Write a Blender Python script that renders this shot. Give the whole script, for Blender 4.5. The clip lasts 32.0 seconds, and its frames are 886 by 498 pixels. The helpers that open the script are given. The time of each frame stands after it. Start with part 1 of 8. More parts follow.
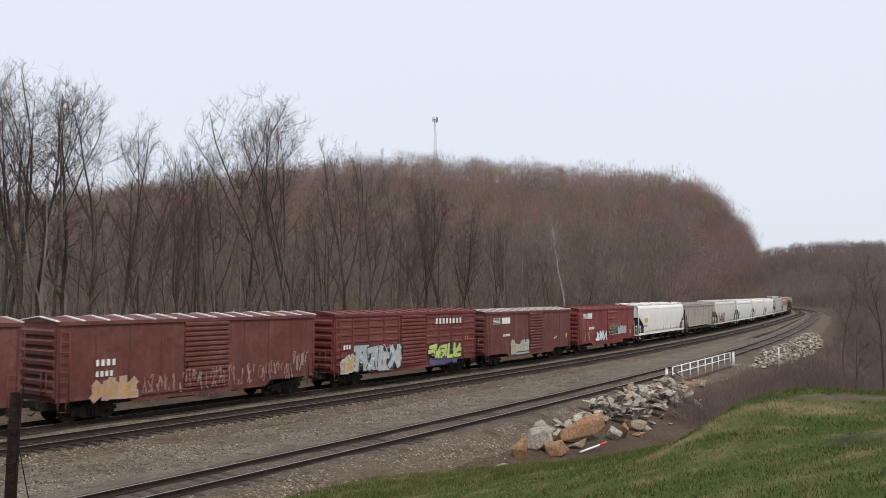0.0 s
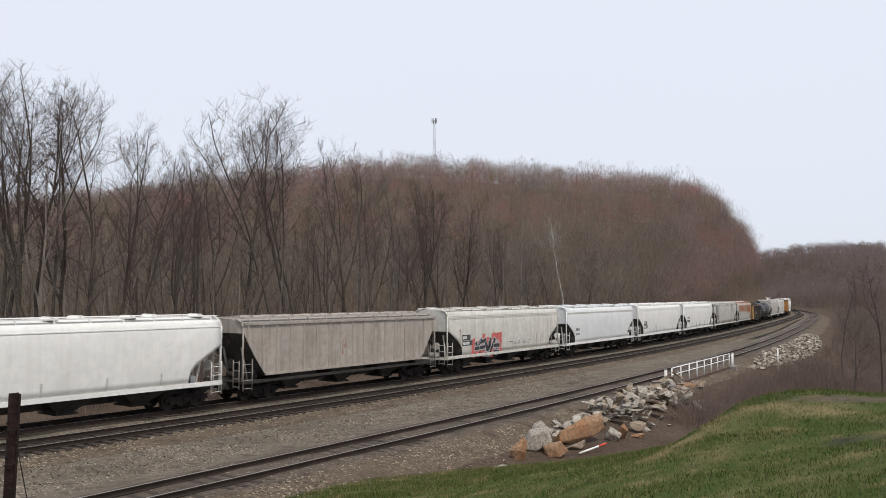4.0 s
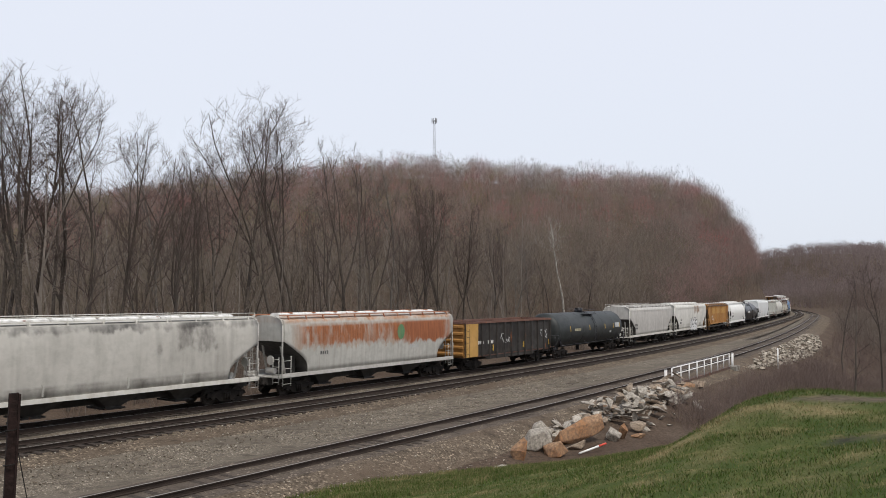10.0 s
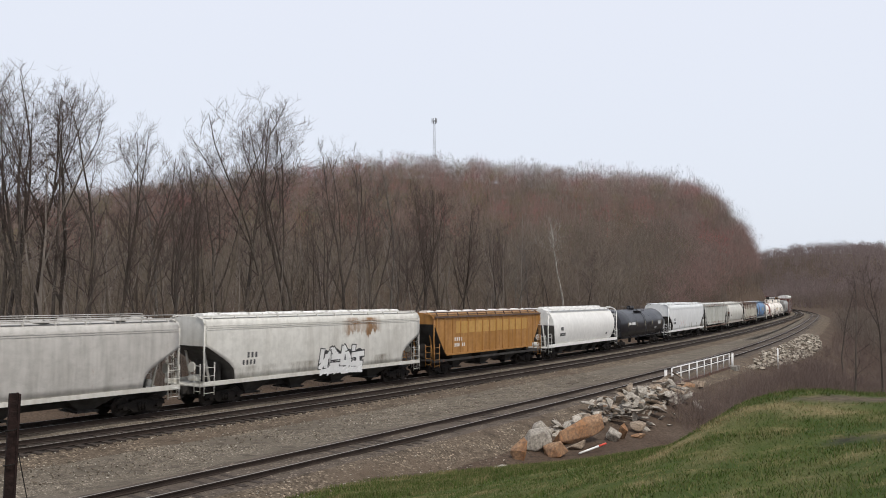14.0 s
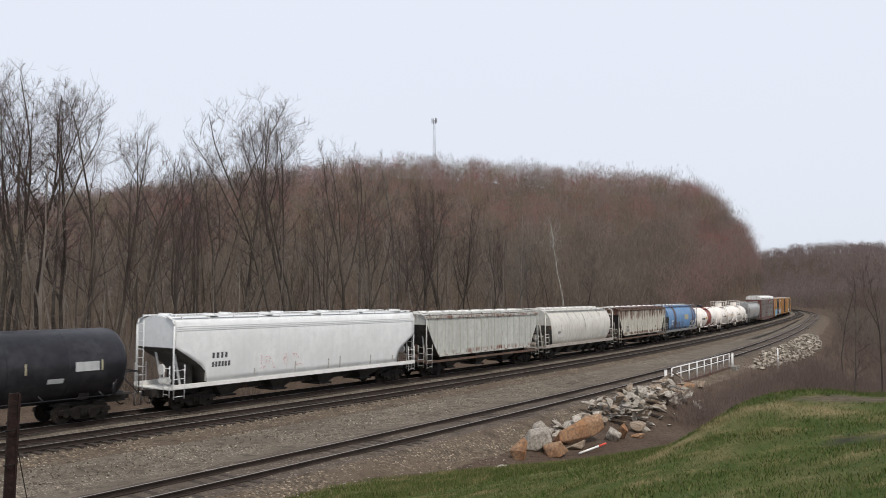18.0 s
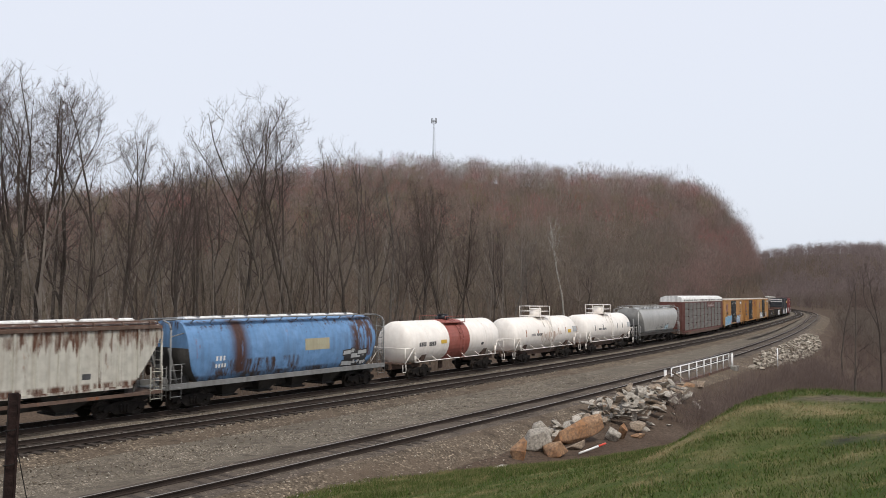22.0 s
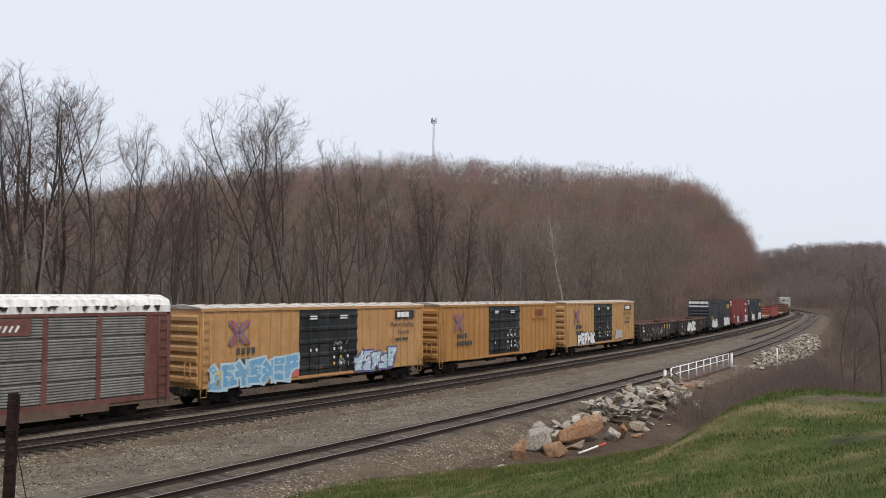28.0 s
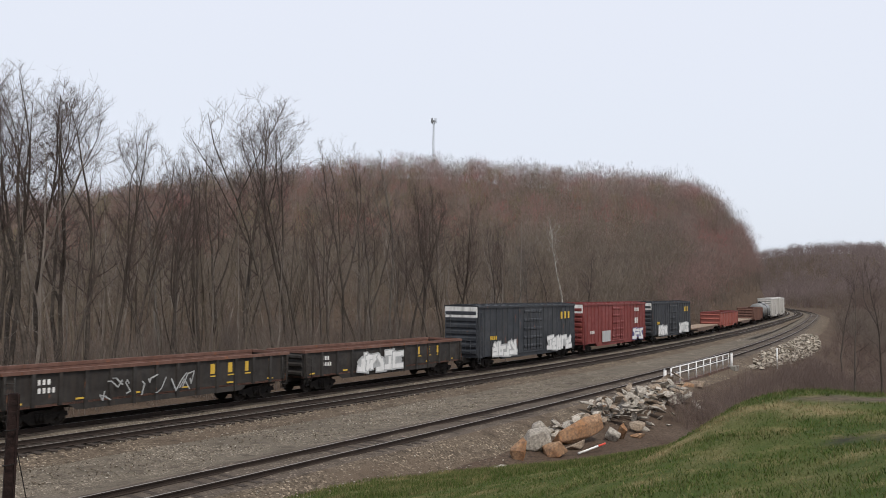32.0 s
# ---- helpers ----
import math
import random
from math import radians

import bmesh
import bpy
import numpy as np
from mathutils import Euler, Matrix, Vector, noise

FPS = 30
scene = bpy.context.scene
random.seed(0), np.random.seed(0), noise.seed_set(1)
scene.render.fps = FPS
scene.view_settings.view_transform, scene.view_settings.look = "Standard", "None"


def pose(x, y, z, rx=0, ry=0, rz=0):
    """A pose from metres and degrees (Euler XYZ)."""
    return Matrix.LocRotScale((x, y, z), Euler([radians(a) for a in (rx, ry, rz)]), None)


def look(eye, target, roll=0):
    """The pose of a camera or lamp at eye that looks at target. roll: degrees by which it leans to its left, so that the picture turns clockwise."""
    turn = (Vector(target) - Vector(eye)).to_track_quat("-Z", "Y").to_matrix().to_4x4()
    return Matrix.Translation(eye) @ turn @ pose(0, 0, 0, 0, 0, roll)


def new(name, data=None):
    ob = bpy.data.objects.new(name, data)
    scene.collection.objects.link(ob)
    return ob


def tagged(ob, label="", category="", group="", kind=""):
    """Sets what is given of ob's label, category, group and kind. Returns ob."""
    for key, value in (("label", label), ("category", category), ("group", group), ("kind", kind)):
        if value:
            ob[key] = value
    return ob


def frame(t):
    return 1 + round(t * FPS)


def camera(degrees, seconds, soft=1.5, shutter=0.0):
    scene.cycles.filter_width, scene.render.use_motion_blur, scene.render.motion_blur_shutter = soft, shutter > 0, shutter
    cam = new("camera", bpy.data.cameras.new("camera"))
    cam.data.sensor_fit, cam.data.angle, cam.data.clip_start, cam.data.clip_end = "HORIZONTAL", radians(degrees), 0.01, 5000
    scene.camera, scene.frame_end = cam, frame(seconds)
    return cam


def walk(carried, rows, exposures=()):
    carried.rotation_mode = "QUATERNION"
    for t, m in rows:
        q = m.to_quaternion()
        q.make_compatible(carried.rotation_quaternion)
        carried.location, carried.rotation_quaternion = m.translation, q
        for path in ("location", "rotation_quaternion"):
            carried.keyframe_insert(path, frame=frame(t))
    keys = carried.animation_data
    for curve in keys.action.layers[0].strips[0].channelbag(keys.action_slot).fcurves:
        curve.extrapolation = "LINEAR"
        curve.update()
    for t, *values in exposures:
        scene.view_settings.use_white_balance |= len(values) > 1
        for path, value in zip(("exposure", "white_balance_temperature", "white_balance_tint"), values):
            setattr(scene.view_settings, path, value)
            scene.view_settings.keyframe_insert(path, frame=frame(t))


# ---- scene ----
# ---- camera ----
LENS = 55.96
EYE_Z = 5.85
cam = camera(LENS, 32.0, soft=0.82, shutter=0.12)


def cam_pose(dyaw, dpitch):
    return pose(0, 0, EYE_Z, 92.91 + dpitch, 0, dyaw) @ pose(0, 0, 0, 0, 0, 0.396)


walk(cam, [(0.0, cam_pose(0.06, -0.08)), (0.7, cam_pose(0.02, -0.03)), (1.6, cam_pose(0, 0)), (16.0, cam_pose(0, 0)),
           (24.0, cam_pose(-0.03, 0)), (32.0, cam_pose(-0.045, 0))])

# ---- sky and sun: high thin overcast ----
world = bpy.data.worlds.new("world")
scene.world = world
world.use_nodes = True
wn, wl = world.node_tree.nodes, world.node_tree.links
wn.clear()
SUN_ELEV, SUN_AZ = radians(57), radians(152)   # compass angle from +y, clockwise
sky = wn.new("ShaderNodeTexSky")
sky.sky_type, sky.sun_disc = "NISHITA", False
sky.sun_elevation, sky.sun_rotation = SUN_ELEV, SUN_AZ
sky.air_density, sky.dust_density, sky.ozone_density = 1.0, 4.0, 1.0
veil = wn.new("ShaderNodeMix")      # the white cloud veil over the blue
veil.data_type = "RGBA"
veil.inputs["Factor"].default_value = 0.86
wtc = wn.new("ShaderNodeTexCoord")
wsep = wn.new("ShaderNodeSeparateXYZ")
wramp = wn.new("ShaderNodeValToRGB")
wnoise = wn.new("ShaderNodeTexNoise")
wnoise.inputs["Scale"].default_value = 2.2
wnoise.inputs["Detail"].default_value = 4
wadd = wn.new("ShaderNodeMath")
wadd.operation = "MULTIPLY_ADD"
wadd.inputs[1].default_value = 0.10
wl.new(wtc.outputs["Generated"], wsep.inputs[0])
wl.new(wtc.outputs["Generated"], wnoise.inputs["Vector"])
wl.new(wnoise.outputs["Fac"], wadd.inputs[0])
wl.new(wsep.outputs["Z"], wadd.inputs[2])
wl.new(wadd.outputs[0], wramp.inputs[0])
wramp.color_ramp.elements[0].position, wramp.color_ramp.elements[0].color = 0.0, (7.9, 8.4, 9.3, 1)
wramp.color_ramp.elements[1].position, wramp.color_ramp.elements[1].color = 0.42, (8.5, 8.85, 9.85, 1)
zenith = wramp.color_ramp.elements.new(1.0)
zenith.color = (5.2, 5.7, 6.6, 1)
bg = wn.new("ShaderNodeBackground")
bg.inputs["Strength"].default_value = 0.104
wout = wn.new("ShaderNodeOutputWorld")
wl.new(sky.outputs[0], veil.inputs["A"])
wl.new(wramp.outputs[0], veil.inputs["B"])
wl.new(veil.outputs["Result"], bg.inputs["Color"])
wl.new(bg.outputs[0], wout.inputs["Surface"])

sun = bpy.data.lights.new("sun", "SUN")
sun.energy, sun.angle, sun.color = 2.35, radians(9), (1.0, 0.94, 0.85)
sun_ob = new("sun", sun)
to_sun = Vector((math.sin(SUN_AZ) * math.cos(SUN_ELEV), math.cos(SUN_AZ) * math.cos(SUN_ELEV), math.sin(SUN_ELEV)))
sun_ob.matrix_world = look(to_sun * 100, (0, 0, 0))
scene.view_settings.exposure = 0.02


# ---- mesh kit ----
class Kit:
    """Collects vertices and faces for one mesh."""

    def __init__(self):
        self.v, self.f, self.sm = [], [], []

    def add(self, vs, fs, smooth=False):
        n = len(self.v)
        self.v.extend(vs)
        self.f.extend(tuple(i + n for i in f) for f in fs)
        self.sm.extend([smooth] * len(fs))
        return self

    def box(self, x0, x1, y0, y1, z0, z1):
        vs = [(x, y, z) for x in (x0, x1) for y in (y0, y1) for z in (z0, z1)]
        return self.add(vs, [(0, 1, 3, 2), (4, 6, 7, 5), (0, 4, 5, 1), (2, 3, 7, 6), (0, 2, 6, 4), (1, 5, 7, 3)])

    def rod(self, p0, p1, r0, r1=None, n=6, caps=True, smooth=True):
        r1 = r0 if r1 is None else r1
        p0, p1 = Vector(p0), Vector(p1)
        d = (p1 - p0).normalized()
        a = d.orthogonal().normalized()
        b = d.cross(a)
        vs = []
        for p, r in ((p0, r0), (p1, r1)):
            for i in range(n):
                t = 2 * math.pi * i / n
                vs.append(tuple(p + a * (r * math.cos(t)) + b * (r * math.sin(t))))
        at = len(self.v)
        self.add(vs, [(i, (i + 1) % n, n + (i + 1) % n, n + i) for i in range(n)], smooth)
        if caps:
            self.f += [tuple(range(at + n - 1, at - 1, -1)), tuple(range(at + n, at + 2 * n))]
            self.sm += [False, False]
        return self

    def path(self, pts, r, n=5):
        for a, b in zip(pts, pts[1:]):
            self.rod(a, b, r, n=n)
        return self

    def prism(self, poly, y0, y1, axis="y"):
        """A polygon in x, z drawn out along y (or in y, z along x)."""
        n = len(poly)
        if axis == "y":
            vs = [(a, y, b) for y in (y0, y1) for a, b in poly]
        elif axis == "x":
            vs = [(y, a, b) for y in (y0, y1) for a, b in poly]
        else:
            vs = [(a, b, y) for y in (y0, y1) for a, b in poly]
        return self.add(vs, [tuple(range(n)), tuple(range(2 * n - 1, n - 1, -1))] + [(i, n + i, n + (i + 1) % n, (i + 1) % n) for i in range(n)])

    def loft(self, rings, closed=True, smooth=True, caps=False):
        n = len(rings[0])
        vs = [tuple(p) for r in rings for p in r]
        fs = []
        for k in range(len(rings) - 1):
            for i in range(n if closed else n - 1):
                j = (i + 1) % n
                fs.append((k * n + i, k * n + j, (k + 1) * n + j, (k + 1) * n + i))
        at = len(self.v)
        self.add(vs, fs, smooth)
        if caps:
            m = at + (len(rings) - 1) * n
            self.f += [tuple(range(at + n - 1, at - 1, -1)), tuple(range(m, m + n))]
            self.sm += [False, False]
        return self

    def mesh(self, name, material=None):
        me = bpy.data.meshes.new(name)
        me.from_pydata(self.v, [], self.f)
        me.polygons.foreach_set("use_smooth", self.sm)
        if material:
            me.materials.append(material)
        bm = bmesh.new()
        bm.from_mesh(me)
        bmesh.ops.recalc_face_normals(bm, faces=bm.faces)
        bm.to_mesh(me)
        bm.free()
        return me


def part(name, kit, material, parent, label="", at=None):
    """Links a kit (or a ready mesh) as one mesh object under a thing or a part."""
    me = kit if isinstance(kit, bpy.types.Mesh) else kit.mesh(name, material)
    ob = new(name, me)
    ob.parent = parent
    if at is not None:
        ob.matrix_basis = at
    if label:
        ob["label"] = label
    return ob


def big_mesh(name, v, f, material, smooth=False):
    """A large mesh from arrays."""
    me = bpy.data.meshes.new(name)
    v, f = np.asarray(v, dtype=np.float32), np.asarray(f, dtype=np.int32)
    me.vertices.add(len(v))
    me.vertices.foreach_set("co", v.ravel())
    k = f.shape[1]
    me.loops.add(f.size)
    me.loops.foreach_set("vertex_index", f.ravel())
    me.polygons.add(len(f))
    me.polygons.foreach_set("loop_start", np.arange(0, f.size, k, dtype=np.int32))
    me.polygons.foreach_set("use_smooth", np.full(len(f), smooth))
    me.update(calc_edges=True)
    me.materials.append(material)
    return me


# ---- materials ----
def nodes_of(name):
    m = bpy.data.materials.new(name)
    m.use_nodes = True
    nt = m.node_tree
    return m, nt.nodes, nt.links, nt.nodes["Principled BSDF"]


def link_mix(nt_nodes, links, fac, a, b, mode="MIX"):
    mx = nt_nodes.new("ShaderNodeMix")
    mx.data_type, mx.blend_type = "RGBA", mode
    for sock, val in ((mx.inputs["Factor"], fac), (mx.inputs["A"], a), (mx.inputs["B"], b)):
        if hasattr(val, "default_value"):
            links.new(val, sock)
        elif isinstance(val, (int, float)):
            sock.default_value = val
        else:
            sock.default_value = (*val, 1)
    return mx.outputs["Result"]


def noise_fac(nodes, links, vec, scale, detail=4, lo=0.4, hi=0.6, rough=0.6):
    n = nodes.new("ShaderNodeTexNoise")
    n.inputs["Scale"].default_value, n.inputs["Detail"].default_value, n.inputs["Roughness"].default_value = scale, detail, rough
    if vec is not None:
        links.new(vec, n.inputs["Vector"])
    r = nodes.new("ShaderNodeMapRange")
    r.inputs["From Min"].default_value, r.inputs["From Max"].default_value = lo, hi
    links.new(n.outputs["Fac"], r.inputs["Value"])
    return r.outputs["Result"]


def shifted(nodes, links, scale=(1, 1, 1), coord="Object"):
    """Object coordinates, stretched, and moved by a random amount from object to object."""
    tc = nodes.new("ShaderNodeTexCoord")
    mp = nodes.new("ShaderNodeMapping")
    mp.inputs["Scale"].default_value = scale
    links.new(tc.outputs[coord], mp.inputs["Vector"])
    info = nodes.new("ShaderNodeObjectInfo")
    ml = nodes.new("ShaderNodeMath")
    ml.operation = "MULTIPLY"
    ml.inputs[1].default_value = 37.0
    links.new(info.outputs["Random"], ml.inputs[0])
    links.new(ml.outputs[0], mp.inputs["Location"])
    return mp.outputs["Vector"]


def stain_mask(n, l, x_range, z_range, ragged, lo, hi, fine):
    """A stain between two lengths and two heights of a car's side, with streaked, ragged ends."""
    sep = n.new("ShaderNodeSeparateXYZ")
    l.new(n.new("ShaderNodeTexCoord").outputs["Object"], sep.inputs[0])
    run = noise_fac(n, l, shifted(n, l, (fine, fine, 0.10)), 1.0, 6, 0.25, 0.75, 0.7)
    push = n.new("ShaderNodeMath")
    push.operation = "MULTIPLY_ADD"
    push.inputs[1].default_value = ragged
    l.new(run, push.inputs[0])
    l.new(sep.outputs["Z"], push.inputs[2])
    total = noise_fac(n, l, shifted(n, l, (fine * 0.8, fine * 0.8, 0.35)), 1.0, 6, lo, hi, 0.7)
    for value, a, b in ((sep.outputs["X"], x_range[0] - 0.3, x_range[0] + 0.3), (sep.outputs["X"], x_range[1] + 0.3, x_range[1] - 0.3),
                        (push.outputs[0], z_range[0] + ragged, z_range[0] + ragged + 0.15), (sep.outputs["Z"], z_range[1] + 0.06, z_range[1] - 0.06)):
        edge_range = n.new("ShaderNodeMapRange")
        edge_range.inputs["From Min"].default_value, edge_range.inputs["From Max"].default_value = a, b
        l.new(value, edge_range.inputs["Value"])
        times = n.new("ShaderNodeMath")
        times.operation = "MULTIPLY"
        l.new(total, times.inputs[0])
        l.new(edge_range.outputs["Result"], times.inputs[1])
        total = times.outputs[0]
    return total


def paint(name, col, dirt=(0.10, 0.085, 0.07), amount=0.45, rust=0.0, rough=0.55, fade=0.25, streak=2.2, stains=()):
    """Weathered paint: faded patches, vertical dirt streaks, rust that breaks through, and single stains:
    colour, stretch of the side, heights, raggedness of the lower end, noise thresholds, fineness."""
    m, n, l, b = nodes_of(name)
    vec = shifted(n, l)
    tall = shifted(n, l, (streak, streak, 0.16))
    pale = tuple(min(1, c * 1.1 + 0.03) for c in col)
    c = link_mix(n, l, noise_fac(n, l, vec, 0.6, 3, 0.35, 0.7), col, pale)
    dk = tuple(x * (1 - fade) for x in col)
    c = link_mix(n, l, noise_fac(n, l, vec, 2.6, 5, 0.42, 0.75), c, dk)
    s = n.new("ShaderNodeMath")
    s.operation = "MULTIPLY"
    s.inputs[1].default_value = amount
    l.new(noise_fac(n, l, tall, 1.6, 5, 0.45, 0.72), s.inputs[0])
    c = link_mix(n, l, s.outputs[0], c, dirt)
    if rust:
        rf = noise_fac(n, l, shifted(n, l, (streak * 0.7, streak * 0.7, 0.35)), 1.3, 6, 0.66 - 0.2 * rust, 0.74 - 0.16 * rust, 0.65)
        rc = link_mix(n, l, noise_fac(n, l, vec, 9, 4), (0.16, 0.055, 0.026), (0.30, 0.12, 0.055))
        c = link_mix(n, l, rf, c, rc)
    for tint, x_range, z_range, ragged, lo, hi, fine in stains:
        c = link_mix(n, l, stain_mask(n, l, x_range, z_range, ragged, lo, hi, fine), c, link_mix(n, l, noise_fac(n, l, tall, 5, 5, 0.35, 0.65), tint, tuple(0.62 * x for x in tint)))
    l.new(c, b.inputs["Base Color"])
    b.inputs["Roughness"].default_value = rough
    b.inputs["Specular IOR Level"].default_value = 0.3
    bp = n.new("ShaderNodeBump")
    bp.inputs["Strength"].default_value, bp.inputs["Distance"].default_value = 0.25, 0.02
    l.new(noise_fac(n, l, vec, 14, 4, 0, 1), bp.inputs["Height"])
    l.new(bp.outputs[0], b.inputs["Normal"])
    return m


def rough_mat(name, a, b_col, scale=3.0, fine=30.0, rough=0.9, bump=0.5, dist=0.02, coord="Object", third=None):
    """Two colours broken at two scales, with relief."""
    m, n, l, b = nodes_of(name)
    vec = shifted(n, l, coord=coord)
    c = link_mix(n, l, noise_fac(n, l, vec, scale, 5, 0.35, 0.65), a, b_col)
    c = link_mix(n, l, noise_fac(n, l, vec, fine, 4, 0.35, 0.7), c, third or tuple(x * 0.55 for x in a))
    l.new(c, b.inputs["Base Color"])
    b.inputs["Specular IOR Level"].default_value = 0.15
    b.inputs["Roughness"].default_value = rough
    bp = n.new("ShaderNodeBump")
    bp.inputs["Strength"].default_value, bp.inputs["Distance"].default_value = bump, dist
    l.new(noise_fac(n, l, vec, fine, 6, 0, 1), bp.inputs["Height"])
    l.new(bp.outputs[0], b.inputs["Normal"])
    return m


def gravel_mat(name, c0, c1, c2, size=18.0):
    """Crushed stone: cells of mixed greys with dark gaps, worn lanes over it."""
    m, n, l, b = nodes_of(name)
    tc = n.new("ShaderNodeTexCoord")
    vec = tc.outputs["Object"]
    vo = n.new("ShaderNodeTexVoronoi")
    vo.inputs["Scale"].default_value = size
    l.new(vec, vo.inputs["Vector"])
    sep = n.new("ShaderNodeSeparateColor")
    l.new(vo.outputs["Color"], sep.inputs[0])
    c = link_mix(n, l, sep.outputs[0], c0, c1)
    gt = n.new("ShaderNodeMath")
    gt.operation = "GREATER_THAN"
    gt.inputs[1].default_value = 0.93
    l.new(sep.outputs[1], gt.inputs[0])
    c = link_mix(n, l, gt.outputs[0], c, tuple(min(1, x * 1.9) for x in c1))
    c = link_mix(n, l, noise_fac(n, l, vec, 0.25, 5, 0.42, 0.62), c, c2)
    c = link_mix(n, l, noise_fac(n, l, vec, 1.7, 4, 0.5, 0.8), c, tuple(x * 0.6 for x in c0))
    l.new(c, b.inputs["Base Color"])
    b.inputs["Specular IOR Level"].default_value = 0.15
    b.inputs["Roughness"].default_value = 0.95
    bp = n.new("ShaderNodeBump")
    bp.inputs["Strength"].default_value, bp.inputs["Distance"].default_value = 0.8, 0.04
    l.new(vo.outputs["Distance"], bp.inputs["Height"])
    l.new(bp.outputs[0], b.inputs["Normal"])
    return m


def island_mat(name, cols, rough=0.85, thin=0.0):
    """Colour that varies from loose piece to loose piece; thin pieces let some light through."""
    m, n, l, b = nodes_of(name)
    g = n.new("ShaderNodeNewGeometry")
    r = n.new("ShaderNodeValToRGB")
    r.color_ramp.interpolation = "LINEAR"
    for i, c in enumerate(cols):
        e = r.color_ramp.elements[i] if i < 2 else r.color_ramp.elements.new(i / (len(cols) - 1))
        e.position = i / (len(cols) - 1)
        e.color = (*c, 1)
    l.new(g.outputs["Random Per Island"], r.inputs[0])
    l.new(r.outputs[0], b.inputs["Base Color"])
    b.inputs["Roughness"].default_value = rough
    b.inputs["Specular IOR Level"].default_value = 0.1
    if thin:
        tr = n.new("ShaderNodeBsdfTranslucent")
        l.new(r.outputs[0], tr.inputs["Color"])
        mx = n.new("ShaderNodeMixShader")
        mx.inputs[0].default_value = thin
        l.new(b.outputs[0], mx.inputs[1])
        l.new(tr.outputs[0], mx.inputs[2])
        l.new(mx.outputs[0], n["Material Output"].inputs["Surface"])
    return m


GRAVEL = gravel_mat("grey_ballast", (0.084, 0.068, 0.052), (0.235, 0.201, 0.158), (0.138, 0.116, 0.091))
# Oil-dark stone, deepened further to put the train's shade into the colour.
OILY_SHADED = gravel_mat("oily_shaded_ballast", (0.034, 0.028, 0.024), (0.08, 0.066, 0.055), (0.048, 0.04, 0.033), 16)
BALLAST_DARK = gravel_mat("brown_ballast", (0.07, 0.053, 0.039), (0.185, 0.147, 0.108), (0.112, 0.083, 0.06), 14)
MUDDY = gravel_mat("mud_clogged_ballast", (0.075, 0.06, 0.048), (0.14, 0.113, 0.09), (0.10, 0.08, 0.065), 14)
RAIL_SIDE = rough_mat("rail_rust", (0.036, 0.027, 0.023), (0.058, 0.042, 0.034), 2, 40, 0.8, 0.3)
RAIL_TOP = rough_mat("rail_head", (0.30, 0.28, 0.26), (0.22, 0.19, 0.165), 1, 20, 0.35, 0.1)
TIE = rough_mat("creosoted_tie", (0.055, 0.043, 0.036), (0.10, 0.082, 0.07), 6, 40, 0.9, 0.6)
BARK = rough_mat("grey_bark", (0.085, 0.070, 0.059), (0.145, 0.121, 0.101), 1.5, 8, 0.95, 0.6, 0.03)
TWIG = rough_mat("grey_brown_twigs", (0.098, 0.073, 0.064), (0.14, 0.105, 0.092), 0.6, 5, 0.95, 0.3, 0.02)
BARK_PALE = rough_mat("pale_bark", (0.16, 0.14, 0.12), (0.24, 0.215, 0.19), 1.5, 8, 0.95, 0.5, 0.03)
BIRCH = rough_mat("birch_bark", (0.55, 0.53, 0.48), (0.42, 0.40, 0.36), 2, 9, 0.9, 0.4)
STEEL_DARK = rough_mat("truck_steel", (0.014, 0.012, 0.011), (0.032, 0.026, 0.022), 3, 20, 0.75, 0.4)
WHEEL_STEEL = rough_mat("wheel_steel", (0.032, 0.027, 0.024), (0.06, 0.048, 0.04), 3, 20, 0.55, 0.2)

# ---- the line of the tracks ----
KNOT_S = [-900, -60, 0, 50, 100, 150, 200, 225, 260, 300, 340, 1200]
KNOT_K = [-0.0008, -0.00087, -0.00107, -0.00145, -0.00088, -0.00045, -0.0001, -0.0006, -0.0020, -0.0012, -0.0004, -0.0003]
GRADE = -0.00116
LINE_S = np.arange(-800.0, 1101.0, 1.0)
_k = np.interp(LINE_S, KNOT_S, KNOT_K)
LINE_PSI = np.concatenate([[0], np.cumsum((_k[1:] + _k[:-1]) / 2)])
LINE_PSI += 0.6359 - LINE_PSI[800]
_dx, _dy = np.sin(LINE_PSI), np.cos(LINE_PSI)
LINE_X = np.concatenate([[0], np.cumsum((_dx[1:] + _dx[:-1]) / 2)])
LINE_Y = np.concatenate([[0], np.cumsum((_dy[1:] + _dy[:-1]) / 2)])
LINE_X += -21.303 - LINE_X[800]
LINE_Y += 31.089 - LINE_Y[800]


def on_line(s, off=0.0):
    """The place s metres along the far track, off metres to its near side, and its heading."""
    psi = np.interp(s, LINE_S, LINE_PSI)
    x = np.interp(s, LINE_S, LINE_X) + off * np.cos(psi)
    y = np.interp(s, LINE_S, LINE_Y) - off * np.sin(psi)
    return x, y, GRADE * np.asarray(s, dtype=float), psi


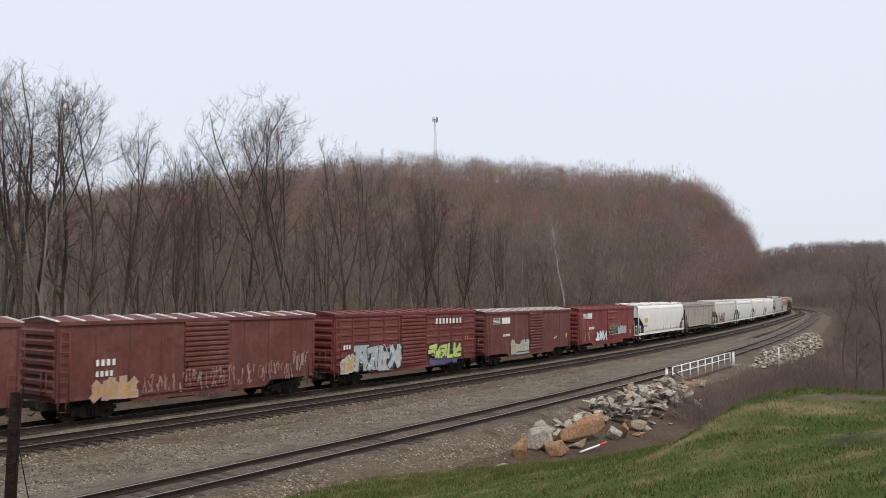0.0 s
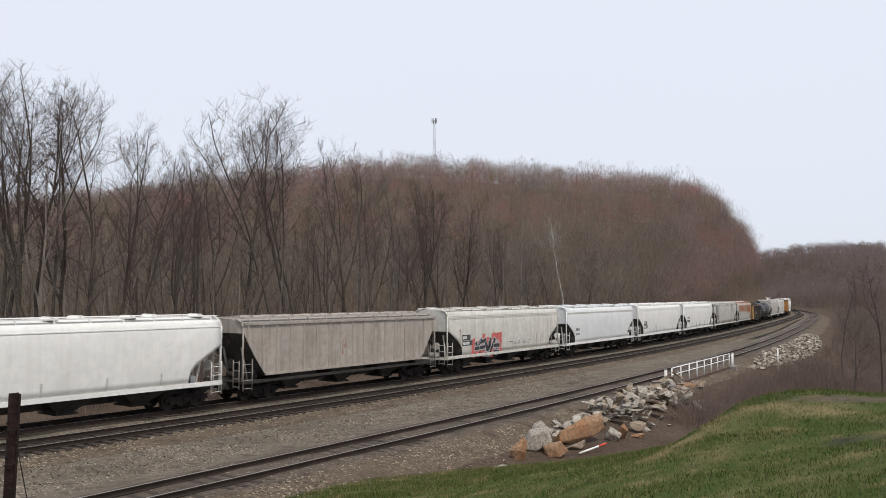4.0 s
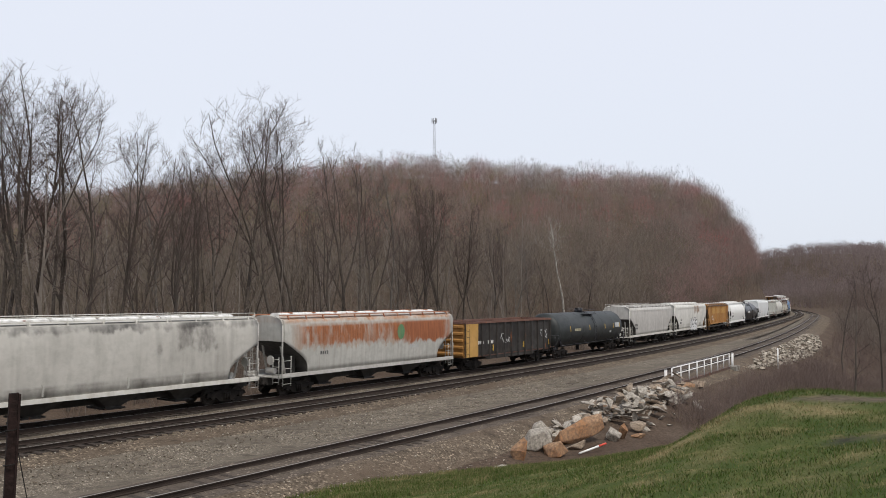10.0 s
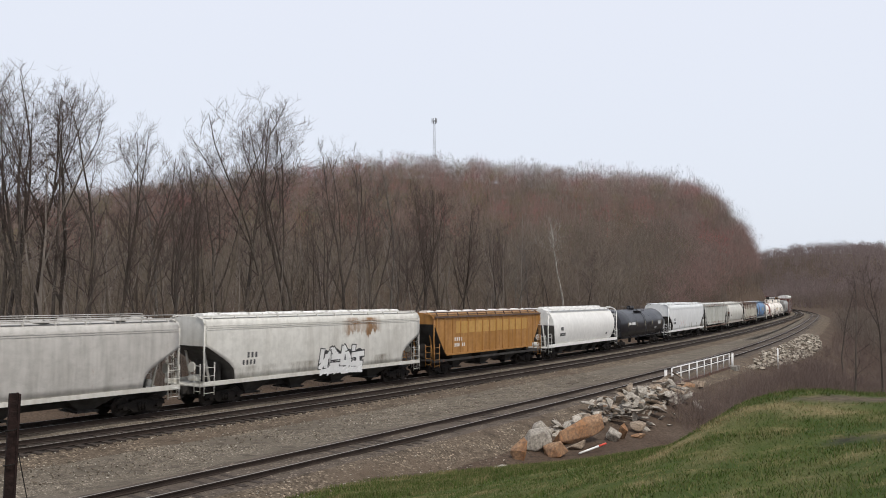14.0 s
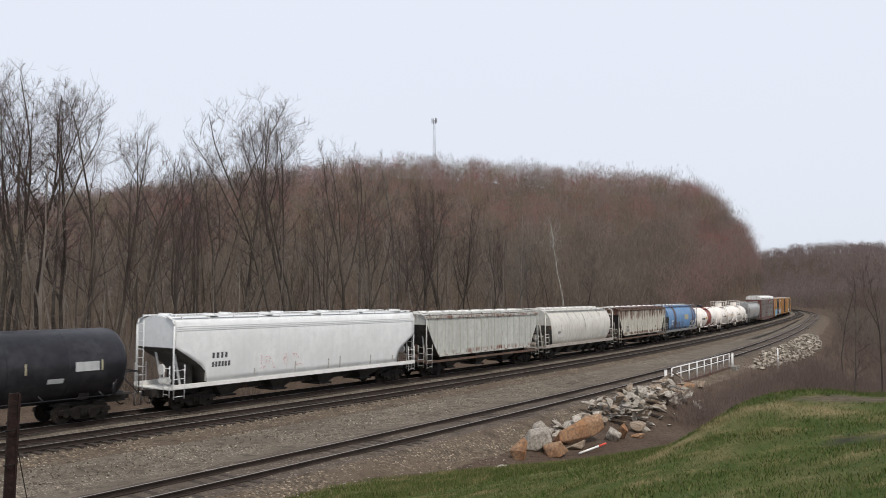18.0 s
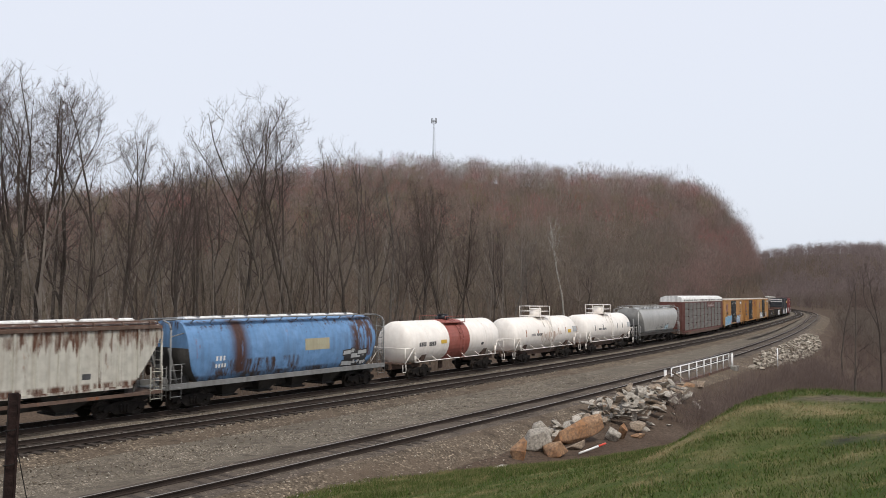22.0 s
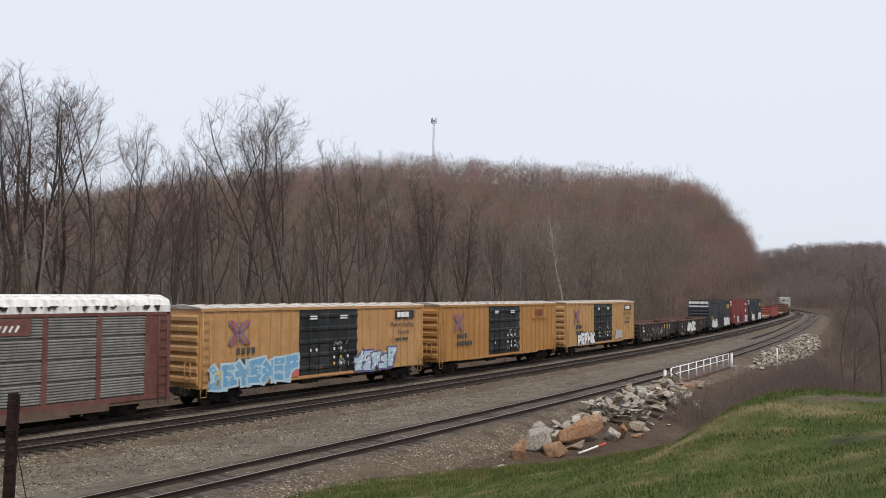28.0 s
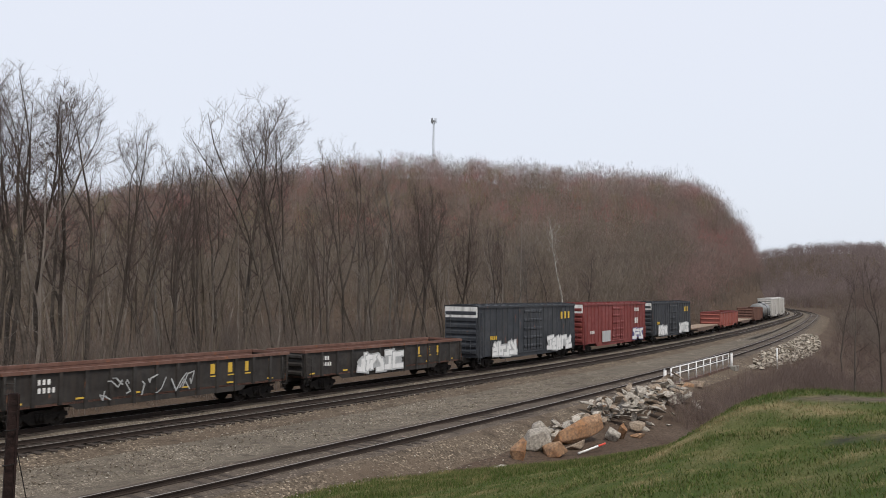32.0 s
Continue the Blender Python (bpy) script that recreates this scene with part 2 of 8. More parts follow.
def line_coords(x, y):
    """s and off of places in the plan, by the nearest point of the line."""
    x, y = np.asarray(x, float).ravel(), np.asarray(y, float).ravel()
    s_out, o_out = np.empty(len(x)), np.empty(len(x))
    cs, cx, cy, cp = LINE_S[::8], LINE_X[::8], LINE_Y[::8], LINE_PSI[::8]
    for a in range(0, len(x), 20000):
        xx, yy = x[a:a + 20000, None], y[a:a + 20000, None]
        i = np.argmin((xx - cx) ** 2 + (yy - cy) ** 2, axis=1)
        dx, dy = xx[:, 0] - cx[i], yy[:, 0] - cy[i]
        s_out[a:a + 20000] = cs[i] + dx * np.sin(cp[i]) + dy * np.cos(cp[i])
        o_out[a:a + 20000] = dx * np.cos(cp[i]) - dy * np.sin(cp[i])
    return s_out, o_out


def near_off(s):
    """The near track's distance from the far one."""
    return 14.12 - 2.29 * np.clip(s, -150, 420) / 100


def smooth01(a, b, x):
    t = np.clip((x - a) / (b - a), 0, 1)
    return t * t * (3 - 2 * t)


def waves(x, y, size, seed):
    """Soft uneven relief from a few sines."""
    r = np.random.RandomState(seed)
    z = 0
    for k in range(5):
        a, p, f = r.uniform(0, 6.28), r.uniform(0, 6.28), (1 + 0.6 * k) * 6.28 / size
        z = z + np.sin((x * np.cos(a) + y * np.sin(a)) * f + p) / (1 + 0.7 * k)
    return z / 2.2


def ground_z(x, y):
    """Height of the land, and how much of it is lawn."""
    shape = np.shape(x)
    x, y = np.asarray(x, float).ravel(), np.asarray(y, float).ravel()
    s, o = line_coords(x, y)
    c = near_off(s)
    base = GRADE * np.clip(s, -800, 1100)
    d = np.hypot(x, y)
    # the bed of the tracks
    z = np.full(len(x), -0.75)
    # far side: shoulder, ditch, forest floor, hill
    w = -o - 4.0
    far = w > 0
    zf = -0.75 - 0.55 * smooth01(0, 3, w) + 0.6 * smooth01(5, 16, w) + 0.35 * waves(x, y, 23, 3) * smooth01(3, 12, w)
    along = smooth01(115, 335, y + 0.2 * x) * (0.66 + 0.34 * smooth01(-240, -10, x))
    rise = 50.5 * (0.86 * (1 - np.exp(-np.clip(w - 1, 0, None) / 11.0)) + 0.14 * smooth01(40, 130, w)) * along
    rise += 2.4 * waves(x, y, 150, 5) * smooth01(20, 80, w) * along
    z = np.where(far, zf + rise, z)
    # near side: shoulder, brush bottom, lawn bank, right-hand hill
    q = o - c - 3.2
    near = q > 0
    zn = -0.75 - 0.35 * smooth01(0, 2.5, q)
    gully = smooth01(24, 40, s) * smooth01(0.5, 9, q)
    zn = zn - 2.6 * gully * (1 - smooth01(110, 200, s)) + 0.2 * waves(x, y, 9, 7) * smooth01(1, 5, q)
    zn = zn + 22 * smooth01(25, 130, q) * smooth01(60, 240, s)
    lawn_edge = 15.6 + 7.2 * smooth01(4, 22, s) - 0.9 * (1 - smooth01(-4, 8, s))
    s_end = np.interp(o, [18, 22, 25, 27.5, 30, 36, 60], [25, 20, 15, 12, 11.5, 10.5, 8])
    up = 4.7 * np.clip((o - lawn_edge) / (36 - lawn_edge), 0, 1) ** 1.3 + 0.01 * np.clip(o - 36, 0, 60)
    up = up + 0.95 * np.exp(-((s - 9) / 5.5) ** 2 - ((o - 29.9) / np.where(o < 29.9, 1.5, 2.3)) ** 2)
    fall = smooth01(0, 13, s - s_end)
    lawn_z = -0.42 + up + 0.05 * waves(x, y, 5, 9)
    lawn = smooth01(-0.4, 0.7, o - lawn_edge) * (1 - smooth01(2, 7, s - s_end))
    on = smooth01(-1.2, 0.6, o - lawn_edge)
    zn = zn * (1 - on) + on * (lawn_z * (1 - fall) + zn * fall)
    z = np.where(near, zn, z)
    lawn = np.where(near, lawn, 0)
    # the far ridges
    far_ridge = 70 * smooth01(500, 1150, y + 0.2 * x) * smooth01(40, 140, np.abs(o)) * (1 + 0.22 * waves(x, y, 700, 11))
    z = z + far_ridge * 0.455
    return (z + base).reshape(shape), lawn.reshape(shape)


def at_ground(x, y):
    z, _ = ground_z(np.array([x]), np.array([y]))
    return float(z[0])
# ---- ground ----
def ground_material():
    m, n, l, b = nodes_of("ground_cover")
    tc = n.new("ShaderNodeTexCoord")
    vec = tc.outputs["Object"]
    at = n.new("ShaderNodeAttribute")
    at.attribute_name = "lawn"
    litter = link_mix(n, l, noise_fac(n, l, vec, 0.35, 5, 0.35, 0.65), (0.085, 0.058, 0.042), (0.13, 0.095, 0.07))
    litter = link_mix(n, l, noise_fac(n, l, vec, 7, 5, 0.4, 0.7), litter, (0.045, 0.033, 0.025))
    grass = link_mix(n, l, noise_fac(n, l, vec, 0.5, 5, 0.35, 0.65), (0.044, 0.072, 0.015), (0.078, 0.098, 0.025))
    grass = link_mix(n, l, noise_fac(n, l, vec, 1.3, 6, 0.52, 0.70), grass, (0.19, 0.155, 0.07))
    dry = n.new("ShaderNodeAttribute")
    dry.attribute_name = "dry"
    grass = link_mix(n, l, dry.outputs["Fac"], grass, link_mix(n, l, noise_fac(n, l, vec, 5, 4), (0.20, 0.155, 0.075), (0.30, 0.24, 0.13)))
    grass = link_mix(n, l, noise_fac(n, l, vec, 25, 4, 0.4, 0.8), grass, (0.04, 0.05, 0.016))
    c = link_mix(n, l, at.outputs["Fac"], litter, grass)
    at2 = n.new("ShaderNodeAttribute")
    at2.attribute_name = "bare_soil"
    c = link_mix(n, l, at2.outputs["Fac"], c, link_mix(n, l, noise_fac(n, l, vec, 6, 4), (0.075, 0.055, 0.042), (0.13, 0.10, 0.075)))
    at3 = n.new("ShaderNodeAttribute")
    at3.attribute_name = "ash"
    c = link_mix(n, l, at3.outputs["Fac"], c, (0.018, 0.018, 0.02))
    l.new(c, b.inputs["Base Color"])
    b.inputs["Specular IOR Level"].default_value = 0.1
    b.inputs["Roughness"].default_value = 0.95
    bp = n.new("ShaderNodeBump")
    bp.inputs["Strength"].default_value, bp.inputs["Distance"].default_value = 0.7, 0.06
    l.new(noise_fac(n, l, vec, 9, 6, 0, 1), bp.inputs["Height"])
    l.new(bp.outputs[0], b.inputs["Normal"])
    return m


def spread(lo, hi, mid, fine, grow):
    """Grid lines that are close near mid and ever wider away from it."""
    out, x, step = [mid], mid, fine
    while x < hi:
        x += step
        step = fine if x < mid + 55 else step * grow
        out.append(x)
    x, step = mid, fine
    while x > lo:
        x -= step
        step = fine if x > mid - 45 else step * grow
        out.insert(0, x)
    return np.array(out)


gx, gy = spread(-2600, 2600, 8, 0.6, 1.06), spread(-1500, 3600, 25, 0.6, 1.06)
GX, GY = np.meshgrid(gx, gy)
GZ, GL = ground_z(GX, GY)
nx, ny = len(gx), len(gy)
idx = np.arange(nx * ny).reshape(ny, nx)
quads = np.stack([idx[:-1, :-1], idx[:-1, 1:], idx[1:, 1:], idx[1:, :-1]], -1).reshape(-1, 4)
ground_me = big_mesh("ground", np.stack([GX, GY, GZ], -1).reshape(-1, 3), quads, ground_material(), True)
la = ground_me.attributes.new("lawn", "FLOAT", "POINT")
la.data.foreach_set("value", GL.ravel().astype(np.float32))
BARE_SPOTS = ((10.4, 19.4, 1.6, 0.9), (9.0, 18.9, 1.3, 0.6), (11.9, 18.9, 1.5, 0.7))
ASH_SPOTS = ((7.0, 13.95, 0.7, 0.34), (7.8, 13.5, 0.9, 0.4))
DRY_LINE = [(4.1, 16.6), (4.73, 17.29), (5.66, 18.0), (6.37, 18.3), (7.3, 18.3), (8.2, 17.2)]


def patches(x, y, spots):
    """Worn or burnt patches in the lawn, with ragged rims."""
    v = 0
    for bx, by, rx, ry in spots:
        q = np.sqrt(((x - bx) / rx) ** 2 + ((y - by) / ry) ** 2) + 0.3 * waves(x, y, 1.3, 17)
        v = np.maximum(v, 1 - smooth01(0.5, 1.15, q))
    return v


def bare_soil(x, y):
    return patches(x, y, BARE_SPOTS)


def dryness(x, y):
    """Straw-coloured swathes in the lawn."""
    best = np.full(np.shape(x), 99.0)
    for (ax, ay), (bx, by) in zip(DRY_LINE, DRY_LINE[1:]):
        t = np.clip(((x - ax) * (bx - ax) + (y - ay) * (by - ay)) / ((bx - ax) ** 2 + (by - ay) ** 2), 0, 1)
        best = np.minimum(best, np.hypot(x - ax - t * (bx - ax), y - ay - t * (by - ay)))
    line = np.exp(-(best / 0.45) ** 2) * (0.95 + 0.5 * waves(x, y, 0.9, 23))
    loose = 0.55 * smooth01(0.3, 0.95, waves(x, y, 2.7, 29)) + 0.45 * smooth01(0.2, 0.9, waves(x, y, 0.8, 37))
    rim = 0.2 * smooth01(22, 30, np.asarray(y, float))
    return np.clip(line + loose + rim, 0, 1)


la = ground_me.attributes.new("bare_soil", "FLOAT", "POINT")
la.data.foreach_set("value", bare_soil(GX, GY).ravel().astype(np.float32))
for key, vals in (("ash", patches(GX, GY, ASH_SPOTS)), ("dry", dryness(GX, GY))):
    la = ground_me.attributes.new(key, "FLOAT", "POINT")
    la.data.foreach_set("value", vals.ravel().astype(np.float32))
ground = tagged(new("ground", ground_me), "rolling ground with brown leaf litter and a grassy bank", "ground", kind="structure")

# ---- ballast bed: one strip under all three tracks ----
BED_S = np.concatenate([np.arange(-760, -60, 10.0), np.arange(-60, 140, 1.0), np.arange(140, 1090, 6.0)])


def bed_rows():
    rows = []
    for s in BED_S:
        c = float(near_off(s))
        prof = [(-5.2, -1.25), (-4.1, -0.72), (-2.6, -0.30), (-1.9, -0.205), (1.45, -0.205), (2.75, -0.205), (5.12, -0.225), (5.7, -0.345), (6.6, -0.43), (8.1, -0.44),
                (c - 3.6, -0.40), (c - 2.6, -0.34), (c - 1.7, -0.178), (c + 1.6, -0.178), (c + 2.3, -0.36), (c + 3.3, -0.72), (c + 4.6, -1.15)]
        rows.append([(*(np.array(on_line(s, o)[:2])), on_line(s)[2] + z + 0.02 * math.sin(s * 0.7 + o * 1.3) + 0.015 * math.sin(s * 2.3 + o * 3.1)) for o, z in prof])
    return rows


bed = Kit().loft(bed_rows(), closed=False, smooth=True).mesh("ballast_bed", GRAVEL)
bed.materials.append(BALLAST_DARK)
bed.materials.append(OILY_SHADED)
bed.materials.append(MUDDY)
for p in bed.polygons:
    col = p.index % 16
    if col == 12:
        p.material_index = 3
    elif col in (6, 7, 13, 14, 15):
        p.material_index = 1
    elif col in (0, 1, 3, 5):
        # Column 3 runs under the train; its shade is painted with this stone.
        p.material_index = 2
tagged(new("ballast_bed", bed), "grey crushed-stone ballast bed under the tracks", "ballast", kind="structure")

# ---- rails and ties ----
RAIL_PROFILE = [(-0.07, -0.18), (0.07, -0.18), (0.07, -0.165), (0.012, -0.14), (0.012, -0.045), (0.036, -0.035), (0.036, 0.0), (-0.036, 0.0), (-0.036, -0.035), (-0.012, -0.045),
                (-0.012, -0.14), (-0.07, -0.165)]


def rail_mesh(off_of, side):
    rings = []
    for s in BED_S:
        o = off_of(s) + side
        rings.append([(*np.array(on_line(s, o + a)[:2]), on_line(s)[2] + b) for a, b in RAIL_PROFILE])
    me = Kit().loft(rings, smooth=False).mesh("rail", RAIL_SIDE)
    me.materials.append(RAIL_TOP)
    for p in me.polygons:
        if p.index % 12 == 6:
            p.material_index = 1
    return me


tie_me = Kit().box(-0.115, 0.115, -1.3, 1.3, -0.33, -0.185).mesh("tie", TIE)
tie_bm = bmesh.new()
tie_bm.from_mesh(tie_me)
bmesh.ops.bevel(tie_bm, geom=list(tie_bm.edges), offset=0.012, segments=1, affect="EDGES")
tie_bm.to_mesh(tie_me)
tie_bm.free()
plate_me = Kit().box(-0.09, 0.09, -0.93, -0.58, -0.187, -0.172).box(-0.09, 0.09, 0.58, 0.93, -0.187, -0.172).mesh("tie_plate", RAIL_SIDE)


def tie_pose(s, o, rng):
    x, y, z, psi = on_line(s, o)
    return Matrix.Translation((float(x), float(y), float(z) + rng.uniform(-0.012, 0.012))) @ Euler((0, 0, math.pi / 2 - float(psi) + rng.uniform(-0.02, 0.02))).to_matrix().to_4x4()


def make_track(label, off_of, single_from, single_to):
    rng = random.Random(5)
    tr = tagged(new("railway_track"), label, "track", group="parallel railway tracks", kind="structure")
    for side in (-0.755, 0.755):
        part("rail", rail_mesh(off_of, side), None, tr)
    rest = Kit()
    tv = [tuple(v.co) for v in tie_me.vertices]
    tf = [tuple(p.vertices) for p in tie_me.polygons]
    s = -60.0
    while s < 420:
        m = tie_pose(s, float(off_of(s)), rng)
        if single_from <= s <= single_to:
            part("tie", tie_me, None, tr, at=m)
        else:
            rest.add([tuple(m @ Vector(v)) for v in tv], tf)
        s += 0.56
    part("far_ties", rest, TIE, tr)["kind"] = "stuff"
    return tr


make_track("far railway track with dark ties that the freight train runs on", lambda s: 0.0, 0, -1)
make_track("middle railway track of rusty rails with exposed tie ends", lambda s: 4.0, -4, 80)
make_track("near railway track of rusty rails set in brown ballast", near_off, -8, 60)


# ---- trees ----
def grow(rng, height, spread_f=0.24, limbs=16, subs=6, twigs=6, bare=0.35, lean=0.03, r0=None, leaders=2):
    """Segments (p0, p1, r0, r1, level) of a bare broadleaf tree: a trunk that parts into steep leaders, ascending limbs and fine upturned twigs."""
    segs = []
    r0 = r0 or height * 0.0105

    def upturned(d, wander, pull):
        return (d + Vector((rng.gauss(0, wander), rng.gauss(0, wander), pull + rng.gauss(0, wander * 0.5)))).normalized()

    def branch(base, dirn, length, r, level):
        q, dd = base.copy(), dirn.copy()
        m = 5 if level == 1 else 3
        for j in range(m):
            dd = upturned(dd, 0.2 if level == 1 else 0.17, 0.07)
            q2 = q + dd * length / m
            segs.append((q, q2, r * (1 - 0.8 * j / m), r * (1 - 0.8 * (j + 1) / m), level))
            count = (subs if level == 1 else twigs) / m * (0.55 + 0.9 * j / m)
            for _ in range(int(count) + (rng.random() < count % 1)):
                at = q.lerp(q2, rng.random())
                side = Vector((rng.gauss(0, 1), rng.gauss(0, 1), rng.gauss(0.25, 0.6))).normalized()
                nd = (dd * 0.7 + side * 0.75).normalized()
                if level == 1:
                    branch(at, nd, length * rng.uniform(0.3, 0.55), max(r * 0.4, 0.010), 2)
                else:
                    ln = length * rng.uniform(0.3, 0.65)
                    mid = at + nd * ln * 0.5
                    segs.append((at, mid, max(r * 0.4, 0.007), 0.005, 3))
                    segs.append((mid, mid + upturned(nd, 0.2, 0.15) * ln * 0.5, 0.005, 0.0035, 3))
            q = q2

    def stem(base, d, length, r, first, k_limbs, wander):
        n = 9
        pts, p = [base], base.copy()
        for i in range(n):
            d = upturned(d, wander, 0.06)
            p = p + d * length / n
            pts.append(p.copy())
        rad = [r * (1 - 0.92 * (i / n) ** 0.9) + 0.010 for i in range(n + 1)]
        for i in range(n):
            segs.append((pts[i], pts[i + 1], rad[i], rad[i + 1], 0))
        for i in range(k_limbs):
            f = first + (1 - first) * ((i + rng.random()) / k_limbs) * 0.97
            k = min(int(f * n), n - 1)
            az = i * 2.4 + rng.uniform(-0.7, 0.7)
            tilt = rng.uniform(0.6, 1.3) * (1.0 - 0.4 * f)
            dirn = Vector((math.cos(az) * math.sin(tilt), math.sin(az) * math.sin(tilt), math.cos(tilt)))
            branch(pts[k].lerp(pts[k + 1], f * n - k), dirn, height * spread_f * (1.12 - f) ** 0.5 * rng.uniform(0.55, 1.15), max(rad[k] * 0.42, 0.016), 1)
        return pts, rad

    trunk_d = Vector((rng.uniform(-lean, lean), rng.uniform(-lean, lean), 1)).normalized()
    pts, rad = stem(Vector((0, 0, -0.4)), trunk_d, height, r0, bare, limbs, 0.075)
    for j in range(leaders):
        k = rng.choice((3, 4, 4, 5, 6))
        a = j * 2.3 + rng.uniform(-0.7, 0.7)
        d = Vector((math.cos(a) * 0.38, math.sin(a) * 0.38, 1)).normalized()
        stem(pts[k].copy(), d, (height - pts[k].z) * rng.uniform(0.86, 1.02), rad[k] * 0.72, 0.15, int(limbs * 0.7), 0.10)
    return segs


def tubes(segs, sides=(6, 4, 3, 3)):
    kt = Kit()
    for p0, p1, a, b, lev in segs:
        kt.rod(p0, p1, a, b, n=sides[lev], caps=False)
    return kt


def slivers(segs, rng, widen=1.0, least=0.010):
    """The same tree as flat tapering strips, for woods far away: vertices and triangles."""
    v, f = [], []
    for p0, p1, a, b, lev in segs:
        d = (p1 - p0)
        for turn in ((0, 1) if lev == 0 else (rng.random() * 2,)):
            side = d.cross(Vector((math.cos(turn * 1.57), math.sin(turn * 1.57), 0.2))).normalized()
            i = len(v)
            wa, wb = max(a * widen, least), max(b * widen, 0.008)
            if lev == 0:
                v += [tuple(p0 - side * wa), tuple(p0 + side * wa), tuple(p1 + side * wb), tuple(p1 - side * wb)]
                f += [(i, i + 1, i + 2), (i, i + 2, i + 3)]
            else:
                v += [tuple(p0 - side * wa), tuple(p0 + side * wa), tuple(p1 + d * 0.12)]
                f += [(i, i + 1, i + 2)]
    return np.array(v), np.array(f)


def wood(name, label, spots, forms, material, rng, lo, hi, category="woods"):
    """Many far trees joined into one sheet of woodland."""
    vs, fs, n = [], [], 0
    for x, y, z in spots:
        v, f = forms[rng.randrange(len(forms))]
        a, k = rng.uniform(0, 6.28), rng.uniform(lo, hi)
        kz = k * rng.uniform(0.85, 1.12)
        ca, sa = math.cos(a), math.sin(a)
        w = np.stack([(v[:, 0] * ca - v[:, 1] * sa) * k + x, (v[:, 0] * sa + v[:, 1] * ca) * k + y, v[:, 2] * kz + z], -1)
        vs.append(w)
        fs.append(f + n)
        n += len(v)
    me = big_mesh(name, np.concatenate(vs), np.concatenate(fs), material)
    return tagged(new(name, me), label, category, kind="stuff")


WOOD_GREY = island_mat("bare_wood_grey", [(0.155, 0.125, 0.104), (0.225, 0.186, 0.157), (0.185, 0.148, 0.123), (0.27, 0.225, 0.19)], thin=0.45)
# Paler than the wood close by: distance haze is mixed into this colour.
HILL_HAZED = island_mat("hazed_wood_hill", [(0.24, 0.193, 0.167), (0.32, 0.26, 0.226), (0.275, 0.222, 0.19), (0.365, 0.30, 0.262)], thin=0.45)
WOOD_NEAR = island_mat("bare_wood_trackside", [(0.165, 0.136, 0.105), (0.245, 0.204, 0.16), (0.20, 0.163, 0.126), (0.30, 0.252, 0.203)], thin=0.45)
WOOD_RED = island_mat("bare_wood_red_buds", [(0.27, 0.183, 0.162), (0.35, 0.237, 0.21), (0.30, 0.21, 0.185)], thin=0.45)
WOOD_MAPLE = island_mat("red_maple_buds", [(0.38, 0.15, 0.138), (0.45, 0.175, 0.165), (0.34, 0.175, 0.157)], thin=0.45)
WOOD_PALE = island_mat("pale_grey_limbs", [(0.26, 0.225, 0.195), (0.36, 0.315, 0.275), (0.21, 0.175, 0.15)], thin=0.45)
WOOD_RIDGE = island_mat("bare_wood_ridge", [(0.21, 0.168, 0.155), (0.27, 0.215, 0.20), (0.24, 0.19, 0.177)], thin=0.45)
WOOD_BRUSH = island_mat("bare_brush", [(0.15, 0.112, 0.097), (0.215, 0.163, 0.14), (0.175, 0.13, 0.112)], thin=0.45)
WOOD_STEM = island_mat("dark_young_stems", [(0.085, 0.07, 0.056), (0.12, 0.098, 0.08), (0.10, 0.083, 0.066)], thin=0.3)
WOOD_DARK = island_mat("bare_wood_dark", [(0.15, 0.132, 0.10), (0.195, 0.17, 0.133), (0.135, 0.117, 0.09)], thin=0.45)
WOOD_OLIVE = island_mat("bare_wood_green_buds", [(0.215, 0.193, 0.105), (0.27, 0.24, 0.125), (0.205, 0.18, 0.115)], thin=0.45)


def scatter(rng, x0, x1, y0, y1, gap, test):
    """Random spots on the land, about gap metres apart, where test(s, off, x, y) holds."""
    n = int((x1 - x0) * (y1 - y0) / gap ** 2)
    r = np.random.RandomState(rng.randrange(9999))
    x, y = r.uniform(x0, x1, n), r.uniform(y0, y1, n)
    s, o = line_coords(x, y)
    keep = test(s, o, x, y)
    x, y = x[keep], y[keep]
    z, _ = ground_z(x, y)
    return list(zip(x, y, z))


rng = random.Random(11)
MID_FORMS = [slivers(grow(rng, 17, 0.2, 11, 5, 5, 0.22, 0.07, 0.12, (0, 1, 2)[k % 3]), rng, 1.1) for k in range(7)]


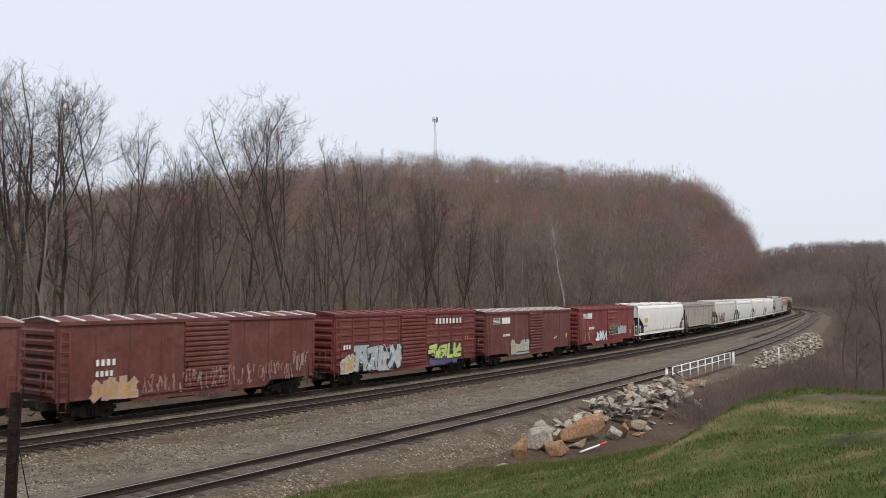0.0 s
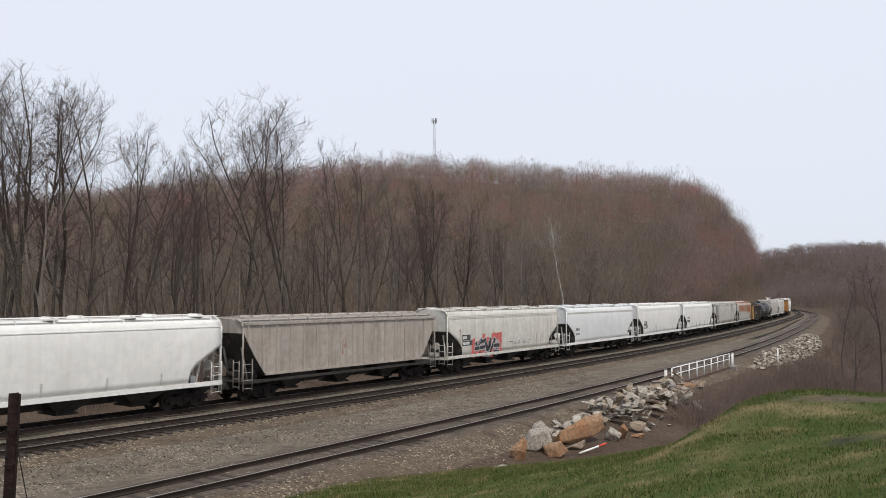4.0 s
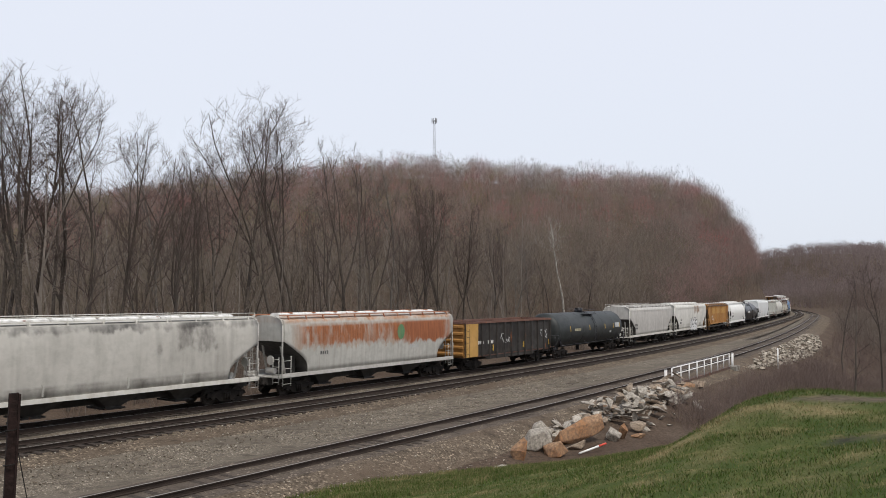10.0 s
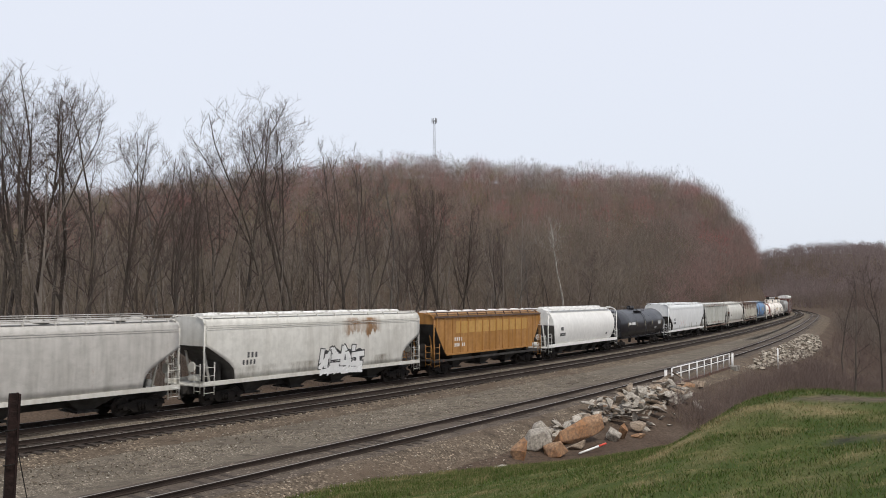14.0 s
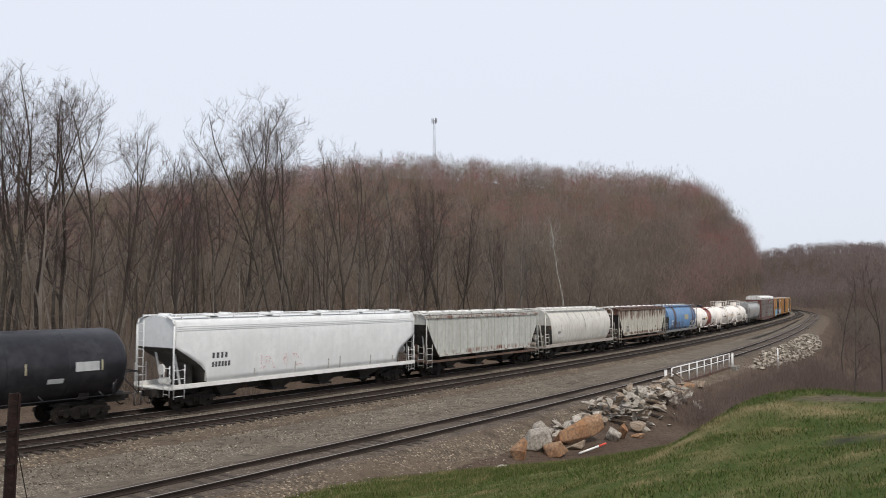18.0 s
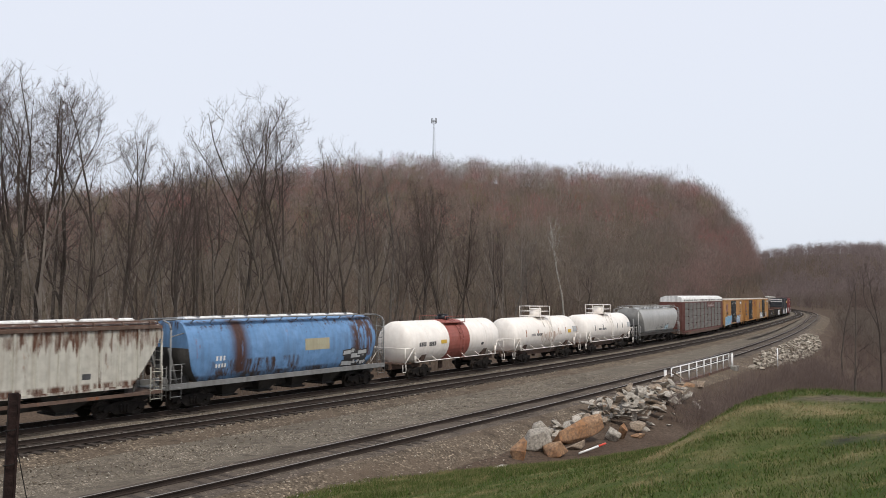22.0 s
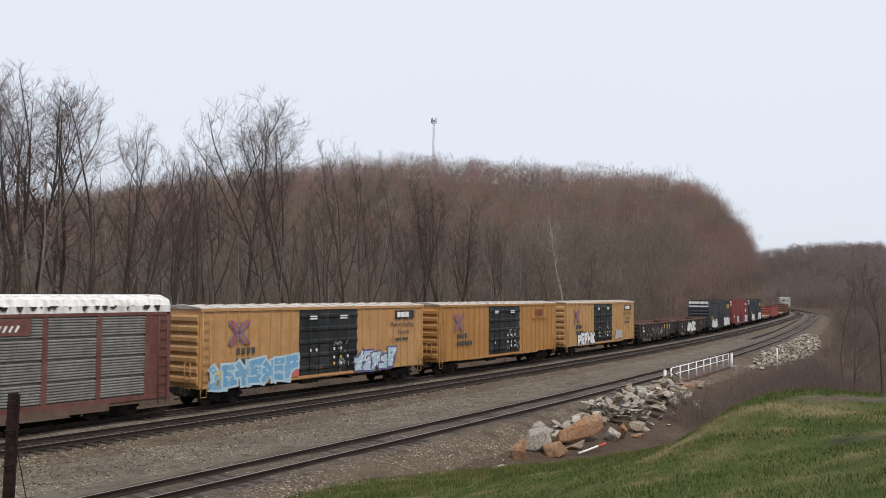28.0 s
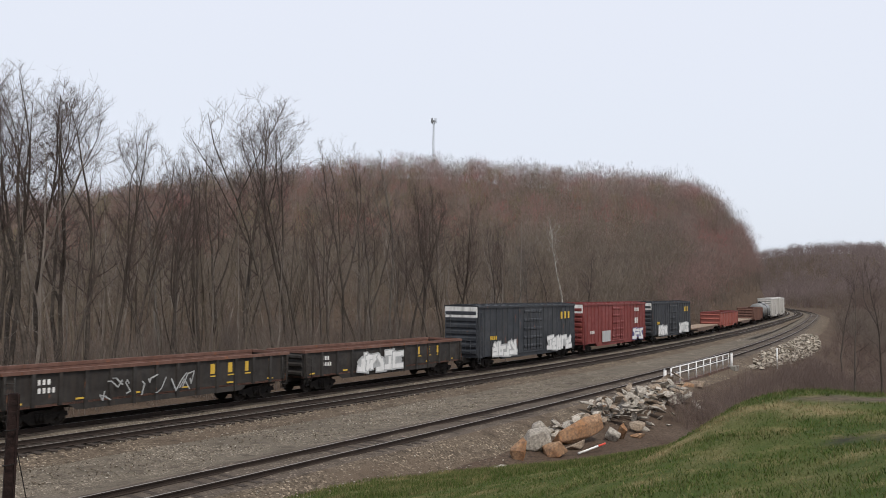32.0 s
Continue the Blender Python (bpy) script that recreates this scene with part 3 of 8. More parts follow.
def crown_form(h, wide, twigs, w, low=0.22, limbs=7):
    """A bare full-crowned tree as thin strips: trunk, ascending limbs and an uneven rounded head of fine upturned twigs."""
    v, f = [], []

    def strip(p0, p1, wd):
        side = (p1 - p0).cross(Vector((rng.gauss(0, 1), rng.gauss(0, 1), 0.3))).normalized() * wd
        i = len(v)
        v.extend((tuple(p0 - side), tuple(p0 + side), tuple(p1)))
        f.append((i, i + 1, i + 2))

    fork = Vector((rng.uniform(-0.3, 0.3), rng.uniform(-0.3, 0.3), h * rng.uniform(0.28, 0.42)))
    strip(Vector((0, 0, -0.6)), fork * 1.6, w * 3.2)
    lobes = []
    for k in range(limbs):
        a = k * 2.4 + rng.uniform(-0.5, 0.5)
        out = h * wide * (0.1 if k == 0 else rng.uniform(0.35, 0.85))
        c = Vector((math.cos(a) * out, math.sin(a) * out, h * (0.78 if k == 0 else rng.uniform(0.42, 0.8))))
        lobes.append((c, h * wide * rng.uniform(0.42, 0.62)))
        strip(fork, c, w * 1.5)
    for k in range(twigs):
        c, rad = lobes[k % limbs]
        d = Vector((rng.gauss(0, 1), rng.gauss(0, 1), rng.gauss(0.3, 1))).normalized()
        p = c + d * rad * rng.random() ** 0.45
        if k % 5 == 0:
            p = Vector((p.x * 1.1, p.y * 1.1, h * rng.uniform(low, 0.55)))
        way = (d * 0.45 + Vector((rng.gauss(0, 0.3), rng.gauss(0, 0.3), 0.75))).normalized()
        strip(p, p + way * h * rng.uniform(0.05, 0.11), w * rng.uniform(0.7, 1.25))
    return np.array(v), np.array(f)


HILL_FORMS = [crown_form(10.0, rng.uniform(0.30, 0.42), 235, 0.031, 0.04, rng.choice((6, 7, 8))) for _ in range(14)]
RIDGE_FORMS = [crown_form(10.0, 0.36, 90, 0.13, 0.05) for _ in range(6)]


def bush_form():
    """A leafless shrub as thin strips: stems from one root with a few twigs."""
    v, f = [], []

    def strip(p0, p1, w):
        side = (p1 - p0).cross(Vector((rng.gauss(0, 1), rng.gauss(0, 1), 0.3))).normalized() * w
        i = len(v)
        v.extend((tuple(p0 - side), tuple(p0 + side), tuple(p1)))
        f.append((i, i + 1, i + 2))

    for _ in range(11):
        a, t, ln = rng.uniform(0, 6.28), abs(rng.gauss(0, 0.38)), rng.uniform(1.4, 3.2)
        d = Vector((math.cos(a) * math.sin(t), math.sin(a) * math.sin(t), math.cos(t)))
        p = Vector((math.cos(a) * 0.5 * rng.random(), math.sin(a) * 0.5 * rng.random(), -0.1))
        q = p + d * ln
        strip(p, q, 0.017)
        for _k in range(6):
            b0 = p.lerp(q, rng.uniform(0.3, 0.85))
            strip(b0, b0 + (d + Vector((rng.gauss(0, 0.5), rng.gauss(0, 0.5), rng.gauss(0.1, 0.3)))).normalized() * ln * rng.uniform(0.25, 0.5), 0.010)
    return np.array(v), np.array(f)


BUSH_FORMS = [bush_form() for _ in range(7)]
hill = scatter(rng, -230, 230, 150, 400, 4.2, lambda s, o, x, y: (o < -10) & (np.hypot(x, y) > 185) & (y + 0.2 * x < 352) & (np.arctan2(x, y) < 0.46) & (np.arctan2(x, y) > -0.56))
rng.shuffle(hill)


def hue(x, y, size, seed):
    """Patches of one kind of tree."""
    return waves(np.array([x]), np.array([y]), size, seed)[0] + rng.uniform(-0.5, 0.5)


HILL_KINDS = [("g", "bare grey-brown hardwoods covering the hill", HILL_HAZED), ("r", "bare hardwoods with reddish buds on the hill", WOOD_RED), ("m", "scattered red-budding maples on the hill", WOOD_MAPLE),
              ("o", "bare hardwoods with olive-green buds on the hill", WOOD_OLIVE), ("p", "pale-limbed bare trees among the hillside woods", WOOD_PALE), ("d", "dark grey-green bare trees among the hillside woods", WOOD_DARK)]
by_hue = {k[0]: [] for k in HILL_KINDS}
for p in hill:
    q, q2, r = hue(p[0], p[1], 48, 31), hue(p[0], p[1], 30, 57), rng.random()
    by_hue["p" if r < 0.06 else "m" if q > 0.25 and q2 > 0.15 and r < 0.75 else "r" if q > 0.0 else "o" if q2 < -0.42 else "d" if q2 > 0.42 else "g"].append(p)
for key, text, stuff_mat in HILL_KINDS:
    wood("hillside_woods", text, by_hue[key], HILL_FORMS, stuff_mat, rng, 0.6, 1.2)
crest = scatter(rng, -230, 200, 250, 400, 3.6, lambda s, o, x, y: (o < -10) & (y + 0.2 * x > 285) & (y + 0.2 * x < 352) & (np.arctan2(x, y) < 0.40) & (np.arctan2(x, y) > -0.56))
wood("crest_brush", "leafless reddish-brown understory along the crest of the hill", crest, BUSH_FORMS, HILL_HAZED, rng, 1.2, 2.2, "brush")
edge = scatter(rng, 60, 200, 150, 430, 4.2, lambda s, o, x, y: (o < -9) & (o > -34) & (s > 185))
wood("cutting_woods", "tall bare trees on the slope beside the curve", edge[::2], HILL_FORMS, HILL_HAZED, rng, 0.6, 1.0)
wood("cutting_woods", "tall reddish bare trees on the slope beside the curve", edge[1::2], HILL_FORMS, WOOD_RED, rng, 0.6, 1.0)
front = scatter(rng, 40, 200, 120, 420, 3.4, lambda s, o, x, y: (o < -8.5) & (o > -15) & (s > 120))
wood("cutting_woods", "tall bare trees standing close along the curve", front, HILL_FORMS, WOOD_RED, rng, 0.65, 1.1)
skirt = scatter(rng, 20, 200, 100, 420, 2.7, lambda s, o, x, y: (o < -7.5) & (o > -32) & (s > 105))
wood("slope_brush", "leafless brown brush on the slope above the curve", skirt, BUSH_FORMS, WOOD_GREY, rng, 0.9, 2.3, "brush")
low = scatter(rng, -130, 100, 100, 210, 4.2, lambda s, o, x, y: (o < -10) & (np.hypot(x, y) >= 118) & (np.hypot(x, y) < 195) & (np.arctan2(x, y) < 0.46) & (np.arctan2(x, y) > -0.56))
wood("hillfoot_woods", "bare brown hardwoods at the foot of the hill", low[::2], HILL_FORMS, WOOD_GREY, rng, 0.95, 1.5)
wood("hillfoot_woods", "bare grey hardwoods at the foot of the hill", low[1::2], HILL_FORMS, WOOD_NEAR, rng, 0.95, 1.5)
mid = scatter(rng, -130, 80, 30, 150, 3.5, lambda s, o, x, y: (o < -14) & (np.hypot(x, y) < 118) & (np.arctan2(x, y) < 0.46) & (np.arctan2(x, y) > -0.62))
wood("trackside_woods", "dense bare young hardwoods behind the railway", mid[::2], MID_FORMS, WOOD_NEAR, rng, 0.55, 0.95)
wood("trackside_woods", "dark-stemmed bare young hardwoods behind the railway", mid[1::4], MID_FORMS, WOOD_STEM, rng, 0.6, 1.0)
wood("trackside_woods", "pale-stemmed bare young hardwoods behind the railway", mid[3::4], MID_FORMS, WOOD_PALE, rng, 0.5, 0.9)
bush = scatter(rng, -80, 60, 25, 110, 1.9, lambda s, o, x, y: (o < -8) & (o > -34) & (np.arctan2(x, y) < 0.46) & (np.arctan2(x, y) > -0.62))
wood("underbrush", "leafless brown underbrush at the edge of the woods", bush, BUSH_FORMS, WOOD_GREY, rng, 0.7, 1.6, "brush")
right = scatter(rng, 30, 330, 40, 500, 5.4, lambda s, o, x, y: (o > near_off(s) + 16) & (s > 72) & (np.arctan2(x, y) < 0.64))
wood("valley_woods", "bare brown trees along the valley", right[::2], HILL_FORMS, WOOD_GREY, rng, 0.55, 1.05)
wood("valley_woods", "bare purplish-brown trees along the valley", right[1::2], HILL_FORMS, WOOD_BRUSH, rng, 0.55, 1.05)
gully = scatter(rng, 8, 60, 26, 90, 0.85, lambda s, o, x, y: (o > near_off(s) + 4.5) & (((s > 30) & (o > near_off(s) + 5.5)) | ((s > 24) & (o > 23))) & (s < 76) & (np.arctan2(x, y) < 0.6))
wood("gully_brush", "leafless purplish-brown brush in the gully", gully, BUSH_FORMS, WOOD_BRUSH, rng, 0.45, 0.95, "brush")
verge = scatter(rng, 25, 150, 70, 260, 1.8, lambda s, o, x, y: (o > near_off(s) + 6.0 + 7 * (1 - smooth01(118, 150, s))) & (o < near_off(s) + 30) & (s >= 70) & (s < 250))
wood("verge_brush", "leafless brown brush along the railway verge", verge, BUSH_FORMS, WOOD_GREY, rng, 0.7, 1.5, "brush")
low_verge = scatter(rng, 25, 110, 55, 150, 1.1, lambda s, o, x, y: (o > near_off(s) + 5.8) & (o < near_off(s) + 14) & (s > 62) & (s < 150) & (np.arctan2(x, y) < 0.6))
wood("low_verge_brush", "low leafless brown brush below the riprap", low_verge, BUSH_FORMS, WOOD_BRUSH, rng, 0.3, 0.6, "brush")
ridge = scatter(rng, 120, 900, 420, 1200, 9.5, lambda s, o, x, y: (np.abs(o) > 22) & (np.arctan2(x, y) < 0.60) & (np.arctan2(x, y) > 0.33))
wood("ridge_woods", "bare purplish-brown woods on the distant ridge", ridge, RIDGE_FORMS, WOOD_RIDGE, rng, 0.9, 1.5)

# ---- single trees at the edge of the woods ----
TREE_FORMS = []
for k in range(8):
    if k < 7:
        sg = grow(rng, 20.0, 0.235, 15, 8, 7, (0.34, 0.42, 0.5)[k % 3], 0.06, 0.155, (3, 1, 2, 0, 3, 2, 1)[k])
    else:
        sg = grow(rng, 20.0, 0.22, 9, 6, 6, 0.6, 0.03, 0.21, 1)
    high = max(q[1].z for q in sg)
    sg = [(q[0] * (20.0 / high), q[1] * (20.0 / high), *q[2:]) for q in sg]
    TREE_FORMS.append((tubes([q for q in sg if q[4] == 0]), tubes([q for q in sg if q[4] > 0], (6, 4, 3, 3))))
TREE_MESHES = {}


def tree(x, y, height, form, mat, label, turn, name="bare_tree"):
    key = (form, mat.name)
    if key not in TREE_MESHES:
        TREE_MESHES[key] = (TREE_FORMS[form][0].mesh("trunk", mat), TREE_FORMS[form][1].mesh("crown", TWIG if mat is BARK else mat))
    t = tagged(new(name), label, "tree", group="trees at the wood's edge")
    k = height / 20.0
    t.matrix_basis = Matrix.LocRotScale((x, y, at_ground(x, y)), Euler((0, 0, turn)), (k, k, k))
    part("trunk", TREE_MESHES[key][0], None, t)
    part("crown", TREE_MESHES[key][1], None, t)
    return t


def on_ray(az, off):
    """The place in the direction az from the bank where the line's offset is off."""
    d = np.arange(20, 260, 0.5)
    s, o = line_coords(d * np.sin(az), d * np.cos(az))
    i = int(np.argmin(np.abs(o - off)))
    return float(d[i] * np.sin(az)), float(d[i] * np.cos(az)), float(d[i])


# direction in degrees, offset behind the track, how high its top stands over the eye's level in degrees, form
EDGE_TREES = [(-28.2, -19, 15.6, 1), (-27.1, -17, 15.3, 5), (-26.0, -15, 15.0, 2), (-27.6, -23, 15.2, 6), (-25.5, -21, 14.8, 4), (-24.6, -23, 14.2, 3), (-22.8, -16, 13.6, 6), (-21.6, -20, 11.8, 2), (-20.1, -24, 11.2, 0), (-18.6, -26, 10.4, 3),
              (-17.3, -18, 10.2, 1), (-14.9, -22, 10.8, 5), (-12.9, -17, 13.2, 3), (-11.2, -15, 13.5, 0), (-9.6, -18, 13.0, 4), (-6.6, -20, 10.8, 5), (-5.4, -24, 10.4, 3), (-3.5, -22, 9.6, 6), (-1.4, -18, 8.8, 1),
              (-3.0, -12, 5.4, 2), (-0.8, -12, 5.0, 0), (2.4, -14, 4.2, 4), (4.6, -13, 3.8, 2), (6.0, -15, 3.4, 0), (-8.0, -12, 6.2, 6), (-24.4, -18, 13.2, 0), (-18.0, -15, 9.6, 6), (-16.0, -25, 10.2, 2), (-10.4, -22, 12.6, 2),
              (-15.8, -12, 6.6, 4), (-24.0, -11, 7.0, 2), (-19.4, -12, 6.0, 0),
              (-7.4, -15, 9.0, 1), (-4.6, -14, 8.2, 5), (-2.2, -16, 7.6, 4), (0.2, -15, 7.0, 2), (1.4, -18, 6.4, 0), (3.3, -17, 5.2, 1), (4.0, -20, 5.0, 5), (7.3, -16, 3.6, 3), (9.6, -14, 3.0, 2), (11.5, -15, 2.8, 5)]
for k, (a, off, top, form) in enumerate(EDGE_TREES):
    x, y, d = on_ray(radians(a), off)
    z = at_ground(x, y)
    tree(x, y, EYE_Z + d * math.cos(radians(a)) * math.tan(radians(top)) - z, form, BARK_PALE if k in (9, 17, 22) else BARK, "tall bare hardwood tree with grey bark behind the railway", k * 1.7)
x, y, d = on_ray(radians(8.3), -20)
tree(x, y, EYE_Z + d * math.tan(radians(5.3)) - at_ground(x, y), 7, BIRCH, "slender white birch standing out against the hill", 2.0, "birch_tree")
for a, dist, top, form in ((26.4, 58, 1.9, 3), (27.8, 78, 2.4, 6), (25.6, 96, 2.0, 3)):
    x, y = dist * math.sin(radians(a)), dist * math.cos(radians(a))
    tree(x, y, EYE_Z + dist * math.tan(radians(top)) - at_ground(x, y), form, BARK, "small bare tree in the brush below the bank", a)
# ---- rocks, bridge rail, posts, mast, grass ----
def rock_mesh(rng, sx, sy, sz, n=16, worn=True):
    bm = bmesh.new()
    for _ in range(n):
        v = Vector((rng.gauss(0, 1), rng.gauss(0, 1), rng.gauss(0, 1))).normalized()
        k = max(abs(v.x), abs(v.y), abs(v.z)) ** -0.6
        bm.verts.new((v.x * sx * k * 0.5, v.y * sy * k * 0.5, v.z * sz * k * 0.5))
    r = bmesh.ops.convex_hull(bm, input=bm.verts)
    bmesh.ops.delete(bm, geom=list({g for g in r["geom_interior"] if isinstance(g, bmesh.types.BMVert)}), context="VERTS")
    if worn:
        bmesh.ops.bevel(bm, geom=list(bm.edges), offset=min(sx, sy, sz) * 0.035, segments=1, affect="EDGES")
    me = bpy.data.meshes.new("boulder")
    bm.to_mesh(me)
    bm.free()
    return me


ROCK_GREY = rough_mat("grey_sandstone", (0.36, 0.325, 0.275), (0.47, 0.43, 0.37), 1.2, 9, 0.9, 0.9, 0.05, third=(0.17, 0.15, 0.13))
ROCK_TAN = rough_mat("iron_stained_sandstone", (0.35, 0.175, 0.08), (0.42, 0.285, 0.18), 0.9, 8, 0.9, 0.9, 0.05, third=(0.16, 0.10, 0.07))
ROCK_PALE = rough_mat("pale_limestone", (0.50, 0.46, 0.40), (0.58, 0.54, 0.48), 1.5, 10, 0.9, 0.8, 0.04, third=(0.26, 0.22, 0.18))

rk = random.Random(77)


def boulder(x, y, z, sx, sy, sz, mat, label, turn, tip=0.0, roll=0.0):
    me = rock_mesh(rk, sx, sy, sz, 18 if sx > 1.2 else 12, sx > 0.7)
    me.materials.append(mat)
    ob = tagged(new("boulder", me), label, "rock", group="rock pile beside the track")
    ob.matrix_basis = Matrix.Translation((x, y, z)) @ Euler((roll, tip, turn)).to_matrix().to_4x4()
    return ob


# the big ones: s along the line, offset, size, lift, stone, turn, tip
ROCK_BUFF = rough_mat("buff_sandstone", (0.31, 0.235, 0.165), (0.40, 0.335, 0.265), 1.1, 9, 0.9, 0.9, 0.05, third=(0.15, 0.115, 0.09))
BIG = [(14.4, 18.5, 0.9, 0.6, 0.35, 0.10, ROCK_PALE, 0.3, 0.0), (16.6, 18.0, 0.62, 0.6, 1.15, 0.36, ROCK_TAN, 0.2, 0.15), (18.6, 17.6, 1.5, 1.0, 1.05, 0.32, ROCK_GREY, 0.3, -0.2), (20.2, 17.2, 1.35, 0.9, 1.05, 0.42, ROCK_GREY, 0.5, 0.25),
       (18.7, 18.6, 1.15, 0.8, 0.85, 0.28, ROCK_TAN, 0.2, 0.1), (21.7, 18.1, 3.5, 0.85, 1.0, 0.55, ROCK_TAN, 0.72, -0.16), (20.6, 18.5, 1.2, 0.7, 0.55, 0.15, ROCK_BUFF, 0.7, -0.1), (23.8, 18.9, 0.85, 0.7, 0.9, 0.34, ROCK_GREY, 0.3, 0.3),
       (24.5, 19.1, 0.5, 0.55, 0.9, 0.34, ROCK_TAN, 0.4, -0.1), (25.6, 19.4, 0.75, 0.45, 0.3, 0.10, ROCK_TAN, 0.2, 0.0), (27.0, 18.8, 1.1, 0.8, 0.6, 0.28, ROCK_BUFF, 0.3, 0.1), (28.9, 16.2, 1.3, 0.7, 0.5, 0.30, ROCK_TAN, 0.3, -0.1),
       (30.5, 15.7, 0.8, 0.6, 0.5, 0.35, ROCK_BUFF, 0.9, 0.4), (33.5, 16.2, 1.0, 0.8, 0.8, 0.6, ROCK_PALE, 0.4, 0.5), (38.6, 15.6, 1.3, 0.9, 0.9, 0.4, ROCK_PALE, 0.6, 0.3), (36.0, 15.5, 0.9, 0.7, 0.7, 0.35, ROCK_GREY, 1.2, -0.4)]
for s, o, sx, sy, sz, up, m, turn, tip in BIG:
    x, y, z, psi = on_line(s, o)
    boulder(float(x), float(y), at_ground(x, y) + up, sx, sy, sz, m, "large angular block of iron-stained sandstone" if m in (ROCK_TAN, ROCK_BUFF) else "large angular grey sandstone block", turn, tip)
for k in range(330):
    if k < 60:
        s, o = rk.uniform(20.5, 29), 16.9 + rk.gauss(0, 0.35)
        top = 0.45
    else:
        f = rk.random()
        s = 27.0 + 13.0 * f
        o = 16.9 - 0.5 * f + rk.gauss(0, 0.85)
        top = max(0.0, 1.35 - abs(o - 16.9 + 0.5 * f) * 0.6)
    x, y, z, psi = on_line(s, o)
    big = rk.uniform(0.3, 0.7) if rk.random() < 0.72 else rk.uniform(0.7, 1.15)
    m = ROCK_BUFF if rk.random() < 0.3 else ROCK_PALE if rk.random() < 0.3 else ROCK_GREY
    boulder(float(x), float(y), at_ground(x, y) + 0.05 + top * rk.random(), big, big * rk.uniform(0.45, 0.85), big * rk.uniform(0.14, 0.34), m, "broken flat slab of pale sandstone in the pile", rk.uniform(0, 6.28), rk.gauss(0, 0.45), rk.gauss(0, 0.4))
for s, o, w in ((42.2, 15.4, 1.9), (43.8, 15.6, 1.6), (44.6, 16.3, 1.2), (46.0, 16.0, 1.4)):
    x, y, z, psi = on_line(s, o)
    boulder(float(x), float(y), at_ground(x, y) + 0.22, w, 1.0, 0.4, ROCK_TAN if w > 1.5 else ROCK_BUFF, "tan sandstone slab at the bridge end", rk.uniform(0.2, 0.9), rk.gauss(0, 0.2))


def stone_field(name, label, spots, mat, lo, hi):
    vs, fs, n = [], [], 0
    forms = []
    for _ in range(6):
        me = rock_mesh(rk, 1.0, 0.75, 0.55, 8, False)
        me.calc_loop_triangles()
        forms.append((np.array([tuple(v.co) for v in me.vertices]), np.array([tuple(t.vertices) for t in me.loop_triangles])))
        bpy.data.meshes.remove(me)
    for x, y, z in spots:
        v, f = forms[rk.randrange(6)]
        q = np.array(Euler((rk.uniform(-0.5, 0.5), rk.uniform(-0.5, 0.5), rk.uniform(0, 6.28))).to_matrix())
        vs.append(v @ q.T * rk.uniform(lo, hi) + np.array((x, y, z)))
        fs.append(f + n)
        n += len(v)
    return tagged(new(name, big_mesh(name, np.concatenate(vs), np.concatenate(fs), mat)), label, "stones", kind="stuff")


RIP = island_mat("riprap_stones", [(0.24, 0.205, 0.165), (0.40, 0.35, 0.285), (0.16, 0.135, 0.105), (0.50, 0.45, 0.375)])
chips = scatter(rk, -25, 30, 15, 60, 0.30, lambda s, o, x, y: (o > near_off(s) + 1.7) & (o < near_off(s) + 4.2) & (s > -6) & (s < 40))
BED_FALL = lambda q: np.interp(q, [1.6, 2.3, 3.3, 4.6], [-0.215, -0.36, -0.72, -1.15])


def on_bed(pts):
    s, o = line_coords([p[0] for p in pts], [p[1] for p in pts])
    z = np.maximum(BED_FALL(o - near_off(s)) + GRADE * s, [p[2] for p in pts])
    return [(p[0], p[1], float(q) + 0.02) for p, q in zip(pts, z)]


rip = scatter(rk, 22, 75, 70, 150, 0.52, lambda s, o, x, y: (s > 61) & (s < 126) & (o > near_off(s) + 2.0 + 1.2 * (1 - smooth01(61, 75, s))) & (o < near_off(s) + 3.6 + 2.0 * np.sin(np.clip((s - 58) / 68, 0, 1) * 3.1)))
stone_field("riprap", "pale broken riprap stones on the embankment", [(x, y, z + 0.10) for x, y, z in on_bed(rip)], RIP, 0.25, 0.75)
CHIP = island_mat("ballast_chips", [(0.085, 0.068, 0.052), (0.18, 0.148, 0.112), (0.12, 0.096, 0.072), (0.31, 0.275, 0.225), (0.105, 0.083, 0.062), (0.50, 0.46, 0.39)])
stone_field("loose_ballast", "loose brown ballast stones on the track shoulder", on_bed(chips), CHIP, 0.035, 0.10)
mids = scatter(rk, -25, 40, 20, 75, 0.24, lambda s, o, x, y: (((o > 5.4) & (o < near_off(s) - 1.2)) | ((o > 1.6) & (o < 2.6))) & (s > -6) & (s < 45))
stone_field("loose_ballast", "grey ballast stones scattered between the tracks", [(x, y, -0.40 + 0.19 * (o < 6.2)) for (x, y, z), o in zip(mids, line_coords([m[0] for m in mids], [m[1] for m in mids])[1])], CHIP, 0.04, 0.10)

# bridge rail
WHITE_PAINT = paint("white_rail_paint", (0.78, 0.77, 0.75), (0.35, 0.30, 0.26), 0.35, 0.05, 0.5, 0.1)
GIRDER = paint("rusty_girder", (0.10, 0.06, 0.045), (0.05, 0.04, 0.035), 0.5, 0.4, 0.8, 0.2)
CONCRETE = rough_mat("old_concrete", (0.26, 0.24, 0.21), (0.34, 0.32, 0.28), 1.5, 14, 0.9, 0.5)


def rail_place(s, up, out=2.45):
    x, y, z, psi = on_line(s, float(near_off(s)) + out)
    return (float(x), float(y), float(z) + up)


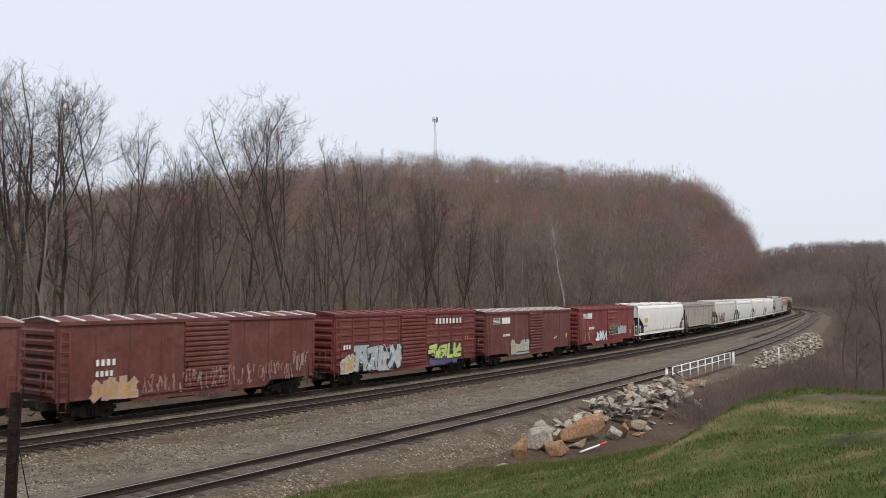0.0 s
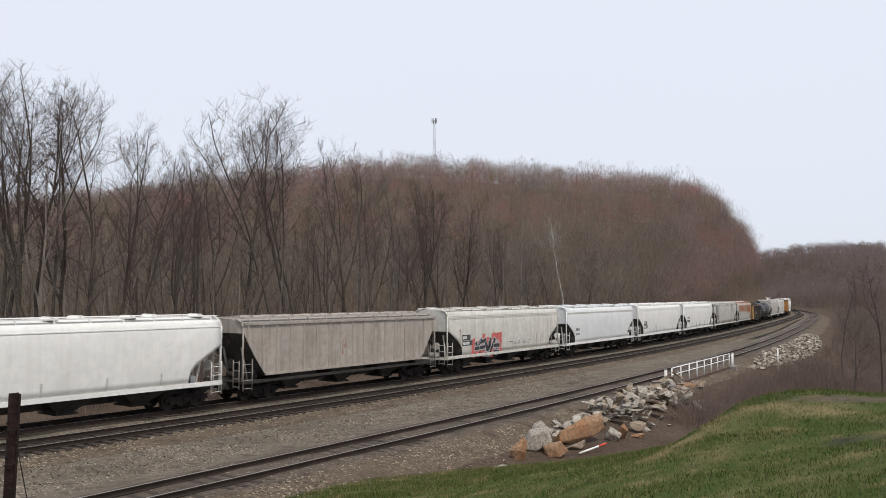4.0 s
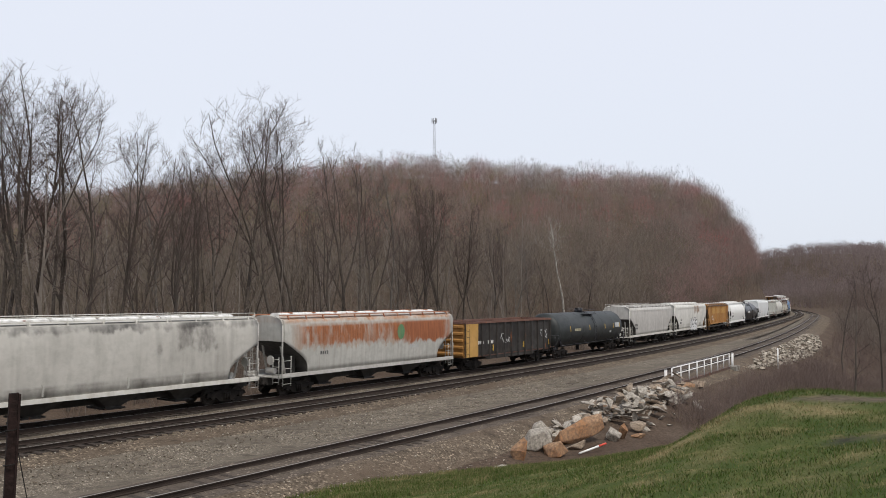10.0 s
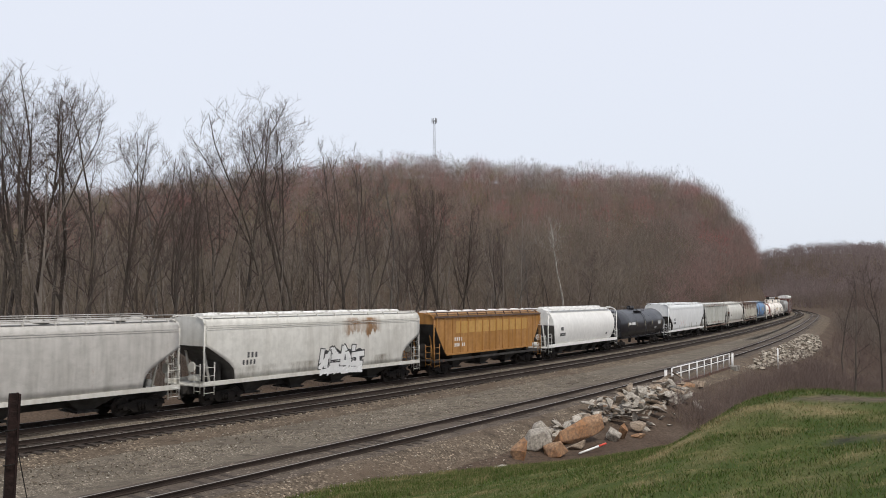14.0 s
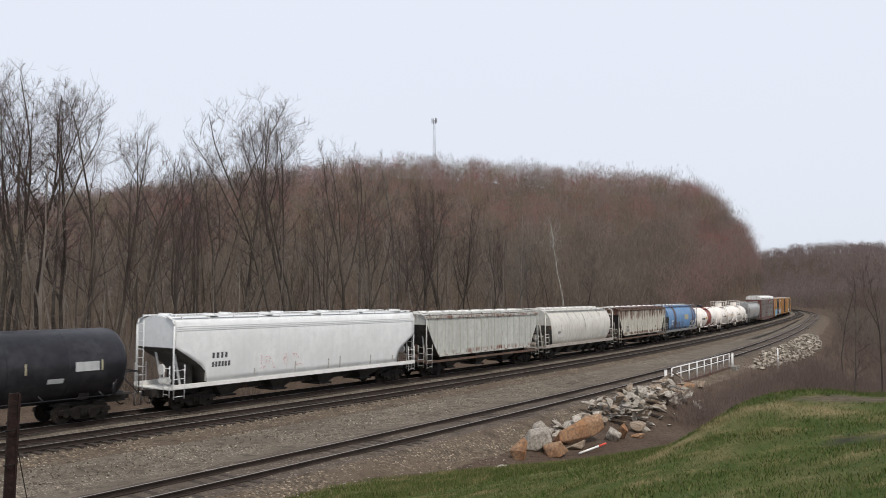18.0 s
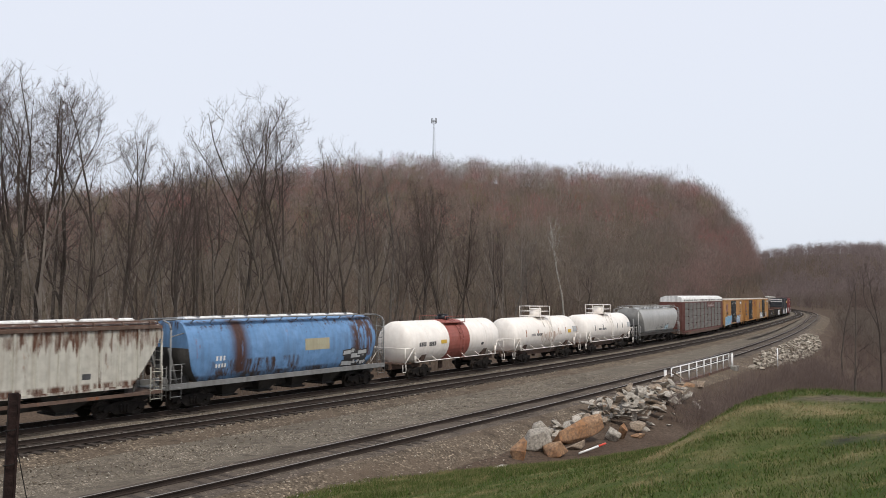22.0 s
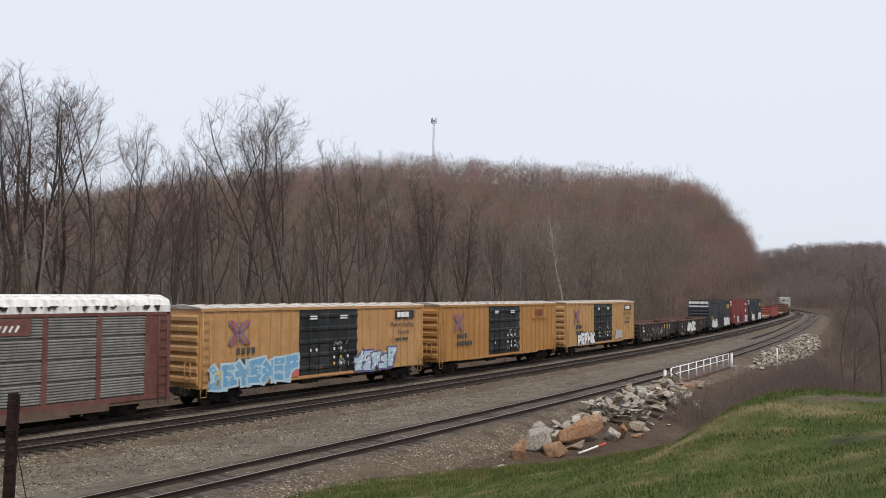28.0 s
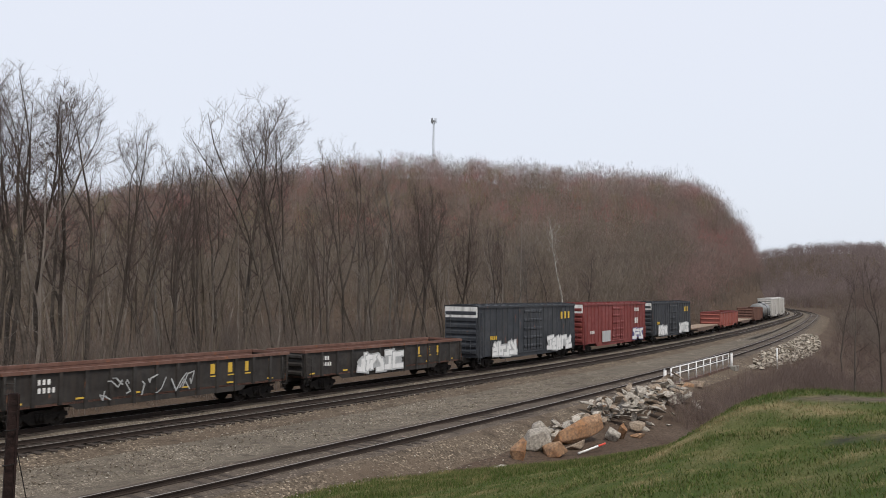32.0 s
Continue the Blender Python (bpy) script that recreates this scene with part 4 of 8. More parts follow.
bridge = tagged(new("bridge_railing"), "white painted metal railing along the small bridge", "railing")
S0, S1 = 41.2, 57.4
for up in (0.42, 0.86):
    part("rail", Kit().rod(rail_place(S0, up), rail_place(S1, up), 0.04, n=6), WHITE_PAINT, bridge)
for i in range(9):
    s = S0 + (S1 - S0) * i / 8
    part("post", Kit().rod(rail_place(s, -0.25), rail_place(s, 0.88), 0.045, n=6), WHITE_PAINT, bridge)
part("girder", Kit().add([rail_place(S0 - 0.5, -0.95, 2.5), rail_place(S1 + 0.5, -0.95, 2.5), rail_place(S1 + 0.5, -0.22, 2.5), rail_place(S0 - 0.5, -0.22, 2.5),
                          rail_place(S0 - 0.5, -0.95, 2.2), rail_place(S1 + 0.5, -0.95, 2.2), rail_place(S1 + 0.5, -0.22, 2.2), rail_place(S0 - 0.5, -0.22, 2.2)],
                         [(0, 1, 2, 3), (7, 6, 5, 4), (3, 2, 6, 7), (0, 4, 5, 1), (0, 3, 7, 4), (1, 5, 6, 2)]), GIRDER, bridge, "dark rusty girder under the railing")
for s, o in ((39.9, 2.45), (58.6, 2.45)):
    p = tagged(new("marker_post"), "stout white painted marker post beside the track", "post", group="white marker posts")
    b0 = rail_place(s, -0.45, o)
    part("shaft", Kit().rod(b0, (b0[0], b0[1], b0[2] + 1.25), 0.10, n=12), WHITE_PAINT, p)
    part("cap", Kit().rod((b0[0], b0[1], b0[2] + 1.25), (b0[0], b0[1], b0[2] + 1.31), 0.115, 0.08, n=12), WHITE_PAINT, p)
x, y, z, psi = on_line(68.0, 17.2)
p = tagged(new("marker_post"), "thin white marker post among the riprap", "post", group="white marker posts")
zb = at_ground(x, y)
part("shaft", Kit().rod((float(x), float(y), zb - 0.2), (float(x), float(y), zb + 1.9), 0.06, n=10), WHITE_PAINT, p)
for s in (S0 - 0.9, S1 + 0.9):
    q = rail_place(s, 0, 2.6)
    ab = tagged(new("bridge_abutment"), "weathered concrete block under the bridge end", "abutment", group="bridge abutments")
    ang = math.pi / 2 - float(on_line(s)[3])
    ab.matrix_basis = Matrix.Translation((q[0], q[1], 0)) @ Euler((0, 0, ang)).to_matrix().to_4x4()
    part("block", Kit().box(-0.7, 0.7, -0.35, 0.35, -2.6, -0.28), CONCRETE, ab)

# red-and-white range pole leaning on the rocks
a0, a1 = Vector((5.87, 36.0, -1.02)), Vector((7.22, 37.05, -0.78))
pole = tagged(new("range_pole"), "white pole with a red end lying by the rocks", "pole")
part("white_shaft", Kit().rod(a0, a0.lerp(a1, 0.72), 0.045, n=8), WHITE_PAINT, pole)
part("red_end", Kit().rod(a0.lerp(a1, 0.72), a1, 0.047, n=8), paint("red_pole_paint", (0.62, 0.07, 0.04), (0.4, 0.1, 0.06), 0.2), pole)

# rusty steel fence post close to the camera
POST_RUST = rough_mat("maroon_rusted_steel", (0.020, 0.012, 0.011), (0.034, 0.019, 0.017), 6, 40, 0.8, 0.5)
fp = tagged(new("fence_post"), "dark rusty steel fence post with a torn top", "fence post")
base, top = Vector((-1.812, 3.45, 0)), Vector((-1.760, 3.46, 5.418))
base.z = at_ground(base.x, base.y) - 0.3
lean = (top - base)
fp.matrix_basis = Matrix.Translation(base) @ lean.to_track_quat("Z", "Y").to_matrix().to_4x4() @ pose(0, 0, 0, 0, 0, 25)
H = lean.length
part("channel", Kit().prism([(-0.032, -0.02), (-0.012, -0.02), (-0.008, 0.012), (0.008, 0.012), (0.012, -0.02), (0.032, -0.02), (0.032, -0.012), (0.018, -0.012), (0.012, 0.02), (-0.012, 0.02), (-0.018, -0.012), (-0.032, -0.012)], 0, H, "z"), POST_RUST, fp)
part("torn_flange", Kit().add([(0.020, -0.018, H - 0.12), (0.034, -0.018, H - 0.10), (0.042, -0.022, H - 0.005), (0.020, -0.014, H - 0.12), (0.034, -0.014, H - 0.10), (0.042, -0.018, H - 0.005)], [(0, 1, 2), (5, 4, 3), (0, 3, 4, 1), (1, 4, 5, 2), (2, 5, 3, 0)]), POST_RUST, fp)
for z in (H - 0.16, H - 0.30):
    part("wire_tie", Kit().path([(0.036 * math.cos(t * 0.785), 0.026 * math.sin(t * 0.785), z + 0.004 * t) for t in range(9)], 0.003), STEEL_DARK, fp)
wire = tagged(new("loose_wire"), "thin loose rusty wire hanging from the fence post", "wire")
part("strand", Kit().path([(-1.79, 3.46, 5.30), (-1.735, 3.46, 5.17), (-1.71, 3.455, 5.07), (-1.68, 3.45, 4.95), (-1.60, 3.42, 4.4), (-1.56, 3.41, at_ground(-1.56, 3.41) - 0.02)], 0.0022), STEEL_DARK, wire)

# lattice mast on the hill
MAST = rough_mat("galvanised_mast", (0.16, 0.16, 0.165), (0.22, 0.22, 0.22), 1, 8, 0.6, 0.1)
mx, my = 330 * math.sin(-0.0115), 330 * math.cos(-0.0115)
mz = at_ground(mx, my)
mt = tagged(new("radio_mast"), "slim lattice radio mast on the wooded hill", "mast")
mtop = EYE_Z + 330 * (517 - 212) / 1476
legs = []
for k in range(3):
    a = k * 2.094 + 0.4
    p0, p1 = (mx + 0.9 * math.cos(a), my + 0.9 * math.sin(a), mz - 0.5), (mx + 0.32 * math.cos(a), my + 0.32 * math.sin(a), mtop)
    legs.append((Vector(p0), Vector(p1)))
    part("leg", Kit().rod(p0, p1, 0.045, 0.035, n=5), MAST, mt)
for i in range(22):
    f0, f1 = i / 22, (i + 1) / 22
    kt = Kit()
    for k in range(3):
        a, b = legs[k], legs[(k + 1) % 3]
        kt.rod(a[0].lerp(a[1], f0), b[0].lerp(b[1], f1), 0.018, n=4).rod(a[0].lerp(a[1], f1), b[0].lerp(b[1], f1), 0.018, n=4)
    part("brace", kt, MAST, mt)
for k in range(6):
    a = k * 1.047
    part("antenna", Kit().box(-0.14, 0.14, -0.08, 0.08, -1.0, 1.0), MAST, mt, at=pose(mx + 0.95 * math.cos(a), my + 0.95 * math.sin(a), mtop - 0.2))
part("antenna_ring", Kit().path([(mx + 0.9 * math.cos(k * 0.5236), my + 0.9 * math.sin(k * 0.5236), mtop - 0.3) for k in range(13)], 0.07), MAST, mt)

# ---- grass on the bank ----
gr = np.random.RandomState(8)
ng = 950000
gxx, gyy = gr.uniform(-16, 30, ng), gr.uniform(8, 46, ng)
keep = np.abs(np.arctan2(gxx, gyy)) < 0.55
gxx, gyy = gxx[keep], gyy[keep]
gz, gl = ground_z(gxx, gyy)
dens = 0.5 + 0.5 * waves(gxx, gyy, 3.1, 41)
keep = (gl > 0.45) & (gr.uniform(0, 1, len(gxx)) < 0.35 + 0.65 * dens) & (np.maximum(bare_soil(gxx, gyy), patches(gxx, gyy, ASH_SPOTS)) < 0.4) & (gr.uniform(0, 1, len(gxx)) < np.clip(22 / np.hypot(gxx, gyy), 0, 1) ** 0.5)
gxx, gyy, gz, dens = gxx[keep], gyy[keep], gz[keep], dens[keep]
m = len(gxx)
ang, hgt, wid = gr.uniform(0, 6.28, m), gr.uniform(0.025, 0.075, m) * (0.6 + 0.7 * dens) * np.where(gyy > 21, 1.9, 1.0), gr.uniform(0.006, 0.012, m)
lx, ly = gr.normal(0, 0.035, m), gr.normal(0, 0.035, m)
bv = np.stack([np.stack([gxx - np.cos(ang) * wid, gyy - np.sin(ang) * wid, gz - 0.01], -1), np.stack([gxx + np.cos(ang) * wid, gyy + np.sin(ang) * wid, gz - 0.01], -1), np.stack([gxx + lx, gyy + ly, gz + hgt], -1)], 1).reshape(-1, 3)
GRASS = island_mat("grass_blades", [(0.033, 0.062, 0.012), (0.056, 0.098, 0.018), (0.088, 0.118, 0.03), (0.043, 0.074, 0.015), (0.13, 0.125, 0.055)])
gn, gk = GRASS.node_tree.nodes, GRASS.node_tree.links
gdry = gn.new("ShaderNodeAttribute")
gdry.attribute_name = "dry"
gb = gn["Principled BSDF"]
gk.new(link_mix(gn, gk, gdry.outputs["Fac"], gb.inputs["Base Color"].links[0].from_socket, (0.27, 0.215, 0.115)), gb.inputs["Base Color"])
grass_me = big_mesh("grass", bv, np.arange(m * 3).reshape(-1, 3), GRASS)
da = grass_me.attributes.new("dry", "FLOAT", "POINT")
da.data.foreach_set("value", np.repeat((np.clip(dryness(gxx, gyy) + gr.normal(0, 0.22, m), 0, 1)), 3).astype(np.float32))
tagged(new("grass", grass_me), "short green grass mixed with straw on the bank", "grass", kind="stuff")
# ---- paints of the train ----
P_OXIDE = paint("oxide_red_paint", (0.135, 0.041, 0.033), (0.06, 0.034, 0.029), 0.5, 0.12)
P_OXIDE_BRIGHT = paint("tuscan_red_paint", (0.155, 0.036, 0.031), (0.07, 0.03, 0.026), 0.4, 0.06)
P_BROWN = paint("brown_freight_paint", (0.135, 0.05, 0.04), (0.075, 0.04, 0.032), 0.45, 0.15)
P_RED2 = paint("faded_red_paint", (0.19, 0.037, 0.033), (0.09, 0.036, 0.03), 0.4, 0.06)
P_WHITE = paint("white_hopper_paint", (0.74, 0.73, 0.70), (0.42, 0.39, 0.345), 0.16, 0, 0.42, 0.04)
P_WHITE_COOL = paint("cool_white_hopper_paint", (0.69, 0.70, 0.695), (0.40, 0.39, 0.37), 0.14, 0, 0.42, 0.04)
P_WHITE_WORN = paint("stained_white_paint", (0.59, 0.575, 0.525), (0.30, 0.25, 0.19), 0.36, 0.03, 0.5, 0.12)
P_GREY = paint("light_grey_paint", (0.47, 0.45, 0.42), (0.20, 0.185, 0.165), 0.4, 0.02, 0.5, 0.14)
P_GREY_DIRTY = paint("dirty_grey_paint", (0.43, 0.415, 0.38), (0.15, 0.136, 0.12), 0.5, 0.03, 0.55, 0.12, 1.6)
P_GRIMY = paint("soot_stained_grey_paint", (0.46, 0.44, 0.40), (0.16, 0.145, 0.125), 0.35, 0.0, 0.55, 0.12, 1.4,
                [((0.085, 0.08, 0.075), (-8.9, -6.6), (1.7, 4.2), 0.8, 0.30, 0.62, 1.3), ((0.10, 0.095, 0.088), (-10, 10), (3.55, 4.3), 0.7, 0.30, 0.62, 1.0),
                 ((0.13, 0.12, 0.105), (-10, 10), (1.0, 1.75), 0.1, 0.42, 0.75, 0.8), ((0.11, 0.10, 0.09), (3.0, 7.5), (2.4, 4.2), 1.0, 0.48, 0.7, 1.1)])
P_STAINED = paint("brown_stained_white_paint", (0.60, 0.585, 0.54), (0.28, 0.25, 0.21), 0.36, 0.0, 0.5, 0.12, 1.8,
                  [((0.27, 0.15, 0.07), (1.4, 4.6), (2.7, 4.25), 1.0, 0.36, 0.6, 1.6), ((0.20, 0.17, 0.13), (-8, 8.5), (1.1, 1.9), 0.2, 0.46, 0.72, 1.2)])
P_GREY_RUST = paint("rust_stained_grey_paint", (0.47, 0.475, 0.44), (0.26, 0.24, 0.20), 0.4, 0.06, 0.6, 0.16, 2.2,
                    [((0.20, 0.085, 0.045), (-9, 9), (3.7, 4.3), 0.4, 0.46, 0.60, 2.6), ((0.19, 0.08, 0.045), (-9, 9), (1.2, 1.75), 0.2, 0.48, 0.60, 3.4), ((0.13, 0.09, 0.065), (-9, 9), (1.5, 4.0), 0.3, 0.66, 0.74, 5.0)])
P_STEEL_GREY = paint("smooth_steel_grey_paint", (0.35, 0.345, 0.33), (0.17, 0.16, 0.15), 0.28, 0.0, 0.34, 0.12, 0.6)
P_TAN = paint("tan_grey_paint", (0.37, 0.33, 0.29), (0.16, 0.13, 0.11), 0.5, 0.08, 0.6, 0.2)
P_RUSTY_CREAM = paint("rust_eaten_cream_paint", (0.50, 0.48, 0.42), (0.22, 0.17, 0.12), 0.5, 0.15, 0.65, 0.2, 2.8,
                      [((0.13, 0.06, 0.036), (-9, 9), (2.5, 4.3), 1.5, 0.42, 0.56, 3.6), ((0.10, 0.05, 0.032), (-9, 9), (1.2, 3.0), 0.3, 0.60, 0.68, 5.5), ((0.11, 0.05, 0.03), (-9, 9), (3.75, 4.4), 0.3, 0.34, 0.5, 2.4), ((0.12, 0.055, 0.035), (-9, 9), (1.2, 1.7), 0.2, 0.44, 0.56, 4.0)])
P_ORANGE_RUST = paint("grey_paint_under_orange_rust", (0.43, 0.42, 0.385), (0.24, 0.21, 0.18), 0.45, 0.0, 0.6, 0.15, 2.2,
                      [((0.40, 0.24, 0.15), (-7.6, 8.0), (1.9, 4.0), 1.2, 0.34, 0.7, 2.4), ((0.36, 0.135, 0.058), (-6.9, 7.7), (2.35, 3.86), 0.75, 0.34, 0.52, 1.9),
                       ((0.33, 0.115, 0.05), (2.6, 7.8), (2.2, 3.9), 0.6, 0.30, 0.46, 1.5), ((0.42, 0.22, 0.12), (-8.2, 8.2), (3.95, 4.4), 0.1, 0.36, 0.6, 1.2)])
P_RUST_BAND = paint("orange_rust_bloom", (0.33, 0.122, 0.06), (0.44, 0.30, 0.2), 0.8, 0.2, 0.75, 0.25, 2.4)
P_RUST_BROWN = paint("brown_scale_rust", (0.15, 0.075, 0.048), (0.24, 0.13, 0.08), 0.6, 0.1, 0.8, 0.3)
P_STAIN = paint("pale_rust_wash", (0.58, 0.46, 0.38), (0.42, 0.29, 0.22), 0.5, 0, 0.6, 0.15)
P_OCHRE = paint("ochre_yellow_paint", (0.36, 0.175, 0.045), (0.16, 0.075, 0.03), 0.55, 0.15, 0.6, 0.2)
P_OCHRE_LIGHT = paint("ochre_patch_paint", (0.47, 0.27, 0.075), (0.25, 0.13, 0.05), 0.4, 0.05, 0.6, 0.15)
P_BLUE = paint("sky_blue_paint", (0.125, 0.255, 0.46), (0.09, 0.13, 0.19), 0.5, 0.08, 0.5, 0.18, 2.2,
               [((0.085, 0.042, 0.034), (-4.3, -3.3), (1.3, 4.3), 0.4, 0.30, 0.42, 2.2), ((0.085, 0.045, 0.036), (4.9, 7.4), (1.6, 4.3), 0.8, 0.44, 0.54, 3.6), ((0.075, 0.05, 0.042), (-5.6, 0.5), (1.1, 2.3), 0.7, 0.44, 0.56, 2.8),
                ((0.08, 0.05, 0.045), (-7.5, 7.5), (3.55, 4.3), 0.6, 0.52, 0.60, 4.0), ((0.07, 0.055, 0.05), (-7.5, 7.5), (1.1, 1.6), 0.2, 0.40, 0.58, 2.0), ((0.08, 0.06, 0.055), (0.5, 5.0), (1.5, 3.9), 0.4, 0.62, 0.69, 5.0)])
P_BLACK = paint("black_tank_paint", (0.011, 0.011, 0.015), (0.028, 0.025, 0.024), 0.3, 0, 0.3, 0.15)
P_GREEN_BLACK = paint("green_black_tank_paint", (0.022, 0.026, 0.026), (0.05, 0.045, 0.04), 0.4, 0, 0.5, 0.2)
P_GON = paint("black_gondola_paint", (0.023, 0.020, 0.018), (0.055, 0.042, 0.034), 0.6, 0.14, 0.7, 0.25)
P_GON_IN = paint("rusted_gondola_lining", (0.15, 0.075, 0.055), (0.09, 0.05, 0.04), 0.6, 0.3, 0.85, 0.25)
P_TANK_WHITE = paint("white_tank_paint", (0.82, 0.77, 0.71), (0.55, 0.44, 0.36), 0.2, 0.0, 0.4, 0.05)
P_TANK_BAND = paint("brick_red_band_paint", (0.29, 0.085, 0.065), (0.2, 0.08, 0.06), 0.3, 0, 0.5, 0.15)
P_TTX = paint("mustard_yellow_paint", (0.43, 0.24, 0.095), (0.27, 0.155, 0.08), 0.5, 0.12, 0.5, 0.12)
P_TTX2 = paint("deep_mustard_paint", (0.38, 0.19, 0.058), (0.25, 0.135, 0.055), 0.45, 0.1, 0.5, 0.12)
P_TTX3 = paint("pale_mustard_paint", (0.43, 0.25, 0.10), (0.28, 0.17, 0.085), 0.5, 0.1, 0.5, 0.12)
P_DOOR = paint("black_door_paint", (0.010, 0.012, 0.013), (0.028, 0.027, 0.025), 0.3, 0.05, 0.55, 0.2)
P_NAVY = paint("navy_blue_paint", (0.030, 0.034, 0.041), (0.06, 0.056, 0.053), 0.5, 0.05, 0.6, 0.2)
P_ROOF_PALE = paint("galvanised_roof", (0.55, 0.51, 0.46), (0.30, 0.25, 0.2), 0.4, 0.1, 0.5, 0.15)
P_GALV = paint("galvanised_panel", (0.205, 0.197, 0.18), (0.12, 0.105, 0.09), 0.55, 0.08, 0.55, 0.2)
P_ROOF_WHITE = paint("peeling_white_roof", (0.76, 0.75, 0.72), (0.12, 0.10, 0.09), 0.5, 0.15, 0.5, 0.1)
P_SLATE = paint("slate_grey_paint", (0.20, 0.20, 0.195), (0.08, 0.075, 0.07), 0.5, 0.05, 0.45, 0.2)
P_DECK = paint("weathered_deck", (0.30, 0.22, 0.16), (0.15, 0.11, 0.09), 0.6, 0.2, 0.85, 0.2)
P_FRAME_RUST = paint("rusty_underframe", (0.12, 0.075, 0.055), (0.05, 0.04, 0.035), 0.6, 0.3, 0.8, 0.25)
# Grime, deepened so that the shade below the cars sits in the colour.
P_UNDER = paint("grimy_shaded_underframe", (0.032, 0.028, 0.025), (0.02, 0.017, 0.015), 0.6, 0.1, 0.8, 0.25)
# Dusty gates; also the painted shade under the hoppers' sloped ends.
P_CHUTE = paint("dusty_gate_and_end_shade", (0.044, 0.04, 0.036), (0.026, 0.024, 0.021), 0.5, 0.1, 0.8, 0.25)
G_WHITE = paint("white_spray_paint", (0.70, 0.70, 0.69), (0.5, 0.48, 0.46), 0.3, 0, 0.6, 0.1)
G_SILVER = paint("silver_spray_paint", (0.42, 0.43, 0.43), (0.25, 0.24, 0.24), 0.4, 0, 0.5, 0.15)
G_BLACK = paint("black_spray_paint", (0.03, 0.03, 0.032), (0.06, 0.05, 0.05), 0.3, 0, 0.6, 0.1)
G_PINK = paint("faded_pink_spray_paint", (0.42, 0.29, 0.26), (0.22, 0.12, 0.1), 0.5, 0, 0.6, 0.2)
G_FADED_YELLOW = paint("faded_yellow_spray_paint", (0.46, 0.29, 0.12), (0.3, 0.14, 0.09), 0.6, 0, 0.6, 0.2)
G_LIME = paint("lime_spray_paint", (0.48, 0.58, 0.16), (0.3, 0.38, 0.15), 0.4, 0, 0.6, 0.1)
G_BLUE = paint("blue_spray_paint", (0.13, 0.32, 0.50), (0.3, 0.42, 0.48), 0.6, 0, 0.6, 0.1)
G_PALE = paint("pale_blue_spray_paint", (0.40, 0.52, 0.58), (0.2, 0.3, 0.36), 0.4, 0, 0.6, 0.1)
G_RED = paint("red_spray_paint", (0.55, 0.13, 0.12), (0.4, 0.12, 0.1), 0.3, 0, 0.6, 0.1)
G_PURPLE = paint("violet_spray_paint", (0.10, 0.085, 0.20), (0.08, 0.06, 0.12), 0.4, 0, 0.6, 0.1)
G_OLIVE = paint("faded_olive_spray_paint", (0.38, 0.35, 0.24), (0.24, 0.2, 0.14), 0.4, 0, 0.6, 0.1)
M_YELLOW = paint("yellow_marking", (0.62, 0.40, 0.05), (0.4, 0.26, 0.08), 0.3, 0, 0.5, 0.1)
M_WHITE = paint("white_marking", (0.74, 0.73, 0.71), (0.5, 0.45, 0.42), 0.25, 0, 0.5, 0.1)
M_BLACK = paint("black_marking", (0.055, 0.055, 0.058), (0.12, 0.11, 0.1), 0.3, 0, 0.5, 0.1)
M_RED = paint("red_marking", (0.50, 0.085, 0.06), (0.4, 0.12, 0.08), 0.3, 0, 0.5, 0.1)
M_BLUEMARK = paint("blue_marking", (0.10, 0.16, 0.36), (0.2, 0.2, 0.3), 0.3, 0, 0.5, 0.1)
M_FADED_RED = paint("faded_red_marking", (0.36, 0.085, 0.055), (0.42, 0.24, 0.1), 0.6, 0, 0.5, 0.2)
M_FADED_BLUE = paint("faded_blue_marking", (0.10, 0.13, 0.29), (0.3, 0.2, 0.13), 0.55, 0, 0.5, 0.2)
M_MAROON = paint("maroon_marking", (0.21, 0.055, 0.03), (0.3, 0.12, 0.05), 0.35, 0, 0.5, 0.15)
M_GREEN = paint("green_marking", (0.09, 0.20, 0.09), (0.3, 0.2, 0.12), 0.3, 0, 0.5, 0.1)

# ---- running gear, shared by all cars ----
_frame = Kit()
for sy in (-1.0, 1.0):
    _frame.prism([(-1.25, 0.42), (-1.2, 0.60), (-0.62, 0.66), (-0.35, 0.74), (0.35, 0.74), (0.62, 0.66), (1.2, 0.60), (1.25, 0.42), (0.72, 0.40), (0.42, 0.17), (-0.42, 0.17), (-0.72, 0.40)],
                 sy - 0.07, sy + 0.07)
    for bx in (-0.89, 0.89):
        _frame.rod((bx, sy - 0.13, 0.42), (bx, sy + 0.13, 0.42), 0.13, n=8)
    for bx in (-0.16, 0.0, 0.16):
        _frame.rod((bx, sy - 0.1 * (1 if sy < 0 else -1), 0.24), (bx, sy - 0.1 * (1 if sy < 0 else -1), 0.60), 0.065, n=6)
_frame.box(-0.25, 0.25, -1.1, 1.1, 0.50, 0.68)
TRUCK_ME = _frame.mesh("truck", STEEL_DARK)
AXLE_ME = Kit().rod((0, -0.9, 0), (0, 0.9, 0), 0.08, n=8).mesh("axle", WHEEL_STEEL)
WHEEL_PROFILE = [(0.0, 0.66), (0.46, 0.66), (0.46, 0.70), (0.425, 0.715), (0.42, 0.80), (0.36, 0.80), (0.34, 0.76), (0.2, 0.75), (0.17, 0.85), (0.0, 0.86)]
